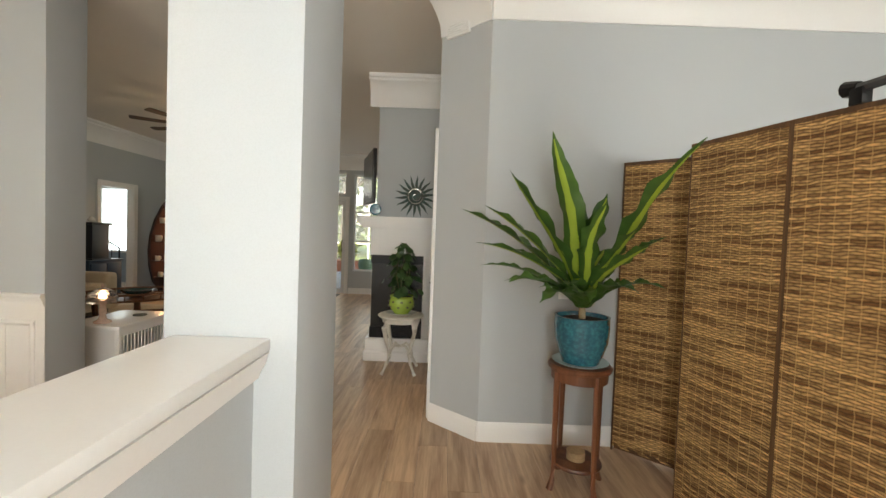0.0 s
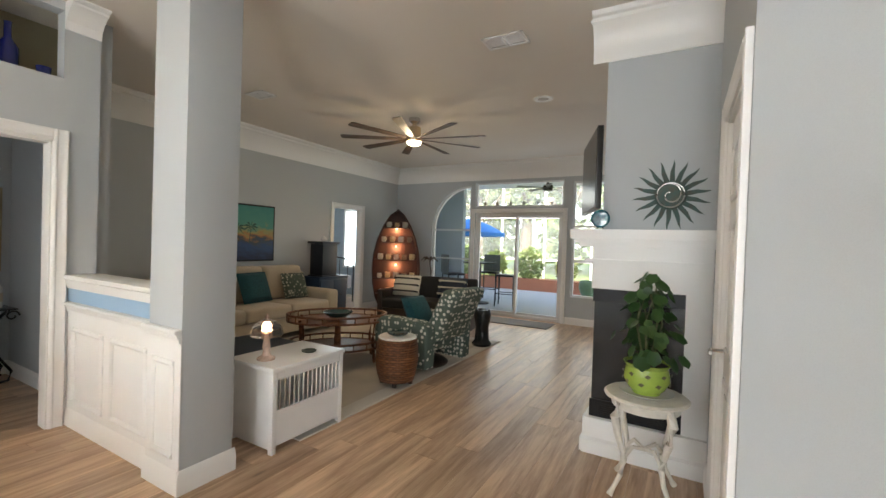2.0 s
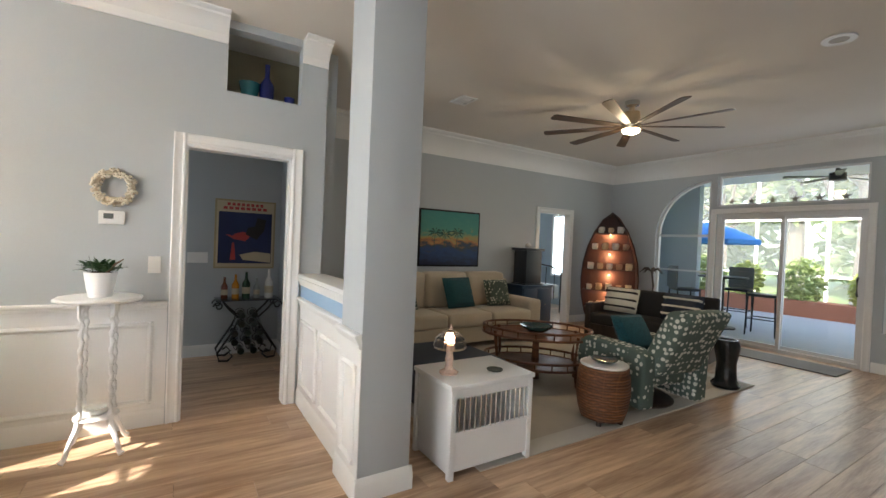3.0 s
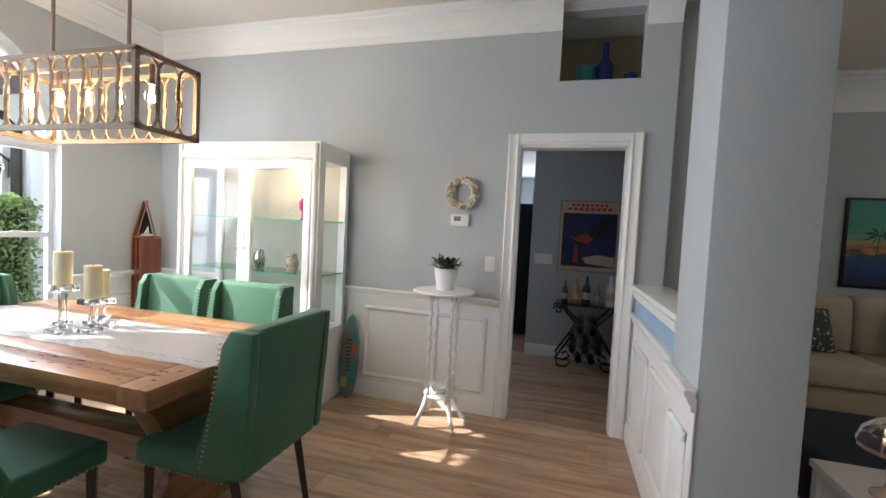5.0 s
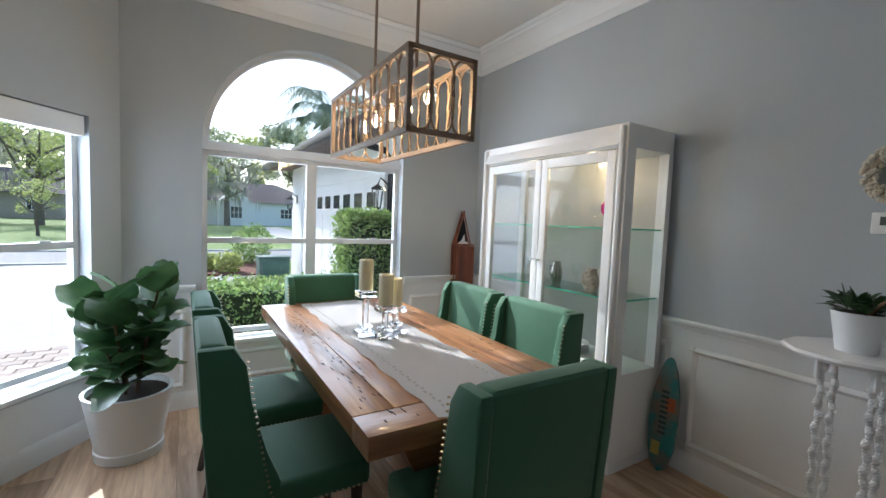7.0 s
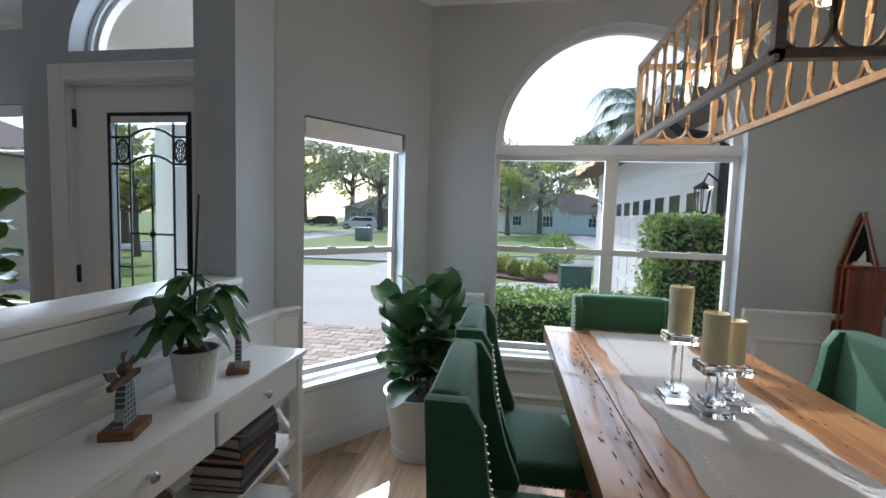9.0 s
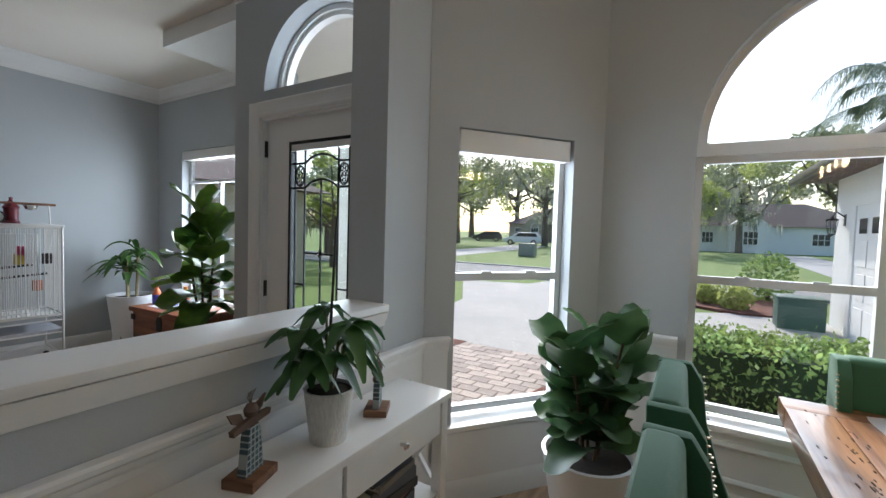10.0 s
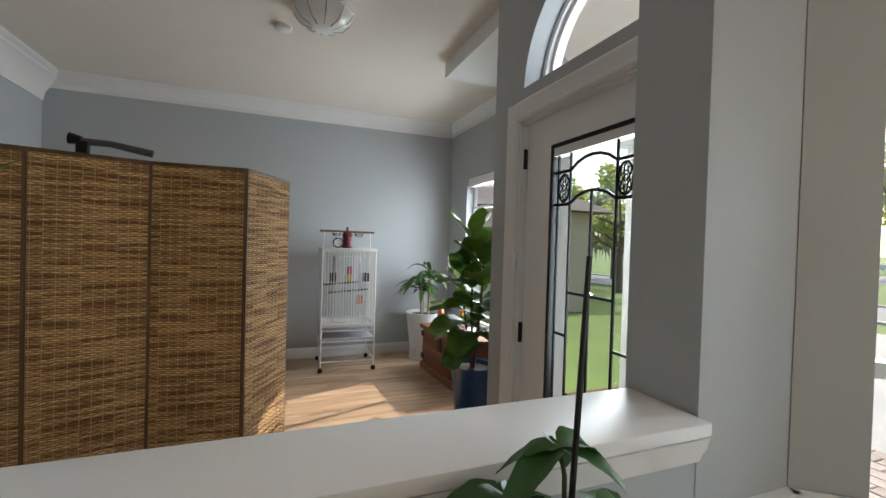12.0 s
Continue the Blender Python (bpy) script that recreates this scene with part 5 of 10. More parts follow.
for y in (0.52, 1.83):
    bm = bm_new()
    prof = [(-0.36, 0), (0.36, 0), (0.36, 0.09), (0.22, 0.12), (0.15, 0.22), (0.14, 0.40), (0.22, 0.56), (0.33, 0.66), (0.33, 0.724), (-0.33, 0.724),
            (-0.33, 0.66), (-0.22, 0.56), (-0.14, 0.40), (-0.15, 0.22), (-0.22, 0.12), (-0.36, 0.09)]
    prism(bm, prof, (-0.325, y - 0.06, 0), (1, 0, 0), (0, 0, 1), (0, 1, 0), 0.12)
    part("trestle", bm, M_RUSTIC_X, tb, smooth=20)
part("stretcher", box(bm_new(), -0.40, -0.25, 0.58, 1.77, 0.24, 0.36, 0.01), M_RUSTIC, tb)

rn = thing("table_runner", "white embroidered linen runner on the table", "table runner")
bm = bm_new()
ys = [0.285 + k * (2.14 - 0.285) / 40 for k in range(41)]
rows_ = []
for i, y in enumerate(ys):
    off = 0.006 * math.sin(i * 1.3)
    row = []
    for j in range(9):
        x = -0.525 + 0.43 * j / 8 + off
        yy = y + (0.018 * abs(math.sin(j * math.pi / 2)) if i in (0, 40) else 0) * (1 if i else -1)
        row.append(bm.verts.new((x, yy, TZ + 0.004 + 0.0015 * math.sin(i * 0.7 + j))))
    rows_.append(row)
for a, b in zip(rows_, rows_[1:]):
    for j in range(8):
        bm.faces.new((a[j], a[j + 1], b[j + 1], b[j]))
bmesh.ops.solidify(bm, geom=bm.faces[:], thickness=-0.002)
part("cloth", bm, M_LINEN, rn)
bm = bm_new()
for x in (-0.47, -0.15):
    for k in range(58):
        y = 0.34 + k * 0.0305
        prism(bm, [(0, -0.011), (0.008, 0), (0, 0.011), (-0.008, 0)], (x + 0.006 * (k % 2), y, TZ + 0.0065), (1, 0, 0), (0, 1, 0), (0, 0, 1), 0.0012)
part("embroidery", bm, mat("linen_thread", (0.62, 0.62, 0.62), 0.9), rn, "openwork embroidery border", smooth=0)
tagged(rn.children[1], kind="stuff")

for x, y, hz, ch in ((-0.215, 1.18, 0.235, 0.155), (-0.285, 1.275, 0.17, 0.155), (-0.375, 1.20, 0.15, 0.14)):
    cd = thing("candle_holder", "square crystal candlestick with a cream pillar candle", "candle", Matrix.Translation((x, y, TZ + 0.008)), "candles on the table")
    bm = bm_new()
    box(bm, -0.05, 0.05, -0.05, 0.05, 0, 0.022, 0.004)
    box(bm, -0.014, 0.014, -0.014, 0.014, 0.022, hz - 0.035, 0.004)
    box(bm, -0.03, 0.03, -0.03, 0.03, 0.04, 0.055, 0.004)
    box(bm, -0.045, 0.045, -0.045, 0.045, hz - 0.035, hz - 0.004, 0.005)
    part("holder", bm, M_CUT, cd, "clear crystal stick", smooth=0)
    part("candle", lathe(bm_new(), [(0, hz), (0.036, hz), (0.037, hz + ch), (0.032, hz + ch + 0.003), (0.022, hz + ch - 0.008), (0, hz + ch - 0.01)], 24), M_CANDLE, cd, "cream pillar candle")
    part("wick", tube(bm_new(), [(0, 0, hz + ch - 0.01), (0.002, 0, hz + ch + 0.008)], 0.0012, 5), M_BLACK, cd)


def wing_chair(m):
    c = thing("dining_chair", "green upholstered wingback dining chair with nailhead trim", "chair", m, "chairs round the dining table")
    bm = bm_new()
    box(bm, -0.24, 0.24, -0.23, 0.25, 0.37, 0.47, 0.03, 3)
    for v in bm.verts:
        if v.co.z > 0.43:
            v.co.z += 0.025 * (1 - (v.co.x / 0.24) ** 2) * (1 - ((v.co.y - 0.01) / 0.25) ** 2)
    part("seat", bm, M_GREEN, c)
    bm = bm_new()
    box(bm, -0.235, 0.235, -0.30, -0.21, 0.40, 1.0, 0.028, 3)
    for v in bm.verts:
        k = (v.co.z - 0.40) / 0.60
        v.co.y -= 0.045 * k * k
        v.co.z -= 0.012 * (v.co.x / 0.235) ** 2 * (1 if v.co.z > 0.9 else 0)
    part("backrest", bm, M_GREEN, c)
    for sx in (-1, 1):
        bm = bm_new()
        prof = [(-0.31, 0.42), (-0.10, 0.42), (-0.09, 0.50), (-0.14, 0.62), (-0.185, 0.78), (-0.20, 0.92), (-0.24, 0.985), (-0.345, 0.985), (-0.33, 0.75)]
        prism(bm, prof, (sx * 0.243 - 0.022, 0, 0), (0, 1, 0), (0, 0, 1), (1, 0, 0), 0.044)
        bmesh.ops.bevel(bm, geom=[e for e in bm.edges if len(e.link_faces) == 2], offset=0.012, segments=2, profile=0.6, affect="EDGES")
        part("wing", bm, M_GREEN, c)
    for x in (-0.20, 0.20):
        part("leg", tube(bm_new(), [(x, 0.21, 0), (x, 0.205, 0.38)], [0.016, 0.024], 4), M_LEGW, c, smooth=20)
        part("leg", tube(bm_new(), [(x, -0.30, 0), (x, -0.22, 0.38)], [0.016, 0.024], 4), M_LEGW, c, smooth=20)
    bm = bm_new()
    nails = [(-0.242, -0.20 + 0.021 * k, 0.385) for k in range(21)] + [(0.242, -0.20 + 0.021 * k, 0.385) for k in range(21)] + \
            [(-0.21 + 0.021 * k, 0.252, 0.385) for k in range(21)] + \
            [(sx * 0.266, -0.118 - 0.085 * (k / 24) ** 0.8, 0.45 + 0.021 * k) for k in range(24) for sx in (-1, 1)]
    for p in nails:
        lathe(bm, [(0.0, -0.004), (0.005, -0.002), (0.005, 0.002), (0, 0.004)], 6, p)
    tagged(part("nailhead_trim", bm, M_NAIL, c, "row of brass nailheads"), kind="stuff")
    return c


head_chair = wing_chair(pose(-0.30, 2.08, 0, 0, 0, 180))
copy_thing(head_chair, pose(-0.285, 0.45, 0, 0, 0, 0))
copy_thing(head_chair, pose(0.21, 1.50, 0, 0, 0, 90))
copy_thing(head_chair, pose(0.215, 0.86, 0, 0, 0, 90))
copy_thing(head_chair, pose(-0.77, 1.57, 0, 0, 0, -90))
copy_thing(head_chair, pose(-0.77, 0.96, 0, 0, 0, -90))

# glass display cabinet
cb = thing("display_cabinet", "white lacquered display cabinet with lit glass shelves", "cabinet")
CX0, CX1, CY0, CY1, CZ = -1.885, -1.45, 0.50, 1.775, 1.985
part("base_cupboard", box(bm_new(), CX0, CX1, CY0, CY1, 0.07, 0.58, 0.004), M_WHITE, cb)
part("top_box", box(bm_new(), CX0, CX1, CY0, CY1, CZ - 0.13, CZ, 0.006), M_WHITE, cb)
part("back_panel", box(bm_new(), CX0, CX0 + 0.02, CY0 + 0.06, CY1 - 0.06, 0.58, CZ - 0.13), mat("grey_back_panel", (0.42, 0.42, 0.39), 0.5, grain=0.08, scale=90), cb, "grey back panel")
for x0, x1 in ((CX0, CX0 + 0.045), (CX1 - 0.075, CX1)):
    for y0, y1 in ((CY0, CY0 + 0.06), (CY1 - 0.06, CY1)):
        part("post", box(bm_new(), x0, x1, y0, y1, 0.58, CZ - 0.13), M_WHITE, cb)
for y in (CY0, CY1 - 0.06):
    part("plinth", box(bm_new(), CX0 + 0.03, CX1 - 0.02, y + 0.005, y + 0.055, 0.0, 0.07), M_WHITE, cb)
bm = bm_new()
prism(bm, [(0, 0), (0.03, 0), (0.022, 0.02), (0.012, 0.05), (0, 0.07)], (CX1, CY0 + 0.04, CZ - 0.12), (1, 0, 0), (0, 0, 1), (0, 1, 0), CY1 - CY0 - 0.08)
for y in (CY0 + 0.012, CY1 - 0.048):
    prism(bm, [(0, 0), (0.02, 0.004), (0.026, 0.018), (0.02, 0.032), (0, 0.036)], (CX1, y, 0.08), (1, 0, 0), (0, 1, 0), (0, 0, 1), CZ - 0.10)
part("moulding", bm, M_WHITE, cb)
mid = (CY0 + CY1) / 2
for k, (a, b) in enumerate(((CY0 + 0.07, mid - 0.003), (mid + 0.003, CY1 - 0.07))):
    bm = bm_new()
    box(bm, CX1 - 0.024, CX1 + 0.004, a, a + 0.055, 0.12, CZ - 0.14, 0.004)
    box(bm, CX1 - 0.024, CX1 + 0.004, b - 0.055, b, 0.12, CZ - 0.14, 0.004)
    box(bm, CX1 - 0.024, CX1 + 0.004, a + 0.055, b - 0.055, CZ - 0.20, CZ - 0.14, 0.004)
    box(bm, CX1 - 0.024, CX1 + 0.004, a + 0.055, b - 0.055, 0.12, 0.62, 0.004)
    dr = part("door", bm, M_WHITE, cb, "glazed cabinet door")
    g = part("door_pane", box(bm_new(), CX1 - 0.013, CX1 - 0.009, a + 0.055, b - 0.055, 0.62, CZ - 0.20), M_GLASS, dr)
    g.visible_shadow = False
    y = mid + (-0.03 if k == 0 else 0.03)
    part("knob", tube(bm_new(), [(CX1, y, 1.18), (CX1 + 0.025, y, 1.18), (CX1 + 0.032, y, 1.18)], [0.006, 0.006, 0.011], 10), M_CHROME, dr, "chrome knob")
for y in (CY0 + 0.01, CY1 - 0.016):
    g = part("side_pane", box(bm_new(), CX0 + 0.05, CX1 - 0.08, y, y + 0.005, 0.58, CZ - 0.13), M_GLASS, cb)
    g.visible_shadow = False
for z in (0.995, 1.405):
    sh = part("glass_shelf", box(bm_new(), CX0 + 0.025, CX1 - 0.05, CY0 + 0.02, CY1 - 0.02, z, z + 0.008), M_SHELFGLASS, cb, "lit glass shelf")
    part("shelf_edge", box(bm_new(), CX1 - 0.05, CX1 - 0.046, CY0 + 0.02, CY1 - 0.02, z, z + 0.008), M_SHELFEDGE, sh, "green glass edge")
    part("shelf_end", box(bm_new(), CX0 + 0.025, CX1 - 0.05, CY1 - 0.020, CY1 - 0.017, z, z + 0.008), M_SHELFEDGE, sh, "green glass edge")
part("cabinet_lamp", lathe(bm_new(), [(0, 0), (0.03, 0), (0.03, 0.01), (0, 0.01)], 16, (-1.66, 1.40, CZ - 0.142)), glow("cabinet_bulb", (1.0, 0.75, 0.45), 8.0), cb)
point_lamp("cabinet_light", (-1.66, 1.35, CZ - 0.18), 1.2, (1.0, 0.74, 0.42), 0.03)
point_lamp("cabinet_light_left", (-1.66, 0.80, CZ - 0.18), 0.35, (1.0, 0.78, 0.5), 0.03)

M_SILVER = mat("tarnished_silver", (0.45, 0.43, 0.40), 0.25, metal=1.0)
M_POTTERY = mat("patterned_pottery", (0.55, 0.47, 0.38), 0.35, grain=0.7, scale=55, dark=(0.16, 0.10, 0.07), blotch=0.3)
M_CHINA = mat("white_china", (0.78, 0.78, 0.76), 0.2)


def vessel(name, label, category, at, profile, material, seg=18, handle=0.0):
    t = thing(name, label, category, Matrix.Translation(at))
    part("bowl" if handle == 0 else "vessel_body", lathe(bm_new(), profile, seg), material, t)
    if handle:
        h = max(z for r, z in profile)
        r = max(r for r, z in profile)
        pts = [(r * 0.8, 0, h * 0.85), (r * 0.8 + handle, 0, h * 0.8), (r * 0.85 + handle, 0, h * 0.5), (r * 0.9, 0, h * 0.25)]
        part("handle", tube(bm_new(), pts, 0.006, 6), material, t)
    return t


JUG = [(0, 0), (0.035, 0), (0.045, 0.02), (0.055, 0.06), (0.05, 0.10), (0.035, 0.13), (0.038, 0.155), (0.034, 0.155), (0.03, 0.13), (0, 0.02)]
for y, z in ((0.95, 1.405), (1.10, 0.995)):
    vessel("pitcher", "small silver pitcher on the glass shelf", "pitcher", (-1.68, y, z + 0.008), [(r * 0.8, q) for r, q in JUG], M_SILVER, handle=0.03)
vessel("mug", "patterned pottery jug on the glass shelf", "jug", (-1.62, 1.45, 1.003), [(r * 0.95, q * 0.95) for r, q in JUG], M_POTTERY, handle=0.04)
vessel("vase", "dark patterned vase in the cabinet", "vase", (-1.58, 1.66, 0.58), [(0, 0), (0.03, 0), (0.055, 0.05), (0.06, 0.10), (0.03, 0.15), (0.035, 0.19), (0.03, 0.19), (0.02, 0.15), (0, 0.03)], mat("dark_mosaic", (0.10, 0.13, 0.14), 0.3, grain=0.8, scale=70, dark=(0.35, 0.28, 0.2)))
for k in range(6):
    vessel("plate", "stacked white plate in the cabinet", "plate", (-1.62, 1.33, 0.582 + k * 0.011), [(0, 0), (0.06, 0), (0.11, 0.012), (0.11, 0.015), (0.06, 0.005), (0, 0.005)], M_CHINA, 24)
for k in range(9):
    y = 0.62 + 0.125 * k
    vessel("wine_glass", "clear stemmed glass on the shelf", "glass", (-1.72, y, 1.003 if k % 2 else 1.413), [(0.03, 0), (0.004, 0.006), (0.004, 0.06), (0.028, 0.09), (0.03, 0.13), (0.027, 0.155)], M_CRYSTAL, 14)
vessel("perfume_bottle", "magenta glass ornament on the shelf", "ornament", (-1.66, 1.50, 1.413), [(0, 0), (0.02, 0.0), (0.008, 0.02), (0.006, 0.06), (0.03, 0.10), (0.03, 0.14), (0, 0.18)], mat("magenta_glass", (0.55, 0.02, 0.20), 0.1))
vessel("trinket_box", "small brass box on the shelf", "box", (-1.56, 1.64, 1.413), [(0, 0), (0.05, 0), (0.05, 0.04), (0.04, 0.055), (0, 0.06)], mat("old_brass", (0.32, 0.22, 0.10), 0.35, metal=1.0), 8)

# chandelier
ch = thing("chandelier", "weathered brown rectangular chandelier of interlocking ovals, lit", "chandelier")
HX0, HX1, HY0, HY1, HZ0, HZ1 = -0.515, -0.195, 0.61, 1.64, 1.785, 2.12
bm = bm_new()
b_ = 0.011
for z in (HZ0, HZ1):
    for x in (HX0, HX1):
        box(bm, x - b_, x + b_, HY0 - b_, HY1 + b_, z - b_, z + b_)
    for y in (HY0, HY1):
        box(bm, HX0, HX1, y - b_, y + b_, z - b_, z + b_)
for x in (HX0, HX1):
    for y in (HY0, HY1):
        box(bm, x - b_, x + b_, y - b_, y + b_, HZ0, HZ1)
box(bm, -0.365, -0.345, HY0, HY1, HZ1 - 0.008, HZ1 + 0.008)
part("frame", bm, M_TAUPE, ch)


def oval(bm, c, u, w, h, n=20, r=0.0065):
    pts = []
    for k in range(n + 1):
        a = 2 * math.pi * k / n
        e = 0.55
        ca, sa = math.cos(a), math.sin(a)
        pts.append(Vector(c) + Vector(u) * (math.copysign(abs(ca) ** 0.8, ca) * w) + Vector((0, 0, math.copysign(abs(sa) ** e, sa) * h)))
    tube(bm, pts, r, 5, False)


zc, zh = (HZ0 + HZ1) / 2, (HZ1 - HZ0) / 2 - 0.008
for x in (HX0, HX1):
    n = 10
    for k in range(n):
        y = HY0 + (HY1 - HY0) * (k + 0.5) / n
        bm = bm_new()
        oval(bm, (x, y, zc), (0, 1, 0), (HY1 - HY0) / n * 0.56, zh)
        part("oval_link", bm, M_TAUPE, ch)
for y in (HY0, HY1):
    for k in range(3):
        x = HX0 + (HX1 - HX0) * (k + 0.5) / 3
        bm = bm_new()
        oval(bm, (x, y, zc), (1, 0, 0), (HX1 - HX0) / 3 * 0.56, zh)
        part("oval_link", bm, M_TAUPE, ch)
for y in (0.87, 1.39):
    part("rod", tube(bm_new(), [(-0.355, y, HZ1), (-0.355, y, CEIL - 0.02)], 0.0085, 8), M_TAUPE, ch)
part("canopy", box(bm_new(), -0.42, -0.29, 0.80, 1.46, CEIL - 0.022, CEIL + 0.001, 0.004), M_TAUPE, ch)
for k in range(5):
    y = HY0 + (HY1 - HY0) * (k + 0.5) / 5
    sk = part("bulb_socket", tube(bm_new(), [(-0.355, y, HZ1 - 0.005), (-0.355, y, HZ1 - 0.10)], [0.012, 0.016], 10), M_TAUPE, ch)
    part("bulb", lathe(bm_new(), [(0, 0), (0.012, -0.005), (0.028, -0.05), (0.026, -0.075), (0, -0.10)], 14, (-0.355, y, HZ1 - 0.10)), M_CRYSTAL, sk)
    part("filament", tube(bm_new(), [(-0.355, y, HZ1 - 0.115), (-0.355, y, HZ1 - 0.18)], [0.006, 0.014], 8), M_BULB, sk)
for y in (0.8, 1.45):
    point_lamp("chandelier_light", (-0.355, y, HZ1 - 0.15), 1.9, (1.0, 0.66, 0.34), 0.04)

# white plant stand with twisted legs
st = thing("plant_stand", "white tall plant stand with twisted legs", "plant stand", Matrix.Translation((-1.635, 2.70, 0)))
part("top", lathe(bm_new(), [(0, 0.945), (0.20, 0.945), (0.225, 0.952), (0.23, 0.962), (0.222, 0.972), (0, 0.972)], 10), M_WHITE, st)
for a in (45, 135, 225, 315):
    c, s = math.cos(radians(a)), math.sin(radians(a))
    r = 0.105
    bm = bm_new()
    pts, rad = [], []
    for k in range(56):
        z = 0.24 + 0.70 * k / 55
        tw = k * 0.75
        pts.append((r * c + 0.004 * math.cos(tw), r * s + 0.004 * math.sin(tw), z))
        rad.append(0.0135 + 0.0028 * math.sin(k * 1.6))
    tube(bm, pts, rad, 8)
    tube(bm, [(r * c * 1.0, r * s, 0.24), (r * c * 1.08, r * s * 1.08, 0.18), (r * c * 1.5, r * s * 1.5, 0.10), (r * c * 1.75, r * s * 1.75, 0.03), (r * c * 1.95, r * s * 1.95, 0.012)], [0.016, 0.021, 0.014, 0.014, 0.019], 8)
    for z in (0.24, 0.20):
        lathe(bm, [(0, -0.018), (0.019, -0.008), (0.021, 0), (0.019, 0.008), (0, 0.018)], 10, (r * c * 1.03, r * s * 1.03, z))
    prism(bm, [(0, 0), (0.09, 0), (0.09, -0.015), (0.045, -0.03), (0.022, -0.06), (0.014, -0.09), (0, -0.09)], (r * c * 1.2 + 0.008 * s, r * s * 1.2 - 0.008 * c, 0.946), (-c, -s, 0), (0, 0, 1), (-s, c, 0), 0.016)
    part("leg", bm, M_WHITE, st)
part("lower_shelf", lathe(bm_new(), [(0, 0.215), (0.11, 0.215), (0.12, 0.225), (0.11, 0.235), (0, 0.235)], 12), M_WHITE, st)
vessel("bowl", "small white bowl on the stand's lower shelf", "bowl", (-1.635, 2.70, 0.236), [(0, 0), (0.05, 0.005), (0.065, 0.025), (0.065, 0.045), (0.05, 0.04), (0, 0.03)], M_CHINA)


def leaf_part(plant, material, base, out, up, length, width, droop, fold=0.25, n=7, name="leaf", blunt=0.0, twist=0.0):
    """One leaf: a folded blade that rises from base along out and up, and droops."""
    bm = bm_new()
    base = Vector(base)
    d = Vector((math.cos(out), math.sin(out), 0))
    side0 = Vector((-math.sin(out), math.cos(out), 0))
    rows2 = []
    for k in range(n + 1):
        s = k / n
        c = base + d * (length * s * math.cos(up)) + Vector((0, 0, length * (s * math.sin(up) - droop * s * s)))
        w = width * (math.sin(math.pi * min(1.0, s ** (0.75 - 0.3 * blunt) * (0.97 - 0.13 * blunt) + 0.03)) ** (0.8 - 0.25 * blunt)) * 0.5 + 0.002
        side = (side0 + Vector((0, 0, twist * s))).normalized()
        lift = Vector((0, 0, fold * w))
        wave = 0.06 * w * math.sin(k * 2.1)
        rows2.append([bm.verts.new(c - side * w + lift + Vector((0, 0, wave))), bm.verts.new(c - side * w * 0.5 + lift * 0.35), bm.verts.new(c), bm.verts.new(c + side * w * 0.5 + lift * 0.35), bm.verts.new(c + side * w + lift - Vector((0, 0, wave)))])
    for a, b in zip(rows2, rows2[1:]):
        for j in range(4):
            bm.faces.new((a[j], a[j + 1], b[j + 1], b[j]))
    return part(name, bm, material, plant, smooth=60)


def leaf_mat(name, color, rib, rough=0.35, streak=None):
    """A glossy leaf with a lighter middle and veins, slightly lit through."""
    if name in MATS:
        return MATS[name]
    m, n, l, b = nodes_of(name)
    info = n.new("ShaderNodeObjectInfo")
    nz = n.new("ShaderNodeTexNoise")
    nz.inputs["Scale"].default_value = 14
    tc = n.new("ShaderNodeTexCoord")
    l.new(tc.outputs["Object"], nz.inputs["Vector"])
    mx = n.new("ShaderNodeMix")
    mx.data_type = "RGBA"
    mx.inputs["A"].default_value, mx.inputs["B"].default_value = (*color, 1), (*rib, 1)
    ad = n.new("ShaderNodeMath")
    ad.operation = "MULTIPLY_ADD"
    ad.inputs[1].default_value = 0.6
    l.new(info.outputs["Random"], ad.inputs[0])
    mr = n.new("ShaderNodeMapRange")
    mr.inputs["From Min"].default_value, mr.inputs["From Max"].default_value = 0.4, 0.75
    mr.inputs["To Max"].default_value = 0.5
    l.new(nz.outputs[0], mr.inputs[0])
    l.new(mr.outputs[0], ad.inputs[2])
    l.new(ad.outputs[0], mx.inputs["Factor"])
    l.new(mx.outputs["Result"], b.inputs["Base Color"])
    b.inputs["Roughness"].default_value = rough
    tr, sm = n.new("ShaderNodeBsdfTranslucent"), n.new("ShaderNodeMixShader")
    l.new(mx.outputs["Result"], tr.inputs[0])
    sm.inputs[0].default_value = 0.22
    l.new(b.outputs[0], sm.inputs[1])
    l.new(tr.outputs[0], sm.inputs[2])
    l.new(sm.outputs[0], n["Material Output"].inputs[0])
    MATS[name] = m
    return m


M_FIDDLE = leaf_mat("fig_leaf", (0.03, 0.08, 0.03), (0.09, 0.17, 0.06))
M_MONEY = leaf_mat("palmate_leaf", (0.025, 0.09, 0.025), (0.07, 0.17, 0.045))
M_SUCC = leaf_mat("succulent_leaf", (0.018, 0.055, 0.02), (0.05, 0.11, 0.04))
M_SOIL = mat("potting_soil", (0.035, 0.024, 0.017), 0.95, grain=0.7, scale=60, bump=1.0)
M_STALK = mat("green_stalk", (0.10, 0.11, 0.05), 0.7, grain=0.3, scale=40)


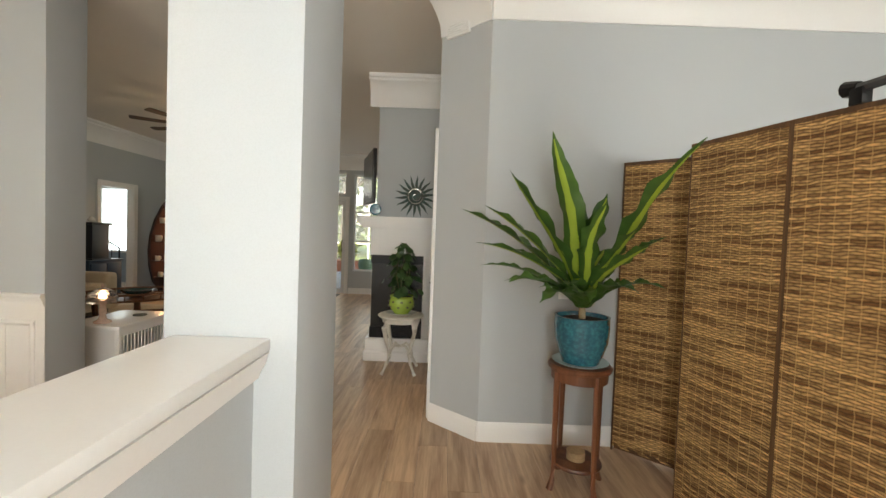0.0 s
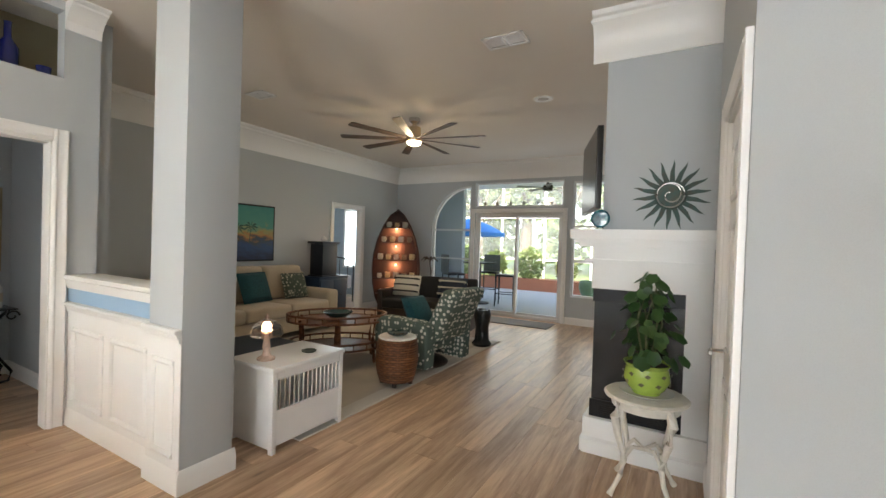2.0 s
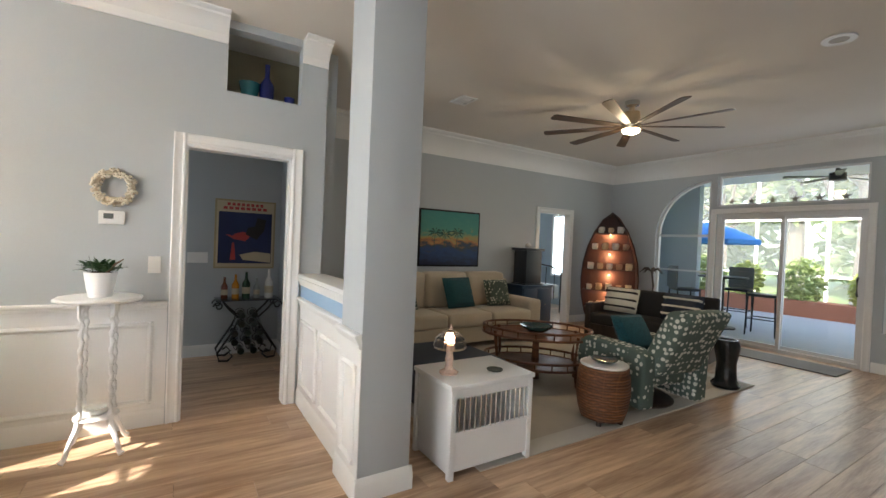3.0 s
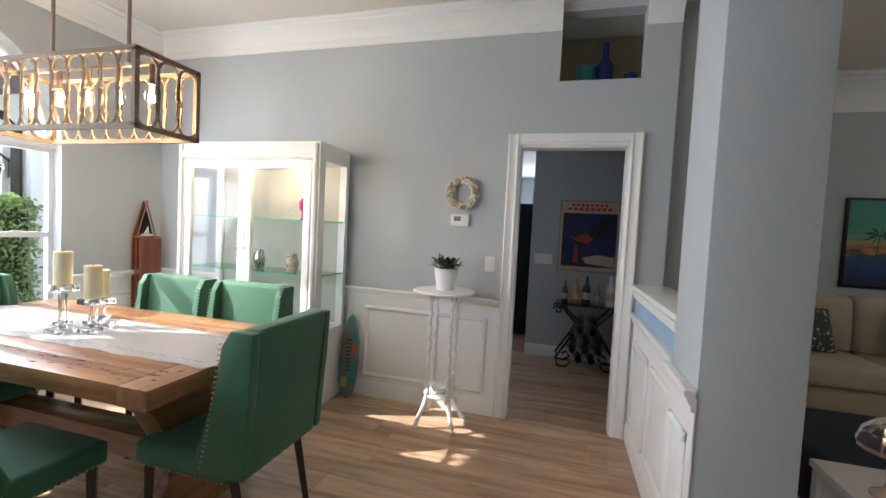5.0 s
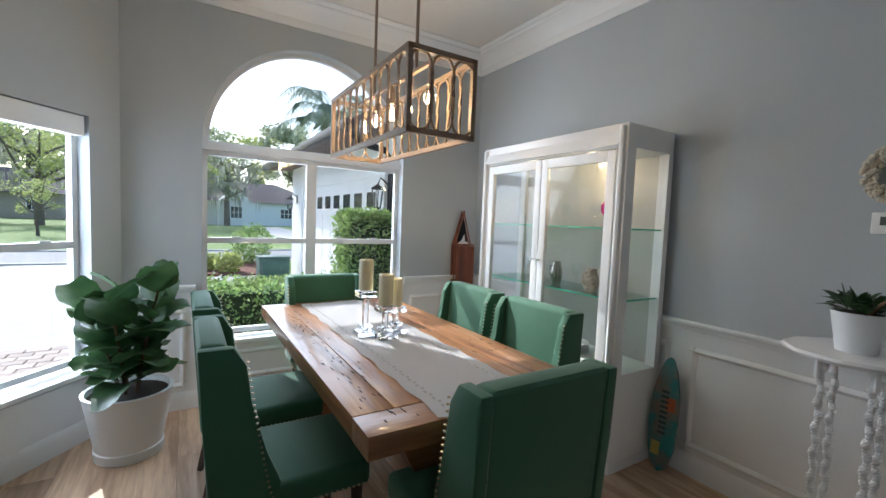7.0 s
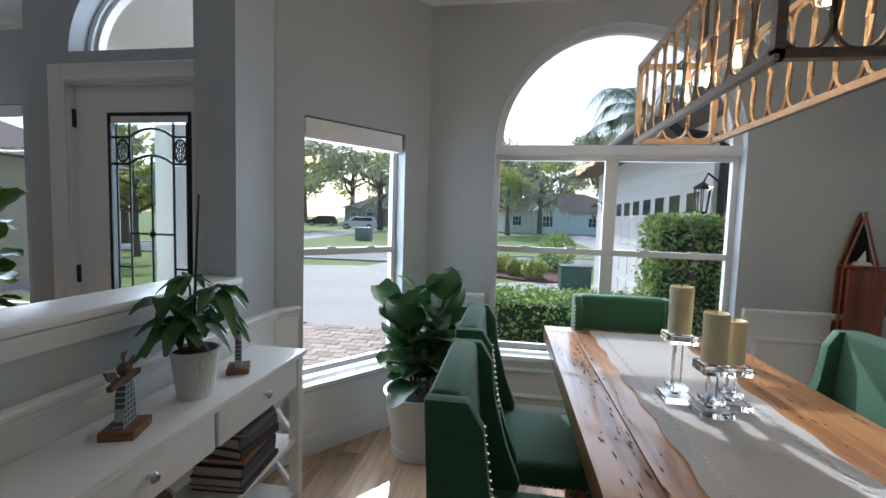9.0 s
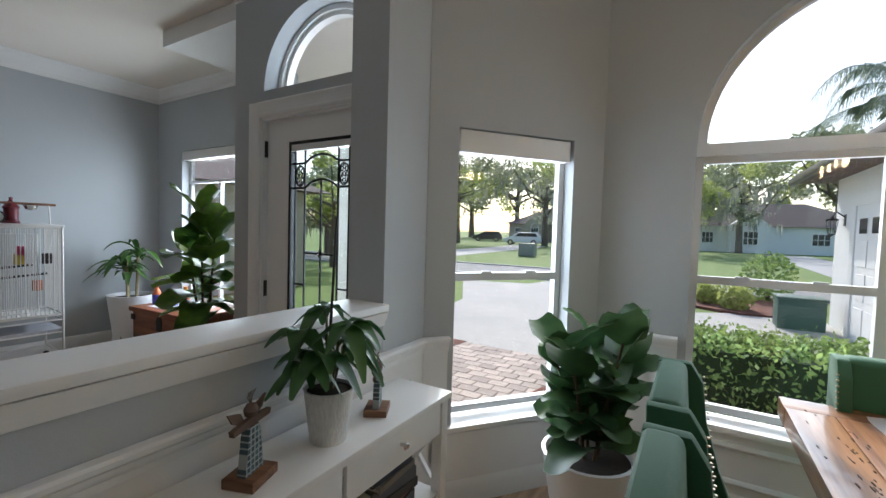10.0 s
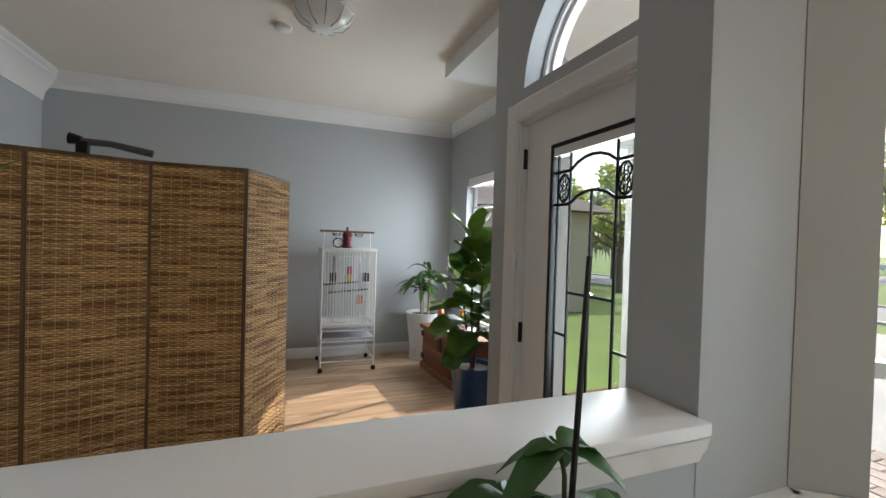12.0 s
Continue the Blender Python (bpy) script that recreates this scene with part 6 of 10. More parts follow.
def pot(plant, r0, r1, h, material, soil=0.9, label="", extra=()):
    prof = [(0, 0), (r0, 0), (r0 * 1.02, 0.01)] + list(extra) + [(r1, h * 0.96), (r1 * 1.03, h), (r1 * 0.94, h), (r1 * 0.9, h * soil), (0, h * soil)]
    p = part("pot", lathe(bm_new(), prof, 28), material, plant, label)
    part("soil", lathe(bm_new(), [(r1 * 0.91, h * soil + 0.003), (r1 * 0.5, h * soil + 0.012), (0, h * soil + 0.008)], 18), M_SOIL, plant)
    return p


rg = random.Random(21)
pl = thing("potted_plant", "dark green succulent in a white metal pot on the stand", "plant", Matrix.Translation((-1.635, 2.70, 0.972)))
pot(pl, 0.062, 0.085, 0.155, mat("white_enamel", (0.76, 0.77, 0.78), 0.35, grain=0.05), 0.93)
for k in range(95):
    a, r = rg.uniform(0, 6.28), rg.uniform(0.0, 0.085)
    leaf_part(pl, M_SUCC, (r * math.cos(a), r * math.sin(a), 0.15 + rg.uniform(0, 0.05)), a + rg.gauss(0, 0.5), rg.uniform(0.2, 1.4), rg.uniform(0.045, 0.085), rg.uniform(0.02, 0.032), 0.25, n=4, blunt=0.5)
part("stem", tube(bm_new(), [(0.03, 0.03, 0.15), (0.09, 0.08, 0.21), (0.10, 0.12, 0.24)], [0.008, 0.006, 0.004], 6), mat("brown_stem", (0.12, 0.06, 0.03), 0.7), pl)

# wall things
wr = thing("wreath", "cream shell wreath hung on the wall", "wreath", Matrix.Translation((WX + 0.03, 2.728, 1.68)))
bm = bm_new()
tube(bm, [(0, 0.10 * math.cos(k * math.pi / 16), 0.10 * math.sin(k * math.pi / 16)) for k in range(33)], 0.018, 8, False)
part("ring", bm, mat("cream_ring", (0.45, 0.38, 0.28), 0.8), wr)
bm = bm_new()
for k in range(150):
    a, b = rg.uniform(0, 6.28), rg.uniform(-1.9, 1.9)
    r = 0.10 + 0.024 * math.sin(b)
    lathe(bm, [(0, -0.012), (0.010, -0.004), (0.012, 0.003), (0, 0.011)], 6, (0.024 * math.cos(b), r * math.cos(a), r * math.sin(a)))
part("shell", bm, mat("cream_shell", (0.70, 0.63, 0.50), 0.5, grain=0.4, scale=50), wr)
tagged(wr.children[1], kind="stuff")
th = thing("thermostat", "white wall thermostat with a grey display", "thermostat", Matrix.Translation((WX, 2.715, 1.475)))
part("body", box(bm_new(), 0.001, 0.028, -0.07, 0.07, -0.045, 0.045, 0.006), M_WHITE, th)
part("display", box(bm_new(), 0.028, 0.030, -0.042, 0.012, -0.008, 0.028), mat("lcd_display", (0.12, 0.13, 0.12), 0.2), th)
for y in (0.028, 0.045):
    part("button", box(bm_new(), 0.028, 0.031, y, y + 0.012, -0.02, 0.02, 0.001), M_TRIM, th)


def switch(m, label="white light switch plate on the wall", wide=0.038):
    s = thing("light_switch", label, "light switch", m)
    part("plate", box(bm_new(), 0.0005, 0.006, -wide, wide, -0.06, 0.06, 0.003), M_WHITE, s)
    part("toggle", box(bm_new(), 0.006, 0.016, -0.005, 0.005, -0.004, 0.012, 0.001), M_WHITE, s)
    return s


switch(Matrix.Translation((WX, 2.963, 1.156)))

# small boat-shaped shelf in the corner
bs = thing("boat_shelf", "small red-brown boat-shaped shelf by the wall", "shelf", Matrix.Translation((-1.72, -0.11, 0)))
M_CHERRY = wood("cherry_wood", (0.27, 0.08, 0.035), (0.12, 0.03, 0.014), 0.35, 1, 2)
prof = [(-0.10, 0.0), (0.10, 0.0), (0.10, 0.5), (0.10, 1.18), (0.065, 1.30), (0.03, 1.42), (0, 1.52), (-0.03, 1.42), (-0.065, 1.30), (-0.10, 1.18), (-0.10, 0.5)]
part("back_board", prism(bm_new(), prof, (0, -0.095, 0), (1, 0, 0), (0, 0, 1), (0, 1, 0), 0.012), M_CHERRY, bs)
bm = bm_new()
for a, b in zip(prof[2:7], prof[3:7]):
    for sx in (-1, 1):
        tube(bm, [(sx * (a[0] - 0.006), -0.05, a[1]), (sx * (b[0] - 0.006), -0.05, b[1])], 0.008, 4)
part("side_rail", bm, M_CHERRY, bs)
part("front_board", box(bm_new(), -0.10, 0.10, -0.01, 0.008, 0.02, 1.18, 0.003), M_CHERRY, bs)
part("shelf_board", box(bm_new(), -0.095, 0.095, -0.085, 0.0, 1.185, 1.20), M_CHERRY, bs)
part("dark_lining", prism(bm_new(), [(-0.07, 1.22), (0.07, 1.22), (0.035, 1.40), (0, 1.48), (-0.035, 1.40)], (0, -0.082, 0), (1, 0, 0), (0, 0, 1), (0, 1, 0), 0.003), M_BLACK, bs)
bm = bm_new()
prism(bm, [(-0.05, 0), (0.05, 0), (0.035, 0.02), (-0.035, 0.02)], (0, -0.06, 1.201), (1, 0, 0), (0, 0, 1), (0, 1, 0), 0.03)
prism(bm, [(-0.02, 0.022), (0.03, 0.022), (-0.01, 0.09)], (0, -0.045, 1.201), (1, 0, 0), (0, 0, 1), (0, 1, 0), 0.003)
t_ = thing("model_boat", "tiny model sailboat on the shelf", "ornament")
part("hull_and_sail", bm, M_WHITE, t_)
t_.location = (-1.72, -0.11, 0)

# painted surfboard leaning on the wall
sb = thing("surfboard_decor", "painted wooden surfboard sign leaning on the wall", "sign", pose(-1.79, 1.875, 0, 0, -6, 4))
M_SURF = mat("surf_teal", (0.03, 0.20, 0.20), 0.4, grain=0.5, scale=10, dark=(0.45, 0.12, 0.05), blotch=0.6, blotch_scale=9)
prof = [(0.0, 0.0), (0.045, 0.03), (0.072, 0.14), (0.08, 0.30), (0.075, 0.45), (0.05, 0.58), (0.02, 0.655), (0, 0.67)]
prof = prof + [(-a, b) for a, b in reversed(prof[1:-1])]
part("board", prism(bm_new(), prof, (0, 0, 0), (0, 1, 0), (0, 0, 1), (1, 0, 0), 0.02), M_SURF, sb)
bm = bm_new()
for k in range(9):
    box(bm, 0.0205, 0.0225, -0.022, 0.022, 0.22 + k * 0.03, 0.235 + k * 0.03)
part("lettering", bm, mat("dark_letter", (0.02, 0.05, 0.05), 0.5), sb, "column of worn dark letters", smooth=0)
part("yellow_patch", box(bm_new(), 0.0205, 0.022, -0.05, 0.0, 0.09, 0.17), mat("yellow_paint", (0.50, 0.42, 0.12), 0.5, grain=0.3), sb)
part("orange_patch", box(bm_new(), 0.0205, 0.022, 0.005, 0.06, 0.36, 0.44), mat("orange_paint", (0.45, 0.12, 0.05), 0.5, grain=0.3), sb)

# fiddle-leaf fig in the corner
fg = thing("potted_plant", "large fiddle-leaf fig in a white pot", "plant", Matrix.Translation((0.86, 0.27, 0)))
pot(fg, 0.165, 0.215, 0.38, mat("white_planter", (0.74, 0.75, 0.76), 0.45, grain=0.06, scale=90), 0.92, "", [(0.17, 0.055), (0.163, 0.06)])
for k in range(5):
    a = k * 1.26
    top = (0.19 * math.cos(a), 0.19 * math.sin(a), 0.84 + 0.08 * (k % 3))
    part("stem", tube(bm_new(), [(0.04 * math.cos(a), 0.04 * math.sin(a), 0.34), (0.08 * math.cos(a), 0.08 * math.sin(a), 0.55), top], [0.011, 0.009, 0.006], 7), mat("brown_stem", (0.12, 0.06, 0.03), 0.7), fg)
    for q in range(12):
        s = q / 11
        b = Vector((0.05 * math.cos(a), 0.05 * math.sin(a), 0.42)).lerp(Vector(top), s)
        out = a + q * 2.4 + rg.gauss(0, 0.3)
        ln = rg.uniform(0.23, 0.32)
        if math.cos(out) > 0.5 or math.sin(out) < -0.6:
            ln *= 0.75
        leaf_part(fg, M_FIDDLE, b, out, rg.uniform(0.2, 0.9) + 0.4 * s, ln, ln * 0.72, 0.2 + rg.uniform(0, 0.25), 0.3, n=9, blunt=0.9, twist=rg.uniform(-0.6, 0.6))

# console table with drawers along the half wall
ct = thing("console_table", "white console table with drawers and crossed ends", "console table")
KX0, KX1, KY0, KY1, KZ = 1.305, 1.565, 0.875, 2.06, 0.77
part("top", box(bm_new(), KX0 - 0.012, KX1, KY0 - 0.012, KY1 + 0.012, KZ - 0.024, KZ, 0.004), M_WHITE, ct)
for x0 in (KX0, KX1 - 0.045):
    for y0 in (KY0, KY1 - 0.045):
        part("leg", box(bm_new(), x0, x0 + 0.045, y0, y0 + 0.045, 0, KZ - 0.024, 0.003), M_WHITE, ct)
part("apron", box(bm_new(), KX0 + 0.02, KX1 - 0.005, KY0 + 0.046, KY1 - 0.046, KZ - 0.165, KZ - 0.025), M_WHITE, ct)
for a, b in ((KY0 + 0.05, (KY0 + KY1) / 2 - 0.006), ((KY0 + KY1) / 2 + 0.006, KY1 - 0.05)):
    dw = part("drawer_front", box(bm_new(), KX0 + 0.003, KX0 + 0.0195, a + 0.004, b - 0.004, KZ - 0.158, KZ - 0.032, 0.003), M_WHITE, ct)
    bm = bm_new()
    for f in (0.5,):
        y = a + (b - a) * f
        tube(bm, [(KX0 + 0.003, y, KZ - 0.085), (KX0 - 0.014, y, KZ - 0.085), (KX0 - 0.02, y, KZ - 0.085), (KX0 - 0.028, y, KZ - 0.085)], [0.006, 0.006, 0.015, 0.010], 12)
    part("knob", bm, M_CHROME, dw, "round nickel knob")
for z in (0.36, 0.10):
    part("shelf", box(bm_new(), KX0 + 0.01, KX1 - 0.01, KY0 + 0.02, KY1 - 0.02, z - 0.02, z, 0.003), M_WHITE, ct)
for y in (KY0 + 0.012, KY1 - 0.034):
    bm = bm_new()
    for z0, z1 in ((0.365, 0.60), (0.105, 0.335)):
        for flip in (0, 1):
            a, b = (z0, z1) if not flip else (z1, z0)
            prism(bm, [(0, -0.014), (0, 0.014), (1, 0.014), (1, -0.014)], (KX0 + 0.04, y + 0.002 * flip, a), (KX1 - KX0 - 0.08, 0, b - a), (0, 0, 1), (0, 1, 0), 0.018)
    part("crossed_end", bm, M_WHITE, ct)
BOOKS = [(0.02, 0.02, 0.025), (0.10, 0.11, 0.13), (0.02, 0.03, 0.05), (0.30, 0.10, 0.03), (0.03, 0.03, 0.03), (0.08, 0.09, 0.10), (0.16, 0.14, 0.11), (0.03, 0.04, 0.06)]
z = 0.361
for k, col in enumerate(BOOKS):
    h = 0.022 + 0.010 * (k % 3)
    bk = thing("book", "book lying in a stack on the console shelf", "book", pose(1.42 + 0.006 * (k % 2), 1.20 + 0.01 * math.sin(k), z, 0, 0, rg.uniform(-5, 5)), "books on the console shelf")
    bm = bm_new()
    box(bm, -0.10, 0.10, -0.14 + 0.005 * k, 0.14 - 0.005 * k, 0, 0.003)
    box(bm, -0.10, 0.10, -0.14 + 0.005 * k, 0.14 - 0.005 * k, h - 0.003, h)
    box(bm, -0.103, -0.10, -0.14 + 0.005 * k, 0.14 - 0.005 * k, 0, h)
    part("cover", bm, mat("book_cover_%s" % "abcdefgh"[k], col, 0.45, grain=0.15), bk)
    part("page_block", box(bm_new(), -0.097, 0.095, -0.135 + 0.005 * k, 0.135 - 0.005 * k, 0.003, h - 0.003), mat("book_pages", (0.62, 0.58, 0.48), 0.9, grain=0.3, scale=200, stretch=(1, 1, 8)), bk)
    z += h + 0.0005
bkt = thing("basket", "cream woven basket under the console", "basket", Matrix.Translation((1.43, 1.68, 0.361)))
part("weave", lathe(bm_new(), [(0, 0), (0.09, 0), (0.11, 0.10), (0.115, 0.17), (0.105, 0.17), (0.085, 0.02), (0, 0.012)], 20), mat("cream_basket", (0.55, 0.48, 0.36), 0.8, grain=0.6, scale=70, bump=0.8), bkt)

M_FIGWOOD = mat("painted_driftwood", (0.12, 0.075, 0.055), 0.7, grain=0.6, scale=30, bump=0.3)
M_CHECK, n_, l_, b_2 = nodes_of("blue_check_paint")
tc_, ck_ = n_.new("ShaderNodeTexCoord"), n_.new("ShaderNodeTexBrick")
mp_ = n_.new("ShaderNodeMapping")
mp_.inputs["Rotation"].default_value = (radians(90), 0, 0)
l_.new(tc_.outputs["Object"], mp_.inputs[0])
l_.new(mp_.outputs[0], ck_.inputs["Vector"])
ck_.offset = 0.0
for key, v in (("Scale", 1.0), ("Brick Width", 0.016), ("Row Height", 0.016), ("Mortar Size", 0.0022), ("Mortar Smooth", 0.1)):
    ck_.inputs[key].default_value = v
ck_.inputs["Color1"].default_value, ck_.inputs["Color2"].default_value, ck_.inputs["Mortar"].default_value = (0.03, 0.05, 0.06, 1), (0.07, 0.12, 0.14, 1), (0.34, 0.38, 0.38, 1)
l_.new(ck_.outputs["Color"], b_2.inputs["Base Color"])
b_2.inputs["Roughness"].default_value = 0.75
M_BLOCK = wood("walnut_block", (0.26, 0.13, 0.07), (0.11, 0.05, 0.025), 0.5, 2, 1)


def figurine(at, s, turn):
    f = thing("figurine", "rustic wooden winged figurine on a block", "figurine", pose(*at, 0, 0, turn))
    bm = bm_new()
    box(bm, -0.055 * s, 0.055 * s, -0.045 * s, 0.045 * s, 0, 0.026 * s, 0.002)
    prism(bm, [(-0.038, 0.026), (0.038, 0.026), (0.024, 0.13), (0.018, 0.15), (-0.018, 0.15), (-0.024, 0.13)], (0, -0.012 * s, 0), (s, 0, 0), (0, 0, s), (0, 1, 0), 0.024 * s)
    prism(bm, [(-0.075, 0.150), (0.075, 0.150), (0.078, 0.165), (0, 0.172), (-0.078, 0.165)], (0, -0.007 * s, 0), (s, 0, 0), (0, 0, s), (0, 1, 0), 0.014 * s)
    for sx in (-1, 1):
        prism(bm, [(0, 0.14), (sx * 0.06, 0.175), (sx * 0.078, 0.205), (sx * 0.03, 0.19)], (0, 0.008 * s, 0), (s, 0, 0), (0, 0, s), (0, 1, 0), 0.006 * s)
    lathe(bm, [(0, 0.168 * s), (0.016 * s, 0.175 * s), (0.02 * s, 0.19 * s), (0.012 * s, 0.205 * s), (0, 0.21 * s)], 10)
    for k in range(4):
        a = -0.5 + k * 0.33
        tube(bm, [(0, 0, 0.205 * s), (0.02 * s * math.sin(a), 0.004, 0.222 * s), (0.03 * s * math.sin(a) + 0.005, 0, 0.24 * s)], 0.0012, 4)
    ob = tagged(part("figurine_carving", bm, M_FIGWOOD, f), "dark carved wood with a blue checked tunic")
    ob.data.materials.append(M_CHECK)
    ob.data.materials.append(M_BLOCK)
    for face in ob.data.polygons:
        z = face.center.z / s
        face.material_index = 2 if z < 0.0265 else 1 if z < 0.149 else 0
    return ob, f


for at, s, turn in (((1.425, 1.69, KZ), 0.98, -70), ((1.42, 1.19, KZ), 0.90, -60)):
    ob, f = figurine(at, s, turn)
mt = thing("potted_plant", "palmate-leaved plant in a white textured pot", "plant", Matrix.Translation((1.42, 1.425, KZ)))
pot(mt, 0.056, 0.076, 0.165, mat("white_ribbed_pot", (0.72, 0.72, 0.70), 0.5, grain=0.35, scale=40, bump=0.9, stretch=(3, 3, 1)), 0.92)
part("support_stick", tube(bm_new(), [(0.01, 0, 0.15), (-0.02, 0.0, 0.69)], [0.005, 0.004], 6), mat("black_stick", (0.02, 0.02, 0.018), 0.5), mt, "thin black support stick")
for k in range(9):
    a = k * 2.4 + rg.gauss(0, 0.2)
    zt = 0.225 + 0.030 * (k % 6)
    r = rg.uniform(0.04, 0.09)
    hub = Vector((r * math.cos(a), r * math.sin(a), zt + 0.03))
    part("stem", tube(bm_new(), [(0.01 * math.cos(a), 0.01 * math.sin(a), 0.15), (r * 0.5 * math.cos(a), r * 0.5 * math.sin(a), zt), hub], [0.005, 0.004, 0.003], 5), M_STALK, mt)
    for q in range(6):
        o = a + (q - 2.5) * 0.85
        if math.cos(o) > 0.75 and r * math.cos(a) > 0.03:
            continue
        leaf_part(mt, M_MONEY, hub, o, rg.uniform(-0.2, 0.6), rg.uniform(0.09, 0.135), rg.uniform(0.046, 0.060), 0.4 + rg.uniform(0, 0.6), 0.3, n=9, blunt=0.2, twist=rg.uniform(-0.4, 0.4))

# ---- foyer and front room things ----


def weave(name, light, dark, rough=0.75, rows=78.0, cols=17.0):
    """Woven reed: thin uneven horizontal reeds in two depths, crossed by stakes, in uneven bands of colour."""
    if name in MATS:
        return MATS[name]
    m, n, l, b = nodes_of(name)
    tc = n.new("ShaderNodeTexCoord")
    sep = n.new("ShaderNodeSeparateXYZ")
    l.new(tc.outputs["Object"], sep.inputs[0])
    wob = n.new("ShaderNodeTexNoise")
    wob.inputs["Scale"].default_value = 9
    l.new(tc.outputs["Object"], wob.inputs["Vector"])

    def node(op, a, b_=None, c=None):
        q = n.new("ShaderNodeMath")
        q.operation = op
        for k, v in enumerate((a, b_, c)):
            if v is None:
                continue
            if hasattr(v, "links"):
                l.new(v, q.inputs[k])
            else:
                q.inputs[k].default_value = v
        return q.outputs[0]
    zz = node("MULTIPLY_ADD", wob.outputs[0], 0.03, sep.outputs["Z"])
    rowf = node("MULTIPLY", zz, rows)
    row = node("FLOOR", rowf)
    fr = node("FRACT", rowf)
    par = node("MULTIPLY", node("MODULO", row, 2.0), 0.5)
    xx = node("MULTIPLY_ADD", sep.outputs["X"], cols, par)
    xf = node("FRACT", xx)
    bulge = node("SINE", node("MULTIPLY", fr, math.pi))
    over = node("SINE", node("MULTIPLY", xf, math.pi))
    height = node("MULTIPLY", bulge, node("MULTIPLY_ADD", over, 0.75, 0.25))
    cv = n.new("ShaderNodeCombineXYZ")
    l.new(row, cv.inputs[2])
    l.new(node("FLOOR", node("MULTIPLY", sep.outputs["X"], 7.0)), cv.inputs[0])
    wn_ = n.new("ShaderNodeTexWhiteNoise")
    l.new(cv.outputs[0], wn_.inputs["Vector"])
    band = n.new("ShaderNodeTexNoise")
    mp = n.new("ShaderNodeMapping")
    mp.inputs["Scale"].default_value = (0.5, 0.5, 10.0)
    l.new(tc.outputs["Object"], mp.inputs[0])
    l.new(mp.outputs[0], band.inputs["Vector"])
    tone = node("MULTIPLY_ADD", wn_.outputs[0], 0.75, node("MULTIPLY_ADD", band.outputs[0], 3.6, -1.68))
    ramp = n.new("ShaderNodeValToRGB")
    ramp.color_ramp.elements[0].color, ramp.color_ramp.elements[1].color = (*light, 1), (*dark, 1)
    l.new(tone, ramp.inputs[0])
    # crevice shade between reeds is put into the colour, following the height
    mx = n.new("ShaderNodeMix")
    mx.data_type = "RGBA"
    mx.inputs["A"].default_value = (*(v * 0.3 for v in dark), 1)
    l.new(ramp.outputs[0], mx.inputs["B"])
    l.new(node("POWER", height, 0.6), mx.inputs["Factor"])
    strand = n.new("ShaderNodeMix")
    strand.data_type = "RGBA"
    strand.inputs["B"].default_value = (*light, 1)
    edge = node("SINE", node("MULTIPLY", node("FRACT", node("MULTIPLY", sep.outputs["X"], cols)), math.pi))
    l.new(node("MULTIPLY", node("LESS_THAN", edge, 0.16), 0.35), strand.inputs["Factor"])
    l.new(mx.outputs["Result"], strand.inputs["A"])
    l.new(strand.outputs["Result"], b.inputs["Base Color"])
    b.inputs["Roughness"].default_value = rough
    bp = n.new("ShaderNodeBump")
    bp.inputs["Strength"].default_value, bp.inputs["Distance"].default_value = 0.9, 0.006
    l.new(height, bp.inputs["Height"])
    l.new(bp.outputs[0], b.inputs["Normal"])
    MATS[name] = m
    return m


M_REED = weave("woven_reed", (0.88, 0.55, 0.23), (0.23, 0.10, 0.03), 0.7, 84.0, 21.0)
M_REEDFRAME = wood("screen_frame_wood", (0.17, 0.085, 0.035), (0.08, 0.035, 0.015), 0.5, 1, 2)
FOLDS = [(4.13, 1.74), (3.68, 1.98), (3.71, 2.46), (3.56, 2.93), (3.44, 3.40), (3.66, 3.68), (3.34, 3.97)]
sn = thing("folding_screen", "tall folding screen of woven brown reed", "screen")
SH = 1.87
for (xa, ya), (xb, yb) in zip(FOLDS, FOLDS[1:]):
    a, b = Vector((xa, ya, 0)), Vector((xb, yb, 0))
    ln = (b - a).length + 0.004
    m = Matrix.Translation(a) @ Matrix.Rotation(math.atan2(yb - ya, xb - xa), 4, "Z")
    bm = bm_new()
    nx, nz = 14, 60
    rgs = random.Random(int(xa * 100 + ya * 10))
    for side in (-1, 1):
        grid = [[bm.verts.new((0.012 + (ln - 0.024) * i / nx, side * (0.009 + 0.003 * math.sin(i * 1.57) * (1 if j % 2 else -1) + rgs.uniform(0, 0.0015)), 0.03 + (SH - 0.05) * j / nz)) for i in range(nx + 1)] for j in range(nz + 1)]
        for j in range(nz):
            for i in range(nx):
                bm.faces.new((grid[j][i], grid[j][i + 1], grid[j + 1][i + 1], grid[j + 1][i]))
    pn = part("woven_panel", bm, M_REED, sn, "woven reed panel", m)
    bm = bm_new()
    box(bm, 0.002, 0.013, -0.009, 0.009, 0.0, SH, 0.003)
    box(bm, ln - 0.011, ln, -0.009, 0.009, 0.0, SH, 0.003)
    box(bm, 0.013, ln - 0.011, -0.010, 0.010, SH - 0.022, SH, 0.003)
    box(bm, 0.024, ln - 0.022, -0.010, 0.010, 0.02, 0.05, 0.003)
    part("panel_frame", bm, M_REEDFRAME, sn, "dark wood panel frame", m)
al = thing("clamp_arm", "black jointed clamp arm on the screen's top edge", "clamp", Matrix.Translation((3.625, 2.74, SH)))
bm = bm_new()
box(bm, -0.02, 0.02, -0.03, 0.02, 0.0, 0.06, 0.006)
part("clamp", bm, M_BLACK, al)
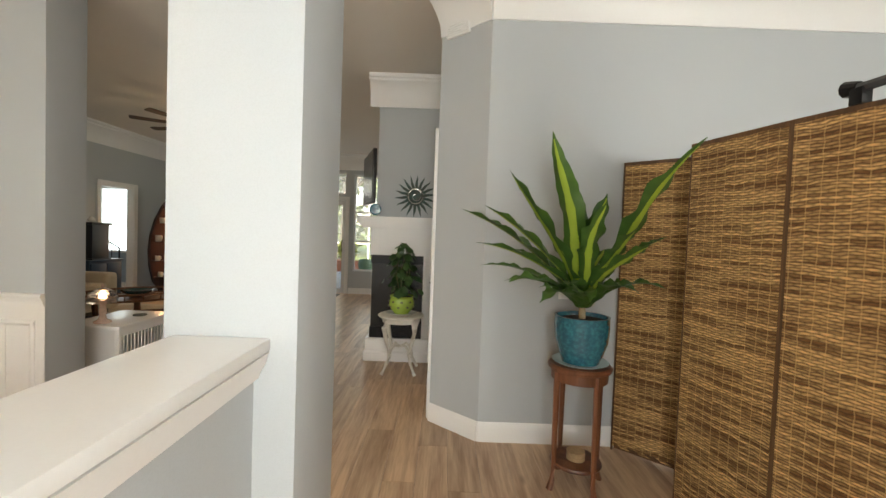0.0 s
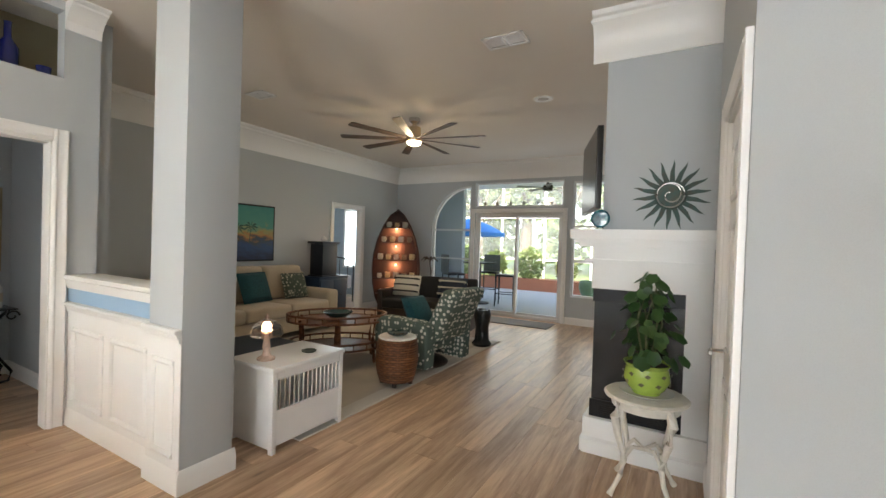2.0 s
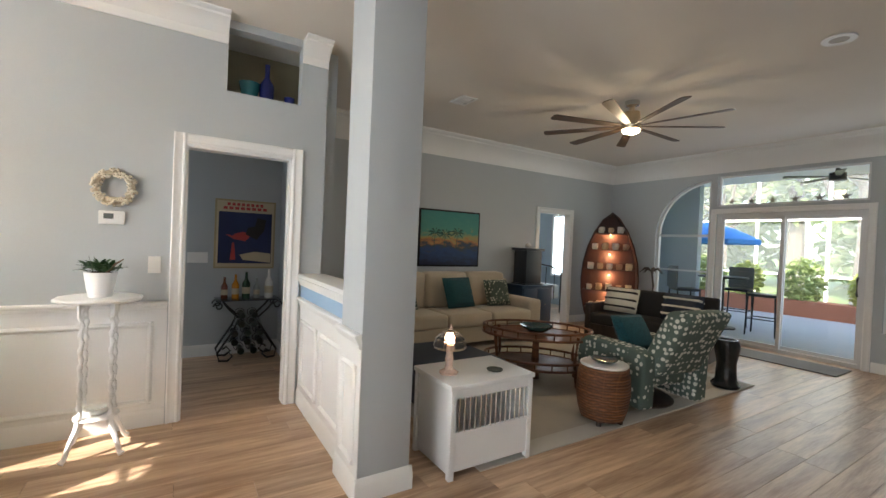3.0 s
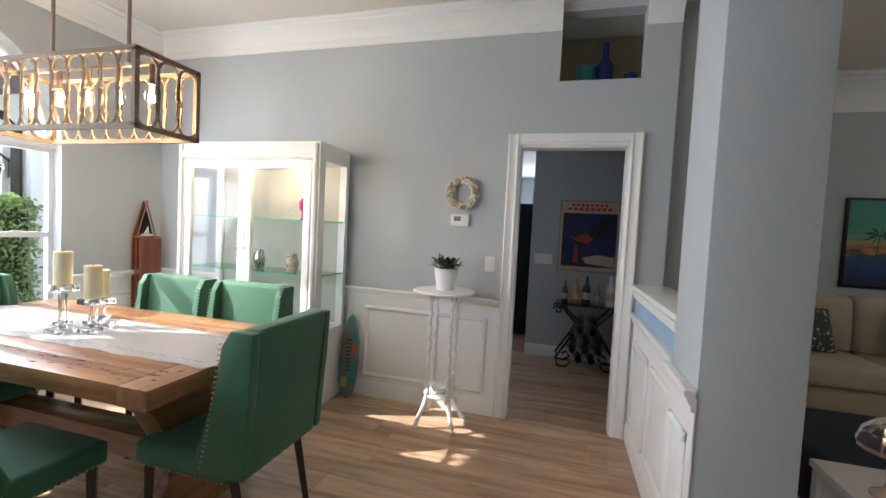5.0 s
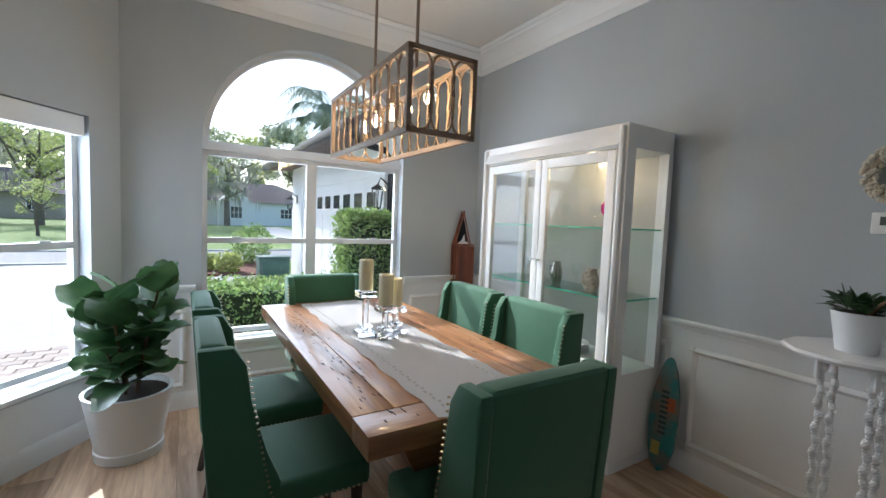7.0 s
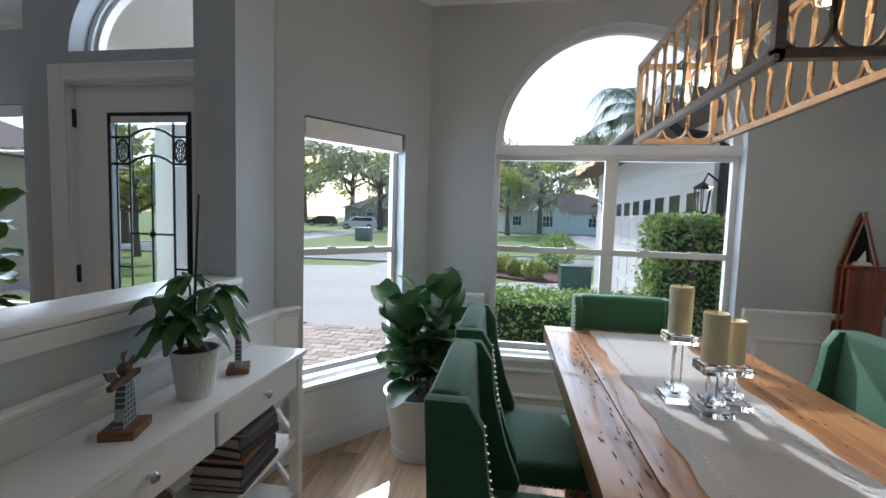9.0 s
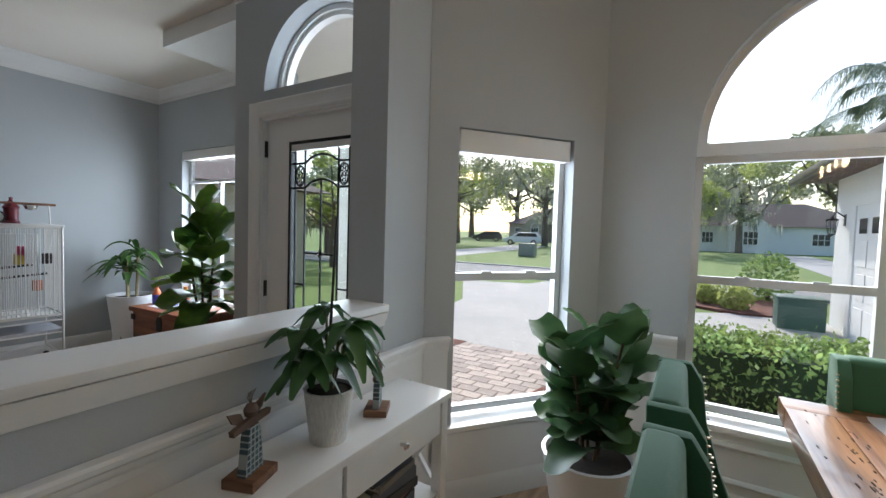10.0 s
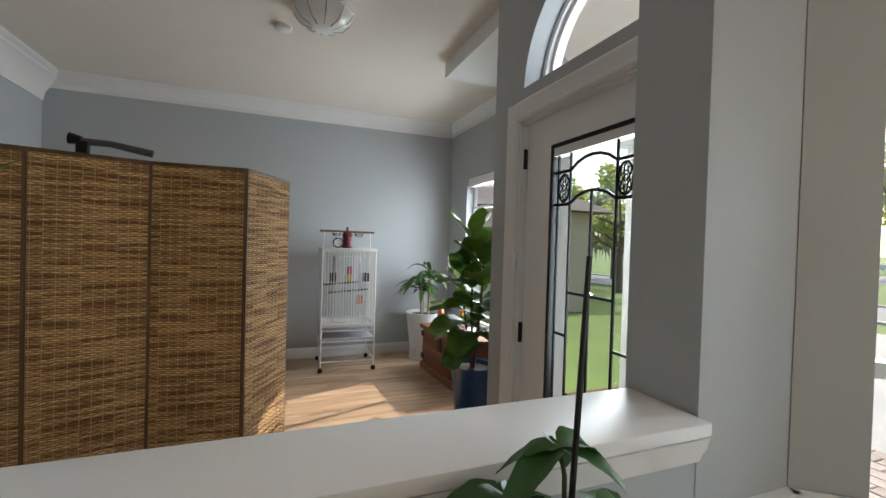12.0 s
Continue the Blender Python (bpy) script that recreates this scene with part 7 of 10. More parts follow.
part("arm", tube(bm_new(), [(0, 0, 0.06), (0.01, -0.12, 0.06), (0.03, -0.30, 0.03)], [0.018, 0.017, 0.02], 8), mat("dark_grey_plastic", (0.06, 0.06, 0.065), 0.4), al)
part("head", tube(bm_new(), [(0, 0.05, 0.07), (0, 0.0, 0.065)], [0.03, 0.02], 10), M_BLACK, al)

# dracaena on the tall wooden stand
ps = thing("plant_stand", "tall round dark-wood plant stand", "plant stand", Matrix.Translation((2.97, 3.56, 0)))
M_STANDW = wood("mahogany", (0.20, 0.075, 0.035), (0.085, 0.028, 0.012), 0.35, 1, 2)
part("top", lathe(bm_new(), [(0, 0.655), (0.165, 0.655), (0.172, 0.665), (0.172, 0.675), (0.162, 0.685), (0, 0.685)], 28), M_STANDW, ps)
part("apron", lathe(bm_new(), [(0.14, 0.60), (0.152, 0.60), (0.152, 0.655), (0.14, 0.655)], 28), M_STANDW, ps)
for k in range(4):
    a = radians(20 + 90 * k)
    c, s = math.cos(a), math.sin(a)
    part("leg", tube(bm_new(), [(0.165 * c, 0.165 * s, 0), (0.150 * c, 0.150 * s, 0.05), (0.146 * c, 0.146 * s, 0.16), (0.146 * c, 0.146 * s, 0.65)], [0.020, 0.015, 0.014, 0.018], 6), M_STANDW, ps, smooth=20)
part("lower_shelf", lathe(bm_new(), [(0, 0.125), (0.135, 0.125), (0.14, 0.135), (0.135, 0.145), (0, 0.145)], 24), M_STANDW, ps)
vessel("coaster_stack", "stack of round cork coasters on the lower shelf", "coaster", (2.97, 3.56, 0.146), [(0, 0), (0.05, 0), (0.05, 0.02), (0.048, 0.022), (0.05, 0.024), (0.05, 0.045), (0, 0.045)], mat("cork_disc", (0.42, 0.28, 0.15), 0.85, grain=0.5, scale=80))
vessel("saucer", "pale blue saucer under the pot", "saucer", (2.97, 3.56, 0.686), [(0, 0), (0.12, 0), (0.15, 0.012), (0.152, 0.016), (0.12, 0.007), (0, 0.006)], mat("pale_blue_glaze", (0.45, 0.58, 0.60), 0.3, grain=0.2), 26)
dp = thing("potted_plant", "large striped dracaena in a teal glazed pot", "plant", Matrix.Translation((2.97, 3.56, 0.694)))
pot(dp, 0.10, 0.145, 0.255, mat("teal_glaze", (0.010, 0.085, 0.13), 0.25, grain=0.7, scale=55, dark=(0.035, 0.24, 0.29), blotch=0.35, blotch_scale=9, coat=0.6), 0.9, "", [(0.12, 0.05), (0.142, 0.12), (0.148, 0.19)])
part("cane", tube(bm_new(), [(0, 0, 0.22), (0.0, 0.005, 0.36)], [0.02, 0.018], 8), mat("pale_cane", (0.30, 0.25, 0.15), 0.8, grain=0.4), dp)


def dracaena_mat(name, mid, edge):
    if name in MATS:
        return MATS[name]
    return leaf_mat(name, mid, edge, 0.4)


M_DRAC = dracaena_mat("dracaena_leaf", (0.035, 0.09, 0.02), (0.08, 0.17, 0.03))
M_DRAC2 = dracaena_mat("dracaena_stripe", (0.30, 0.42, 0.045), (0.40, 0.52, 0.07))
rg = random.Random(5)


def strap_leaf(plant, base, tip, sag, width, stripe):
    """A long wavy leaf, widest past its middle, that bends from base to tip."""
    base, tip = Vector(base), Vector(tip)
    ctrl = base.lerp(tip, 0.5) + Vector((0, 0, sag))
    flat = Vector((tip.x - base.x, tip.y - base.y, 0)).normalized()
    side0 = Vector((-flat.y, flat.x, 0))
    lean, ph = rg.uniform(-0.35, 0.35), rg.uniform(0, 6)
    bm, bs, rows3, rows4, rows5 = bm_new(), bm_new(), [], [], []
    for k in range(25):
        s = k / 24
        c = base * (1 - s) ** 2 + ctrl * 2 * s * (1 - s) + tip * s * s
        tg = ((ctrl - base) * (1 - s) + (tip - ctrl) * s).normalized()
        sd = (side0 + Vector((0, 0, lean * s))).normalized()
        nr = tg.cross(sd)
        nr = nr if nr.z > 0 else -nr
        w = width * 0.5 * (0.34 + 0.66 * math.sin(math.pi * min(1, s ** 1.25 * 0.95 + 0.12))) * (1 if s < 0.8 else math.cos((s - 0.8) / 0.2 * 1.5)) * (1 + 0.13 * math.sin(k * 1.25 + ph) + 0.07 * math.sin(k * 2.3 + 2 * ph)) + 0.001
        wv = 0.34 * w * math.sin(k * 1.05 + ph)
        c = c + side0 * 0.012 * math.sin(s * 7 + ph)
        rows3.append([bm.verts.new(c + sd * w * j + nr * (abs(j) ** 1.5 * w * 0.42 + wv * j * abs(j))) for j in (-1, -0.5, 0, 0.5, 1)])
        if stripe and s < 0.96:
            rows4.append([bs.verts.new(c + sd * w * j * (0.42 - 0.16 * s) + nr * (0.0018 + abs(j) * w * 0.13)) for j in (-1, 0, 1)])
            rows5.append([bs.verts.new(c + sd * w * j * (0.42 - 0.16 * s) + nr * (abs(j) * w * 0.08 - 0.0035)) for j in (-1, 0, 1)])
    for rr, b_ in ((rows3, bm), (rows4, bs), (rows5, bs)):
        for p, q in zip(rr, rr[1:]):
            for j in range(len(p) - 1):
                b_.faces.new((p[j], p[j + 1], q[j + 1], q[j]))
    lf = part("leaf", bm, M_DRAC, plant, smooth=60)
    if stripe:
        part("leaf_stripe", bs, M_DRAC2, lf, "yellow-green middle stripe", smooth=60)


TIPS = [(-0.29, -0.38, 1.16, 0.06, 0.10), (-0.68, 0.20, 0.83, 0.12, 0.085), (0.14, -0.81, 1.05, 0.10, 0.075), (0.11, -0.51, 0.66, 0.08, 0.06), (0.05, -0.54, 0.73, 0.10, 0.065),
        (-0.10, -0.51, 0.84, 0.06, 0.075), (-0.14, -0.48, 0.40, 0.13, 0.085), (-0.16, -0.20, 1.02, 0.03, 0.085), (0.0, -0.25, 0.90, 0.05, 0.10), (-0.45, -0.12, 1.02, 0.05, 0.10),
        (-0.56, 0.0, 0.84, 0.10, 0.085), (-0.62, -0.22, 0.64, 0.12, 0.06), (-0.58, -0.08, 0.52, 0.14, 0.06), (-0.46, -0.32, 0.46, 0.14, 0.07), (-0.34, -0.40, 0.38, 0.14, 0.08), (-0.2, -0.40, 0.46, 0.12, 0.07),
        (0.38, -0.12, 0.70, 0.10, 0.07), (0.30, -0.30, 0.45, 0.14, 0.07), (0.18, 0.2, 0.62, 0.08, 0.07)]
TIPS2 = [(-0.35, 0.28, 0.60, 0.12, 0.07), (0.28, 0.25, 0.52, 0.12, 0.07), (0.05, 0.34, 0.56, 0.12, 0.07), (0.10, -0.42, 0.44, 0.14, 0.07), (-0.28, -0.18, 0.42, 0.10, 0.06), (0.22, 0.0, 0.44, 0.10, 0.06), (-0.42, 0.12, 0.42, 0.13, 0.07)]
for x, y, z, sag, w in TIPS + TIPS2:
    strap_leaf(dp, (0.02 * (1 if x > 0 else -1), 0.02 * (1 if y > 0 else -1), 0.30 + 0.06 * (z > 0.6)), (x, y, z), sag, w * 1.2, z > 0.6)
switch(Matrix.Translation((3.0, NY, 1.03)) @ Matrix.Rotation(radians(-90), 4, "Z"), "white light switch behind the dracaena")

# air vent on the slanted wall
vn = thing("air_vent", "white wall vent grille near the ceiling", "vent", Matrix.Translation((2.25, 4.205, 2.80)) @ Matrix.Rotation(math.atan2(-0.75, -0.66), 4, "Z"))
part("frame", box(bm_new(), 0.001, 0.02, -0.10, 0.10, -0.06, 0.06, 0.003), M_TRIM, vn)
for k in range(6):
    part("slat", box(bm_new(), 0.02, 0.026, -0.085, 0.085, -0.046 + 0.016 * k, -0.040 + 0.016 * k), M_TRIM, vn)

# ceiling fixture of the front room
fl = thing("ceiling_light", "white glass ceiling light with metal ribs", "ceiling light", Matrix.Translation((3.95, 1.55, CEIL)))
part("base", lathe(bm_new(), [(0, 0), (0.20, 0), (0.20, -0.03), (0, -0.03)], 28), M_TRIM, fl)
part("shade", lathe(bm_new(), [(0.19, -0.03), (0.185, -0.06), (0.14, -0.11), (0.07, -0.135), (0, -0.14)], 28), mat("frosted_shade", (0.80, 0.82, 0.82), 0.3), fl)
bm = bm_new()
for k in range(10):
    a = k * math.pi / 5
    tube(bm, [(0.195 * math.cos(a), 0.195 * math.sin(a), -0.03), (0.19 * math.cos(a), 0.19 * math.sin(a), -0.06), (0.145 * math.cos(a), 0.145 * math.sin(a), -0.112), (0.075 * math.cos(a), 0.075 * math.sin(a), -0.138)], 0.004, 5)
part("rib", bm, M_CHROME, fl)
sd_ = thing("smoke_detector", "round white smoke detector on the ceiling", "detector", Matrix.Translation((4.32, 1.80, CEIL)))
part("body", lathe(bm_new(), [(0, -0.035), (0.045, -0.035), (0.06, -0.025), (0.065, 0)], 20), M_TRIM, sd_)

# bird cage
cg = thing("bird_cage", "white metal bird cage on casters", "bird cage", pose(5.93, 1.05, 0, 0, 0, -92))
M_CAGE = mat("white_cage_metal", (0.74, 0.74, 0.72), 0.4, grain=0.1)
W2, D2 = 0.29, 0.26
for sx in (-1, 1):
    for sy in (-1, 1):
        part("post", tube(bm_new(), [(sx * W2, sy * D2, 0.06), (sx * W2, sy * D2, 1.35)], 0.009, 6), M_CAGE, cg)
        part("caster", lathe(bm_new(), [(0, 0), (0.022, 0.01), (0.028, 0.03), (0.02, 0.055), (0, 0.06)], 10, (sx * W2, sy * D2, 0)), M_BLACK, cg)
for z in (0.12, 0.34, 0.46, 0.52, 1.34):
    bm = bm_new()
    tube(bm, [(-W2, -D2, z), (W2, -D2, z), (W2, D2, z), (-W2, D2, z), (-W2, -D2, z)], 0.008, 6)
    part("rail", bm, M_CAGE, cg)
for k in range(17):
    x = -W2 + 2 * W2 * (k + 1) / 18
    for y in (-D2, D2):
        part("bar", tube(bm_new(), [(x, y, 0.52), (x, y, 1.34)], 0.004, 5), M_CAGE, cg)
    if k < 15:
        y = -D2 + 2 * D2 * (k + 1) / 16
        for x in (-W2, W2):
            part("bar", tube(bm_new(), [(x, y, 0.52), (x, y, 1.34)], 0.004, 5), M_CAGE, cg)
part("tray", box(bm_new(), -W2, W2, -D2, D2, 0.36, 0.375), mat("grey_tray", (0.45, 0.46, 0.50), 0.5, grain=0.4, scale=30), cg)
part("grate", box(bm_new(), -W2, W2, -D2, D2, 0.50, 0.508), M_CAGE, cg)
part("roof_plate", box(bm_new(), -W2 - 0.015, W2 + 0.015, -D2 - 0.015, D2 + 0.015, 1.345, 1.37, 0.004), M_CAGE, cg)
bm = bm_new()
for k in range(9):
    tube(bm, [(-0.14 + 0.0275 * k, -D2 - 0.012, 0.56), (-0.14 + 0.0275 * k, -D2 - 0.012, 1.28)], 0.0035, 5)
tube(bm, [(-0.17, -D2 - 0.012, 0.56), (0.11, -D2 - 0.012, 0.56), (0.11, -D2 - 0.012, 1.28), (-0.17, -D2 - 0.012, 1.28), (-0.17, -D2 - 0.012, 0.56)], 0.008, 6)
part("cage_door", bm, M_CAGE, cg)
for sx in (-1, 1):
    part("play_post", tube(bm_new(), [(sx * (W2 - 0.02), 0, 1.37), (sx * (W2 - 0.03), 0, 1.56)], 0.007, 6), M_CAGE, cg)
    part("feeder_cup", lathe(bm_new(), [(0, 0), (0.04, 0.01), (0.055, 0.045), (0.05, 0.045), (0, 0.012)], 14, (sx * 0.13, 0, 1.50)), M_SILVER, cg, "steel feeder cup")
part("perch", tube(bm_new(), [(-W2 - 0.02, 0, 1.565), (W2 + 0.02, 0, 1.56)], 0.012, 8), mat("perch_wood", (0.22, 0.11, 0.07), 0.7), cg, "wooden perch")
for z, x0, x1 in ((0.95, -0.26, 0.15), (0.86, -0.2, 0.26)):
    part("inner_perch", tube(bm_new(), [(x0, -0.05, z), (x1, 0.08, z + 0.02)], 0.011, 7), M_BLACK, cg)
for x, z, c in ((-0.17, 1.05, (0.02, 0.02, 0.02)), (0.19, 1.05, (0.02, 0.02, 0.02)), (0.01, 1.12, (0.45, 0.03, 0.10)), (0.0, 1.05, (0.55, 0.40, 0.04)), (0.12, 0.80, (0.6, 0.16, 0.06))):
    part("bird_toy", box(bm_new(), x - 0.035, x + 0.035, -D2 + 0.03, -D2 + 0.07, z - 0.05, z + 0.05, 0.01), mat("toy_%d" % int(100 * sum(c)), c, 0.5), cg, "small coloured bird toy")
ln_ = vessel("lantern", "dark red metal lantern on top of the cage", "lantern", (5.95, 1.05, 1.372), [(0, 0), (0.06, 0), (0.06, 0.02), (0.05, 0.03), (0.052, 0.13), (0.062, 0.15), (0.035, 0.19), (0.012, 0.21), (0.015, 0.24), (0, 0.25)], mat("oxblood_metal", (0.16, 0.02, 0.03), 0.35, grain=0.3), 14, handle=0.035)
ck = thing("clock", "small round black clock on the cage", "clock", pose(5.90, 1.16, 1.43, 90, 0, -92))
part("rim", lathe(bm_new(), [(0, 0), (0.055, 0), (0.06, 0.012), (0.055, 0.024), (0.048, 0.024), (0.048, 0.012), (0, 0.012)], 24), M_BLACK, ck)
part("face", lathe(bm_new(), [(0, 0.0135), (0.047, 0.0135), (0.047, 0.0145), (0, 0.0145)], 24), M_WHITE, ck)
ck.location.z = 1.432

# corner dracaena, wooden chest, tall fig
cp = thing("potted_plant", "green corn plant in a white pot on wooden feet", "plant", Matrix.Translation((6.02, 0.05, 0)))
pot(cp, 0.18, 0.225, 0.58, mat("white_planter", (0.74, 0.75, 0.76), 0.45), 0.93, "", [(0.17, 0.12)])
for k in range(4):
    a = k * math.pi / 2 + 0.6
    part("foot", tube(bm_new(), [(0.16 * math.cos(a), 0.16 * math.sin(a), 0), (0.15 * math.cos(a), 0.15 * math.sin(a), 0.14)], 0.02, 8), M_CHERRY, cp, "wooden foot")
M_CORN = leaf_mat("corn_plant_leaf", (0.03, 0.085, 0.02), (0.10, 0.20, 0.04))
rg = random.Random(9)
for k in range(3):
    a = k * 2.1
    part("cane", tube(bm_new(), [(0.05 * math.cos(a), 0.05 * math.sin(a), 0.5), (0.07 * math.cos(a), 0.07 * math.sin(a), 0.88 + 0.10 * k)], 0.016, 7), MATS["pale_cane"], cp)
    for q in range(14):
        out = q * 2.4 + k
        ln = rg.uniform(0.42, 0.58) * (0.5 if (math.cos(out) > 0.4 or math.sin(out) < -0.4) else 1.0)
        leaf_part(cp, M_CORN, (0.07 * math.cos(a), 0.07 * math.sin(a), 0.86 + 0.10 * k - 0.02 * (q % 5)), out, 1.3 - 0.07 * q, ln, 0.08, 0.75, 0.4, n=8)
cs = thing("wooden_chest", "red-brown wooden chest with black iron corners", "chest", pose(5.14, -0.07, 0, 0, 0, 3))
M_CHEST = wood("chest_wood", (0.30, 0.11, 0.045), (0.13, 0.04, 0.017), 0.4, 1, 0, 0.1, False, 0.5)
part("body", box(bm_new(), -0.50, 0.50, -0.24, 0.24, 0.04, 0.46, 0.006), M_CHEST, cs)
part("plinth", box(bm_new(), -0.52, 0.52, -0.26, 0.26, 0.0, 0.07, 0.006), M_CHEST, cs)
part("lid", box(bm_new(), -0.53, 0.53, -0.27, 0.27, 0.462, 0.515, 0.012), M_CHEST, cs)
for x in (-0.49, 0.49):
    for z in (0.14, 0.40):
        part("corner_iron", box(bm_new(), x - 0.04, x + 0.04, 0.235, 0.248, z - 0.03, z + 0.03, 0.003), M_BLACK, cs, "black iron corner")
part("lock_plate", prism(bm_new(), [(-0.04, 0.30), (0.04, 0.30), (0.05, 0.40), (0.03, 0.45), (-0.03, 0.45), (-0.05, 0.40)], (0, 0.24, 0), (1, 0, 0), (0, 0, 1), (0, 1, 0), 0.008), M_BLACK, cs, "black iron lock plate")
part("end_handle", tube(bm_new(), [(0.505, -0.06, 0.30), (0.54, -0.05, 0.27), (0.54, 0.05, 0.27), (0.505, 0.06, 0.30)], 0.009, 6), M_BLACK, cs)
ml = thing("mat_cloth", "white cloth mat on the chest", "cloth", pose(5.20, -0.09, 0.516, 0, 0, 6))
part("cloth", box(bm_new(), -0.30, 0.30, -0.18, 0.18, 0, 0.003), M_LINEN, ml)
for x, y, c1, c2, h in ((5.50, 0.02, (0.5, 0.13, 0.03), (0.05, 0.05, 0.30), 0.20), (5.30, -0.06, (0.02, 0.03, 0.16), (0.03, 0.04, 0.22), 0.14), (5.00, -0.02, (0.75, 0.28, 0.02), (0.7, 0.12, 0.02), 0.24)):
    cn = thing("ornament_bottle", "small bright painted bottle on the chest", "ornament", Matrix.Translation((x, y, 0.52)), "ornaments on the chest")
    part("lower", lathe(bm_new(), [(0, 0), (0.038, 0), (0.045, h * 0.2), (0.045, h * 0.55), (0, h * 0.55)], 14), mat("paint_%d" % int(sum(c2) * 1000), c2, 0.35), cn)
    part("upper", lathe(bm_new(), [(0.045, h * 0.552), (0.03, h * 0.8), (0.018, h * 0.88), (0.02, h), (0, h)], 14), mat("paint_%d" % int(sum(c1) * 1000 + 1), c1, 0.35), cn)
vessel("bowl", "small white bowl on the chest", "bowl", (5.20, 0.05, 0.52), [(0, 0), (0.03, 0), (0.055, 0.035), (0.05, 0.035), (0, 0.01)], M_CHINA)
tf = thing("potted_plant", "tall fiddle-leaf fig in a blue glazed pot", "plant", Matrix.Translation((4.25, 0.20, 0)))
pot(tf, 0.15, 0.195, 0.42, mat("blue_glaze", (0.012, 0.075, 0.20), 0.2, grain=0.3, scale=30, coat=0.5), 0.9)
M_FIG2 = leaf_mat("bright_fig_leaf", (0.03, 0.085, 0.02), (0.16, 0.28, 0.03))
rg = random.Random(14)
for k, (dx, dy, top) in enumerate(((0.02, 0.03, 1.55), (0.14, 0.08, 1.25), (-0.08, -0.04, 1.35))):
    pts = [(0, 0, 0.33), (dx * 0.6, dy * 0.6, 0.8), (dx, dy, top)]
    part("trunk", tube(bm_new(), pts, [0.014, 0.011, 0.007], 7), mat("brown_stem", (0.12, 0.06, 0.03), 0.7), tf)
    for q in range(13):
        s = q / 12
        b = Vector((dx * (0.3 + 0.7 * s), dy * (0.3 + 0.7 * s), 0.62 + (top - 0.62) * s))
        ln = rg.uniform(0.32, 0.46)
        out = q * 2.4 + k * 1.1
        leaf_part(tf, M_FIG2, b, out, 0.25 + 0.75 * s + rg.uniform(-0.2, 0.2), ln * (0.75 if math.sin(out) < -0.5 else 1), ln * 0.62, 0.45 - 0.2 * s, 0.3, n=9, blunt=0.85, twist=rg.uniform(-0.5, 0.5))

# ---- great room things ----
M_NAVY = mat("navy_leather", (0.012, 0.02, 0.04), 0.5, grain=0.3, scale=60, bump=0.2)
M_BEIGE = mat("beige_upholstery", (0.52, 0.44, 0.33), 0.85, grain=0.25, scale=200, bump=0.25, blotch=0.12, sheen=0.2)
M_TEALF = mat("teal_plush", (0.008, 0.07, 0.085), 0.9, grain=0.6, scale=70, bump=0.8, sheen=0.05, dark=(0.002, 0.02, 0.03))
M_RUG = mat("cream_rug", (0.50, 0.45, 0.37), 0.95, grain=0.3, scale=180, bump=0.5, blotch=0.45, blotch_scale=2.6, dark=(0.36, 0.32, 0.27))
M_WICKER = weave("brown_wicker", (0.26, 0.10, 0.035), (0.12, 0.04, 0.014), 0.55, 45.0, 16.0)


def spotted(name, ground, spot, scale=18.0):
    """Fabric with pale leaf-like spots on a dull green ground."""
    m, n, l, b = nodes_of(name)
    tc = n.new("ShaderNodeTexCoord")
    vo = n.new("ShaderNodeTexVoronoi")
    vo.inputs["Scale"].default_value = scale
    vo.inputs["Randomness"].default_value = 0.55
    nz = n.new("ShaderNodeTexNoise")
    nz.inputs["Scale"].default_value = 30
    l.new(tc.outputs["Object"], nz.inputs["Vector"])
    l.new(tc.outputs["Object"], vo.inputs["Vector"])
    ad = n.new("ShaderNodeMath")
    ad.operation = "MULTIPLY_ADD"
    ad.inputs[1].default_value = 0.35
    l.new(nz.outputs[0], ad.inputs[0])
    l.new(vo.outputs["Distance"], ad.inputs[2])
    rp = n.new("ShaderNodeValToRGB")
    rp.color_ramp.interpolation = "EASE"
    rp.color_ramp.elements[0].position, rp.color_ramp.elements[0].color = 0.50, (*spot, 1)
    rp.color_ramp.elements[1].position, rp.color_ramp.elements[1].color = 0.56, (*ground, 1)
    l.new(ad.outputs[0], rp.inputs[0])
    l.new(rp.outputs[0], b.inputs["Base Color"])
    b.inputs["Roughness"].default_value = 0.85
    bp = n.new("ShaderNodeBump")
    bp.inputs["Strength"].default_value = 0.2
    l.new(nz.outputs[0], bp.inputs["Height"])
    l.new(bp.outputs[0], b.inputs["Normal"])
    MATS[name] = m
    return m


M_SPOT = spotted("leaf_print_fabric", (0.085, 0.12, 0.10), (0.62, 0.62, 0.54))
M_SPOT2 = spotted("small_leaf_print", (0.06, 0.08, 0.06), (0.50, 0.48, 0.38), 24.0)

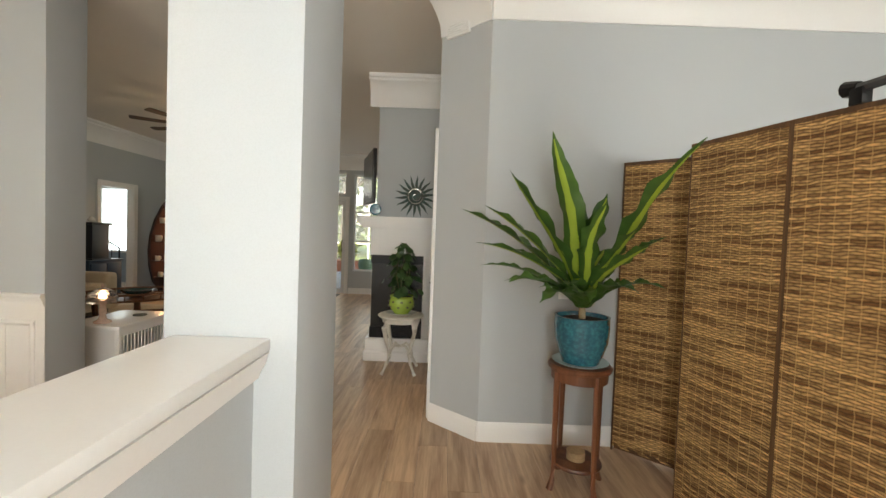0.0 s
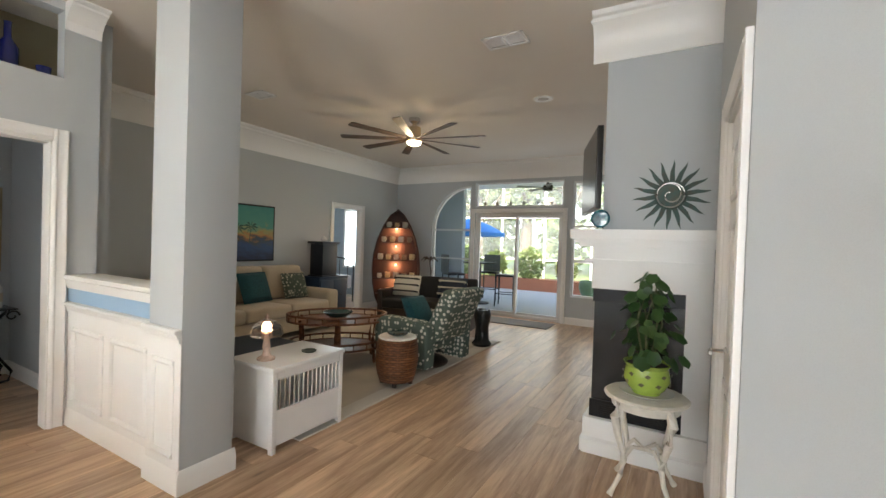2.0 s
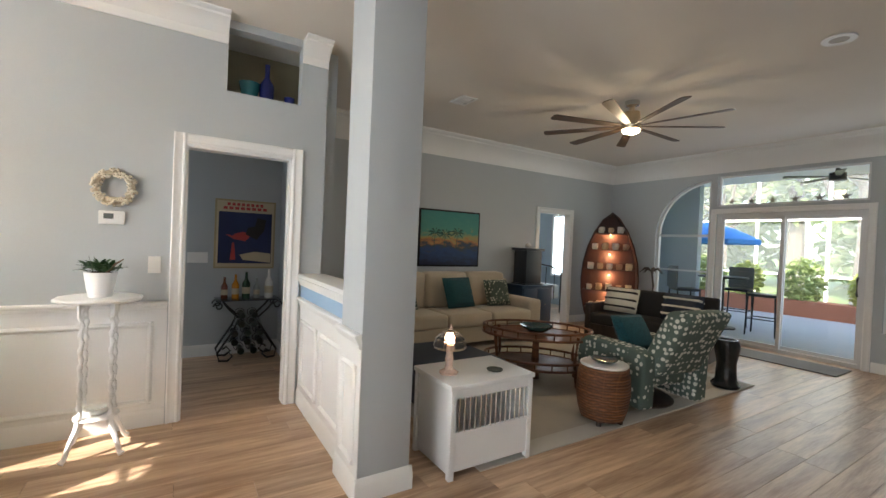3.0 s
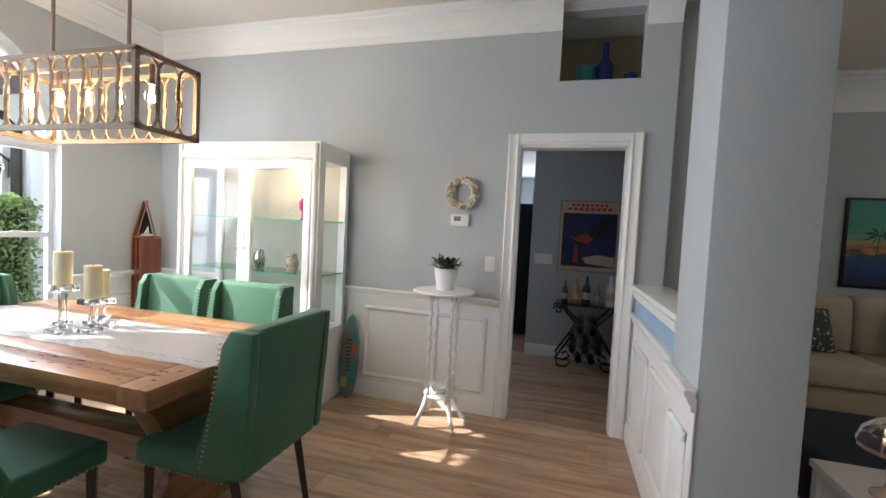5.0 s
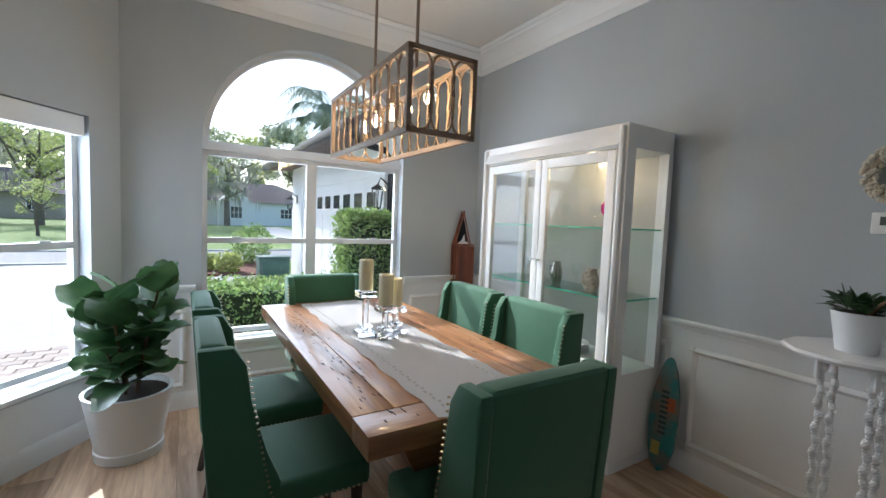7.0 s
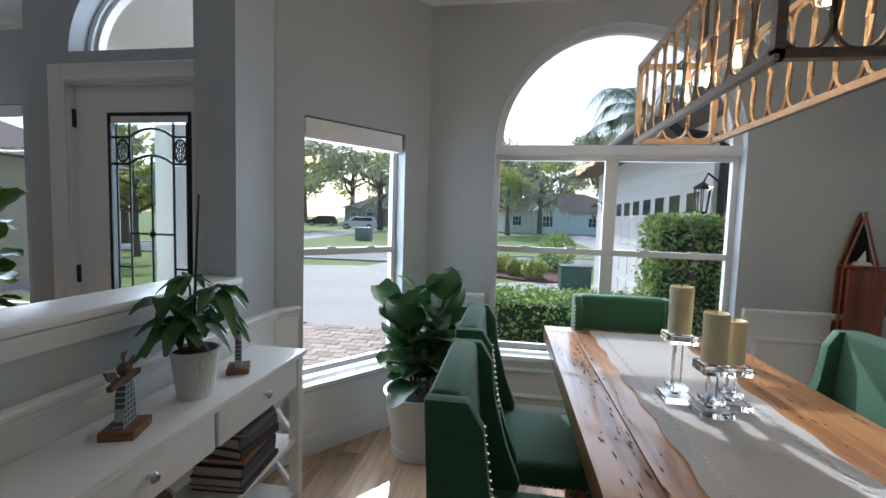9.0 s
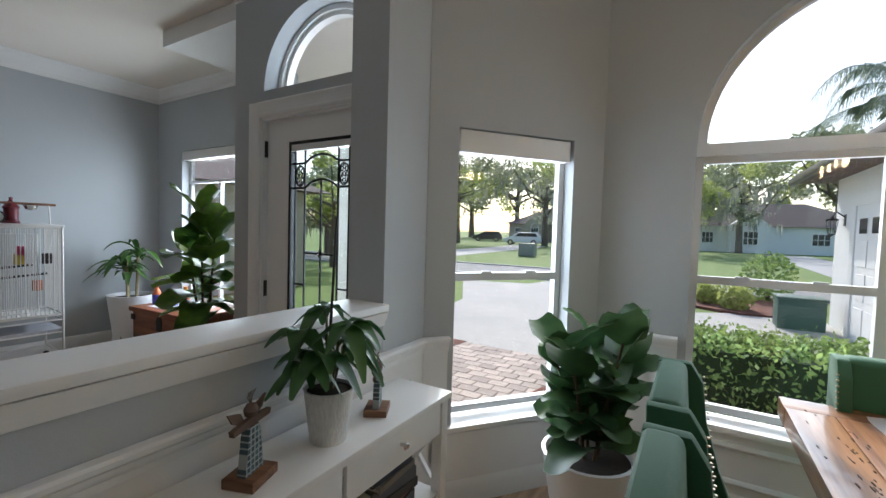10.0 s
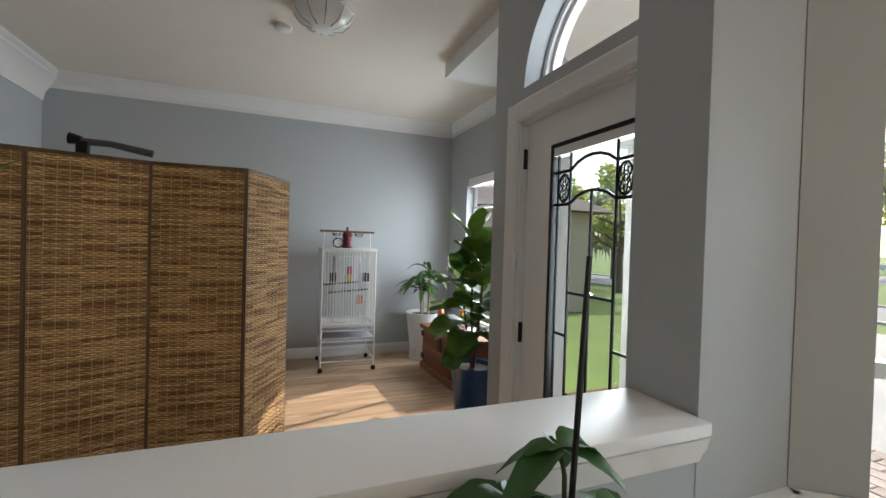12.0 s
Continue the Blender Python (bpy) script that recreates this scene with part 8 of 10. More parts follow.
rug = thing("area_rug", "large cream patterned rug with a pale border", "rug")
part("field", box(bm_new(), -3.10, -0.46, 4.87, 8.24, 0.004, 0.012), M_RUG, rug)
bm = bm_new()
for a in ((-3.25, -0.30, 4.72, 4.87), (-3.25, -0.30, 8.24, 8.39), (-3.25, -3.10, 4.87, 8.24), (-0.46, -0.30, 4.87, 8.24)):
    box(bm, a[0], a[1], a[2], a[3], 0.003, 0.012)
part("border", bm, mat("rug_border", (0.58, 0.55, 0.49), 0.95, grain=0.3, scale=150, bump=0.4), rug)
dm = thing("door_mat", "grey door mat by the patio doors", "mat")
part("mat_surface", box(bm_new(), -1.45, 0.0, 9.75, 10.3, 0.002, 0.014), mat("grey_mat", (0.22, 0.21, 0.20), 0.95, grain=0.5, scale=90, bump=0.5), dm)

# crate side table
cr = thing("pet_crate_table", "white crate side table with steel bars", "side table")
bm = bm_new()
box(bm, -0.76, -0.29, 4.475, 5.135, 0.535, 0.565, 0.005)
part("top", bm, M_WHITE, cr)
part("side_panel", box(bm_new(), -0.72, -0.32, 4.50, 4.518, 0.02, 0.535), M_WHITE, cr)
part("side_panel", box(bm_new(), -0.72, -0.32, 5.092, 5.11, 0.02, 0.535), M_WHITE, cr)
part("back_panel", box(bm_new(), -0.74, -0.722, 4.50, 5.11, 0.02, 0.535), M_WHITE, cr)
for x in (-0.74, -0.322):
    for y in (4.488, 5.092):
        part("leg", box(bm_new(), x - 0.012, x + 0.024, y - 0.004, y + 0.032, 0, 0.535, 0.003), M_WHITE, cr)
part("front_panel", box(bm_new(), -0.316, -0.302, 4.52, 5.09, 0.05, 0.28), M_WHITE, cr)
part("front_rail", box(bm_new(), -0.316, -0.302, 4.52, 5.09, 0.48, 0.535), M_WHITE, cr)
for k in range(14):
    y = 4.55 + k * 0.0395
    part("bar", tube(bm_new(), [(-0.31, y, 0.28), (-0.31, y, 0.48)], 0.005, 6), M_CHROME, cr, "steel bar")
lp = thing("table_lamp", "small lit crystal mushroom lamp on the crate table", "lamp", Matrix.Translation((-0.52, 4.60, 0.565)))
M_CRYS2 = mat("amber_crystal", (0.75, 0.55, 0.45), 0.08, grain=0.5, scale=60, bump=0.6)
part("base", lathe(bm_new(), [(0, 0), (0.06, 0), (0.062, 0.012), (0.03, 0.03), (0.022, 0.06), (0.028, 0.09), (0.022, 0.13), (0.02, 0.18), (0, 0.18)], 12), M_CRYS2, lp, smooth=0)
part("shade", lathe(bm_new(), [(0.105, 0.165), (0.108, 0.18), (0.095, 0.225), (0.06, 0.262), (0.02, 0.28), (0, 0.282)], 14), glass("cut_amber_glass", (1.0, 0.90, 0.82), 0.05, bumpy=0.6, thin=False), lp, "cut crystal shade", smooth=0)
part("bulb", lathe(bm_new(), [(0, 0.185), (0.02, 0.195), (0.024, 0.215), (0.014, 0.235), (0, 0.24)], 10), glow("mushroom_bulb", (1.0, 0.66, 0.40), 1.6), lp)
part("finial", lathe(bm_new(), [(0.01, 0.28), (0.014, 0.295), (0, 0.32)], 8), M_CRYS2, lp)
vessel("coaster", "dark round coaster on the crate table", "coaster", (-0.45, 4.92, 0.566), [(0, 0), (0.05, 0), (0.055, 0.008), (0.045, 0.006), (0, 0.006)], mat("dark_coaster", (0.05, 0.06, 0.04), 0.5))

# wicker drum table
dr_ = thing("drum_table", "round brown wicker drum side table", "side table", Matrix.Translation((-0.46, 6.07, 0.012)))
part("drum_body", lathe(bm_new(), [(0, 0.04), (0.17, 0.04), (0.195, 0.12), (0.212, 0.24), (0.205, 0.36), (0.19, 0.45), (0, 0.45)], 30), M_WICKER, dr_)
part("drum_top", lathe(bm_new(), [(0, 0.452), (0.185, 0.452), (0.19, 0.462), (0.18, 0.47), (0, 0.47)], 30), M_WHITE, dr_, "pale round top")
for k in range(4):
    a = k * math.pi / 2 + 0.5
    part("foot", tube(bm_new(), [(0.14 * math.cos(a), 0.14 * math.sin(a), 0), (0.14 * math.cos(a), 0.14 * math.sin(a), 0.05)], 0.022, 8), M_LEGW, dr_)
vessel("bowl", "small dark glass bowl on the drum table", "bowl", (-0.46, 6.07, 0.483), [(0, 0), (0.05, 0), (0.10, 0.02), (0.105, 0.03), (0.09, 0.026), (0, 0.008)], mat("sea_glass", (0.03, 0.06, 0.06), 0.15))


def cushion(bm, w, d, h, puff=0.35, n=8):
    """A soft pillow lying in x and y, standing h thick."""
    for sgn in (-1, 1):
        g = [[bm.verts.new((w * (i / n - 0.5), d * (j / n - 0.5), sgn * h * 0.5 * ((1 - abs(2 * i / n - 1) ** 2.6) * (1 - abs(2 * j / n - 1) ** 2.6)) ** puff)) for i in range(n + 1)] for j in range(n + 1)]
        for j in range(n):
            for i in range(n):
                bm.faces.new((g[j][i], g[j][i + 1], g[j + 1][i + 1], g[j + 1][i]))
    bmesh.ops.remove_doubles(bm, verts=bm.verts[:], dist=0.0008)
    return bm


def pillow(label, m, w, d, material, h=0.16):
    p = thing("throw_pillow", label, "pillow", m)
    part("pillow_cover", cushion(bm_new(), w, d, h), material, p)
    return p


# recliner
rc = thing("recliner", "rocking recliner in green and white leaf-print fabric", "armchair", pose(-0.66, 6.86, 0.012, 0, 0, 82) @ Matrix.Scale(0.88, 4))
part("seat", box(bm_new(), -0.29, 0.29, -0.34, 0.40, 0.22, 0.47, 0.06, 3), M_SPOT, rc)
part("footrest", box(bm_new(), -0.29, 0.29, 0.36, 0.44, 0.10, 0.44, 0.03, 3), M_SPOT, rc)
bm = bm_new()
box(bm, -0.33, 0.33, -0.46, -0.20, 0.36, 1.04, 0.09, 3)
for v in bm.verts:
    v.co.y -= 0.34 * ((v.co.z - 0.36) / 0.68)
part("backrest", bm, M_SPOT, rc)
for sx in (-1, 1):
    bm = bm_new()
    prof = [(-0.44, 0.06), (0.42, 0.06), (0.44, 0.45), (0.40, 0.58), (0.30, 0.63), (-0.30, 0.63), (-0.46, 0.58)]
    prism(bm, prof, (sx * 0.38 - 0.09, 0, 0), (0, 1, 0), (0, 0, 1), (1, 0, 0), 0.18)
    bmesh.ops.bevel(bm, geom=bm.edges[:], offset=0.035, segments=3, profile=0.6, affect="EDGES")
    part("arm", bm, M_SPOT, rc)
part("swivel_base", lathe(bm_new(), [(0, 0), (0.34, 0), (0.35, 0.02), (0.30, 0.05), (0.10, 0.06), (0.08, 0.20), (0, 0.20)], 28), M_LEGW, rc, "round dark wood base")
pillow("teal plush pillow on the recliner", pose(-0.74, 6.86, 0.60, 58, 0, 82), 0.40, 0.38, M_TEALF)

# two-tier coffee table
cf = thing("coffee_table", "oval two-tier bamboo coffee table with glass tops", "coffee table", pose(-1.50, 6.33, 0.012, 0, 0, 45))
M_BAMBOO = wood("dark_bamboo", (0.22, 0.085, 0.035), (0.09, 0.03, 0.012), 0.35, 1.5, 0)
for z, sxy in ((0.47, 1.0), (0.17, 0.95)):
    bm = bm_new()
    for rz in (0.0, 0.07):
        tube(bm, [(0.56 * sxy * math.cos(a), 0.36 * sxy * math.sin(a), z + rz) for a in [k * math.pi / 16 for k in range(33)]], 0.013, 7, False)
    part("gallery_rail", bm, M_BAMBOO, cf)
    for k in range(20):
        a = k * math.pi / 10
        part("gallery_post", tube(bm_new(), [(0.56 * sxy * math.cos(a), 0.36 * sxy * math.sin(a), z), (0.56 * sxy * math.cos(a), 0.36 * sxy * math.sin(a), z + 0.07)], 0.007, 6), M_BAMBOO, cf)
    part("tray_top", lathe(bm_new(), [(0, z - 0.012), (0.555, z - 0.012), (0.555, z + 0.004), (0, z + 0.004)], 36, (0, 0, 0), sxy, 0.643 * sxy), M_BAMBOO, cf)
for a in (0.6, 2.54, 3.74, 5.68):
    part("leg", tube(bm_new(), [(0.50 * math.cos(a), 0.32 * math.sin(a), 0), (0.47 * math.cos(a), 0.30 * math.sin(a), 0.25), (0.50 * math.cos(a), 0.32 * math.sin(a), 0.5)], 0.017, 8), M_BAMBOO, cf)
part("centre_post", tube(bm_new(), [(0, 0, 0), (0, 0, 0.47)], [0.05, 0.03], 10), M_BAMBOO, cf)
vessel("bowl", "wide dark glass bowl on the coffee table", "bowl", (-1.50, 6.33, 0.488), [(0, 0), (0.06, 0), (0.15, 0.06), (0.17, 0.085), (0.15, 0.075), (0, 0.015)], MATS["sea_glass"], 22)

# sofa with cushions
sf = thing("sofa", "beige sofa with loose cushions", "sofa")
part("base", box(bm_new(), -3.68, -2.80, 5.10, 7.72, 0.08, 0.30, 0.03), M_BEIGE, sf)
for k in range(3):
    y0 = 5.34 + k * 0.715
    part("seat_cushion", box(bm_new(), -3.42, -2.76, y0 + 0.004, y0 + 0.711, 0.30, 0.48, 0.05, 3), M_BEIGE, sf)
    bm = bm_new()
    box(bm, -3.62, -3.36, y0 + 0.004, y0 + 0.711, 0.46, 0.98, 0.08, 3)
    for v in bm.verts:
        v.co.x -= 0.06 * (v.co.z - 0.46)
    part("back_cushion", bm, M_BEIGE, sf)
part("back_frame", box(bm_new(), -3.70, -3.60, 5.12, 7.70, 0.10, 0.86, 0.03), M_BEIGE, sf)
for y0 in (5.10, 7.49):
    part("arm", box(bm_new(), -3.66, -2.80, y0, y0 + 0.235, 0.10, 0.62, 0.07, 3), M_BEIGE, sf)
for x in (-3.6, -2.9):
    for y in (5.2, 7.6):
        part("foot", tube(bm_new(), [(x, y, 0), (x, y, 0.09)], 0.03, 8), M_LEGW, sf)
pillow("teal plush pillow on the sofa", pose(-3.26, 6.52, 0.70, 0, 68, 8), 0.44, 0.52, M_TEALF)
pillow("leaf-print pillow on the sofa", pose(-3.26, 7.22, 0.68, 0, 68, -6), 0.40, 0.42, M_SPOT2)
pillow("leaf-print pillow on the sofa", pose(-3.26, 5.62, 0.68, 0, 68, 6), 0.40, 0.42, M_SPOT2)
ot = thing("ottoman", "low navy leather ottoman by the crate table", "ottoman")
part("ottoman_body", box(bm_new(), -1.95, -1.05, 4.75, 5.60, 0.06, 0.40, 0.06, 3), M_NAVY, ot)
for x in (-1.88, -1.12):
    for y in (4.82, 5.53):
        part("foot", tube(bm_new(), [(x, y, 0.012), (x, y, 0.08)], 0.025, 8), M_LEGW, ot)

# picture, blue cabinets
pc = thing("painting", "framed painting of palms over a teal sea at dusk", "painting", Matrix.Translation((GX, 6.62, 1.47)))
part("frame", box(bm_new(), 0.001, 0.03, -0.55, 0.55, -0.43, 0.43, 0.004), M_BLACK, pc)
M_PAINT, n_, l_, b_2 = nodes_of("seascape_canvas")
tc_ = n_.new("ShaderNodeTexCoord")
sp_ = n_.new("ShaderNodeSeparateXYZ")
nz_ = n_.new("ShaderNodeTexNoise")
nz_.inputs["Scale"].default_value, nz_.inputs["Detail"].default_value = 7, 6
mp_ = n_.new("ShaderNodeMapping")
mp_.inputs["Scale"].default_value = (1, 1, 2.4)
l_.new(tc_.outputs["Object"], sp_.inputs[0])
l_.new(tc_.outputs["Object"], mp_.inputs[0])
l_.new(mp_.outputs[0], nz_.inputs["Vector"])
ma_ = n_.new("ShaderNodeMath")
ma_.operation = "MULTIPLY_ADD"
ma_.inputs[1].default_value, ma_.inputs[2].default_value = 0.35, 0.33
l_.new(nz_.outputs[0], ma_.inputs[0])
mb_ = n_.new("ShaderNodeMath")
mb_.operation = "ADD"
l_.new(ma_.outputs[0], mb_.inputs[0])
l_.new(sp_.outputs["Z"], mb_.inputs[1])
rp_ = n_.new("ShaderNodeValToRGB")
els = rp_.color_ramp.elements
els[0].position, els[0].color = 0.12, (0.01, 0.015, 0.05, 1)
els[1].position, els[1].color = 0.92, (0.03, 0.22, 0.20, 1)
for p, c in ((0.30, (0.015, 0.05, 0.16, 1)), (0.40, (0.04, 0.05, 0.06, 1)), (0.46, (0.40, 0.17, 0.05, 1)), (0.53, (0.30, 0.28, 0.10, 1)), (0.62, (0.06, 0.26, 0.20, 1))):
    e = els.new(p)
    e.color = c
l_.new(mb_.outputs[0], rp_.inputs[0])
l_.new(rp_.outputs[0], b_2.inputs["Base Color"])
b_2.inputs["Roughness"].default_value = 0.4
part("canvas", box(bm_new(), 0.03, 0.033, -0.525, 0.525, -0.405, 0.405), M_PAINT, pc)
rg = random.Random(4)
bm = bm_new()
for cx in (-0.30, -0.12, 0.10):
    top = rg.uniform(0.05, 0.15)
    prism(bm, [(cx, -0.15), (cx + 0.012, -0.15), (cx + 0.03, top), (cx + 0.022, top)], (0.033, 0, 0), (0, 1, 0), (0, 0, 1), (1, 0, 0), 0.0012)
    for k in range(9):
        a = k * 0.7
        prism(bm, [(cx + 0.026, top), (cx + 0.026 + 0.07 * math.cos(a), top + 0.06 * math.sin(a) + 0.02), (cx + 0.026 + 0.14 * math.cos(a), top + 0.10 * math.sin(a) - 0.02)], (0.033, 0, 0), (0, 1, 0), (0, 0, 1), (1, 0, 0), 0.0012)
part("painted_palms", bm, mat("palm_paint", (0.01, 0.07, 0.05), 0.5), pc, "painted dark palms", smooth=0)
M_BLUECAB = mat("navy_paint", (0.012, 0.035, 0.075), 0.45, grain=0.15, scale=40)
bc_ = thing("cabinet", "navy painted low cabinet beside the sofa", "cabinet", Matrix.Translation((-3.50, 8.10, 0)))
part("body", box(bm_new(), -0.20, 0.20, -0.33, 0.33, 0.06, 0.74, 0.005), M_BLUECAB, bc_)
part("top", box(bm_new(), -0.22, 0.22, -0.35, 0.35, 0.74, 0.77, 0.005), M_BLUECAB, bc_)
for y0 in (-0.31, 0.005):
    d_ = part("door", box(bm_new(), 0.20, 0.216, y0, y0 + 0.305, 0.10, 0.71, 0.004), M_BLUECAB, bc_)
    part("knob", tube(bm_new(), [(0.216, y0 + 0.15, 0.45), (0.236, y0 + 0.15, 0.45)], 0.012, 8), M_CHROME, d_)
for x in (-0.17, 0.17):
    for y in (-0.3, 0.3):
        part("foot", box(bm_new(), x - 0.02, x + 0.02, y - 0.02, y + 0.02, 0, 0.06), M_BLUECAB, bc_)
lb = thing("lantern_box", "dark wooden lantern box on the navy cabinet", "lantern", Matrix.Translation((-3.50, 8.05, 0.77)))
part("body", box(bm_new(), -0.15, 0.15, -0.17, 0.17, 0.02, 0.56, 0.006), mat("black_stain", (0.012, 0.016, 0.022), 0.4), lb)
part("cornice", box(bm_new(), -0.18, 0.18, -0.21, 0.21, 0.56, 0.60, 0.01), MATS["black_stain"], lb)
part("plinth", box(bm_new(), -0.17, 0.17, -0.19, 0.19, 0.0, 0.02), MATS["black_stain"], lb)
vessel("shell_ornament", "white shell ornament on the lantern box", "ornament", (-3.50, 8.05, 1.371), [(0, 0), (0.05, 0.01), (0.06, 0.04), (0.03, 0.08), (0, 0.10)], M_CHINA, 10)

# boat-shaped shelf with mugs
M_BOAT = wood("boat_mahogany", (0.062, 0.017, 0.010), (0.03, 0.009, 0.006), 0.6, 1, 2)
bt_ = thing("boat_shelf", "tall red-brown boat-shaped shelf with lit shelves of mugs", "shelf", pose(-3.17, 9.74, 0, 0, 0, 38))
half = [(0.30, 0.0), (0.40, 0.25), (0.46, 0.55), (0.475, 0.85), (0.45, 1.15), (0.38, 1.45), (0.27, 1.72), (0.13, 1.95), (0.0, 2.06)]
outline = half + [(-a, b) for a, b in reversed(half[:-1])]
part("back_board", prism(bm_new(), outline, (0, 0.14, 0), (1, 0, 0), (0, 0, 1), (0, 1, 0), 0.015), M_BOAT, bt_)
for sx in (-1, 1):
    bm = bm_new()
    for (a0, z0), (a1, z1) in zip(half, half[1:]):
        v = [bm.verts.new(p) for p in ((sx * a0, -0.12, z0), (sx * a1, -0.12 + 0.02, z1), (sx * a1, 0.155, z1), (sx * a0, 0.155, z0))]
        bm.faces.new(v)
    bmesh.ops.remove_doubles(bm, verts=bm.verts[:], dist=0.0005)
    bmesh.ops.solidify(bm, geom=bm.faces[:], thickness=0.02)
    part("hull_side", bm, M_BOAT, bt_)
part("thwart", box(bm_new(), -0.30, 0.30, -0.12, 0.155, 0.0, 0.06), M_BOAT, bt_)
MUGC = [(0.75, 0.70, 0.60), (0.60, 0.42, 0.24), (0.66, 0.62, 0.55), (0.34, 0.22, 0.14), (0.58, 0.48, 0.30)]
for z, w in ((0.34, 0.40), (0.66, 0.45), (1.04, 0.44), (1.40, 0.37), (1.70, 0.26)):
    part("shelf_board", box(bm_new(), -w, w, -0.10, 0.14, z - 0.018, z), M_BOAT, bt_)
    n = max(2, int(w * 2 / 0.155))
    for k in range(n):
        x = -w + 0.08 + (2 * w - 0.16) * k / max(1, n - 1)
        p = bt_.matrix_basis @ Vector((x * 0.9, rg.uniform(-0.02, 0.03), z + 0.0005))
        s = rg.uniform(0.85, 1.15)
        vessel("mug", "pottery mug on the boat shelf", "mug", p, [(r * s, q * s * 0.9) for r, q in ((0, 0), (0.042, 0), (0.05, 0.03), (0.048, 0.09), (0.05, 0.12), (0.044, 0.12), (0.04, 0.02), (0, 0.015))], mat("mug_glaze_%s" % "abcde"[k % 5], MUGC[k % 5], 0.3, grain=0.5, scale=40, blotch=0.4, blotch_scale=18), 14, 0.03)
    q = bt_.matrix_basis @ Vector((0, 0.04, z + 0.25))
    if z < 1.6:
        point_lamp("shelf_light", q, 1.7, (1.0, 0.58, 0.28), 0.03)
        part("shelf_bulb", lathe(bm_new(), [(0, -0.015), (0.015, 0), (0, 0.015)], 8, (0, 0.11, z + 0.27)), glow("shelf_bulb_glow", (1.0, 0.6, 0.3), 3.0), bt_)

# dark settee with striped pillows
se = thing("settee", "dark wooden settee with black cushions", "settee", pose(-1.75, 8.72, 0, 0, 0, 8))
part("seat", box(bm_new(), -0.75, 0.75, -0.32, 0.32, 0.30, 0.46, 0.04, 3), mat("black_cushion", (0.015, 0.013, 0.012), 0.8, grain=0.3, scale=80, bump=0.3), se)
part("backrest", box(bm_new(), -0.78, 0.78, 0.24, 0.36, 0.40, 0.82, 0.04, 3), MATS["black_cushion"], se)
for x in (-0.78, 0.70):
    part("arm", box(bm_new(), x, x + 0.09, -0.34, 0.34, 0.0, 0.60, 0.02), M_LEGW, se)
part("base", box(bm_new(), -0.70, 0.70, -0.30, 0.30, 0.04, 0.30, 0.01), M_LEGW, se)
for x, lab in ((-0.42, "cream and black striped pillow on the settee"), (0.42, "dark striped pillow on the settee")):
    p = pillow(lab, se.matrix_basis @ pose(x, 0.05, 0.66, 72, 0, 0), 0.50, 0.36, mat("cream_stripe", (0.60, 0.56, 0.46), 0.85, grain=0.2) if x < 0 else M_NAVY)
    for y in (-0.11, 0.0, 0.11):
        bm = bm_new()
        box(bm, -0.235, 0.235, y - 0.014, y + 0.014, -0.082, 0.083, 0.01)
        part("stripe", bm, MATS["black_cushion"] if x < 0 else mat("cream_stripe", (0.60, 0.56, 0.46), 0.85), p)
bl = vessel("floor_vase", "tall black floor vase by the rug", "vase", (-0.42, 8.02, 0.013), [(0, 0), (0.12, 0), (0.14, 0.03), (0.10, 0.08), (0.09, 0.25), (0.12, 0.42), (0.10, 0.50), (0.08, 0.50), (0, 0.1)], mat("black_glaze", (0.01, 0.012, 0.014), 0.25))
pm_ = thing("palm_ornament", "dark bronze palm tree ornament", "ornament", Matrix.Translation((-2.25, 9.6, 0)))
part("pedestal", lathe(bm_new(), [(0, 0), (0.14, 0), (0.12, 0.03), (0.05, 0.06), (0.05, 0.60), (0.12, 0.64), (0, 0.65)], 12), M_BRONZE, pm_)
part("palm_stem", tube(bm_new(), [(0, 0, 0.65), (0.02, 0, 0.85), (-0.02, 0, 1.08)], [0.02, 0.016, 0.012], 7), M_BRONZE, pm_)
for k in range(7):
    a = k * 0.9
    part("palm_leaf", tube(bm_new(), [(-0.02, 0, 1.08), (-0.02 + 0.10 * math.cos(a), 0.10 * math.sin(a), 1.13), (-0.02 + 0.18 * math.cos(a), 0.18 * math.sin(a), 1.05)], [0.012, 0.02, 0.004], 5), M_BRONZE, pm_)

# ceiling fan
fn = thing("ceiling_fan", "nine-bladed dark ceiling fan with a lit lamp", "ceiling fan", Matrix.Translation((-1.15, 7.27, 0)))
M_BLADE = wood("fan_blade_wood", (0.075, 0.045, 0.03), (0.03, 0.018, 0.012), 0.45, 1, 0)
part("canopy", lathe(bm_new(), [(0.075, CEIL), (0.075, CEIL - 0.05), (0.03, CEIL - 0.07)], 20), M_CHROME, fn)
part("motor", lathe(bm_new(), [(0.03, CEIL - 0.07), (0.03, CEIL - 0.10), (0.085, CEIL - 0.12), (0.095, CEIL - 0.24), (0.11, CEIL - 0.27), (0.10, CEIL - 0.31), (0, CEIL - 0.31)], 24), mat("champagne_metal", (0.55, 0.44, 0.30), 0.3, metal=1.0), fn)
part("lamp_lens", lathe(bm_new(), [(0.09, CEIL - 0.312), (0.085, CEIL - 0.335), (0.05, CEIL - 0.35), (0, CEIL - 0.355)], 20), glow("fan_lamp_glow", (1.0, 0.80, 0.52), 9.0), fn)
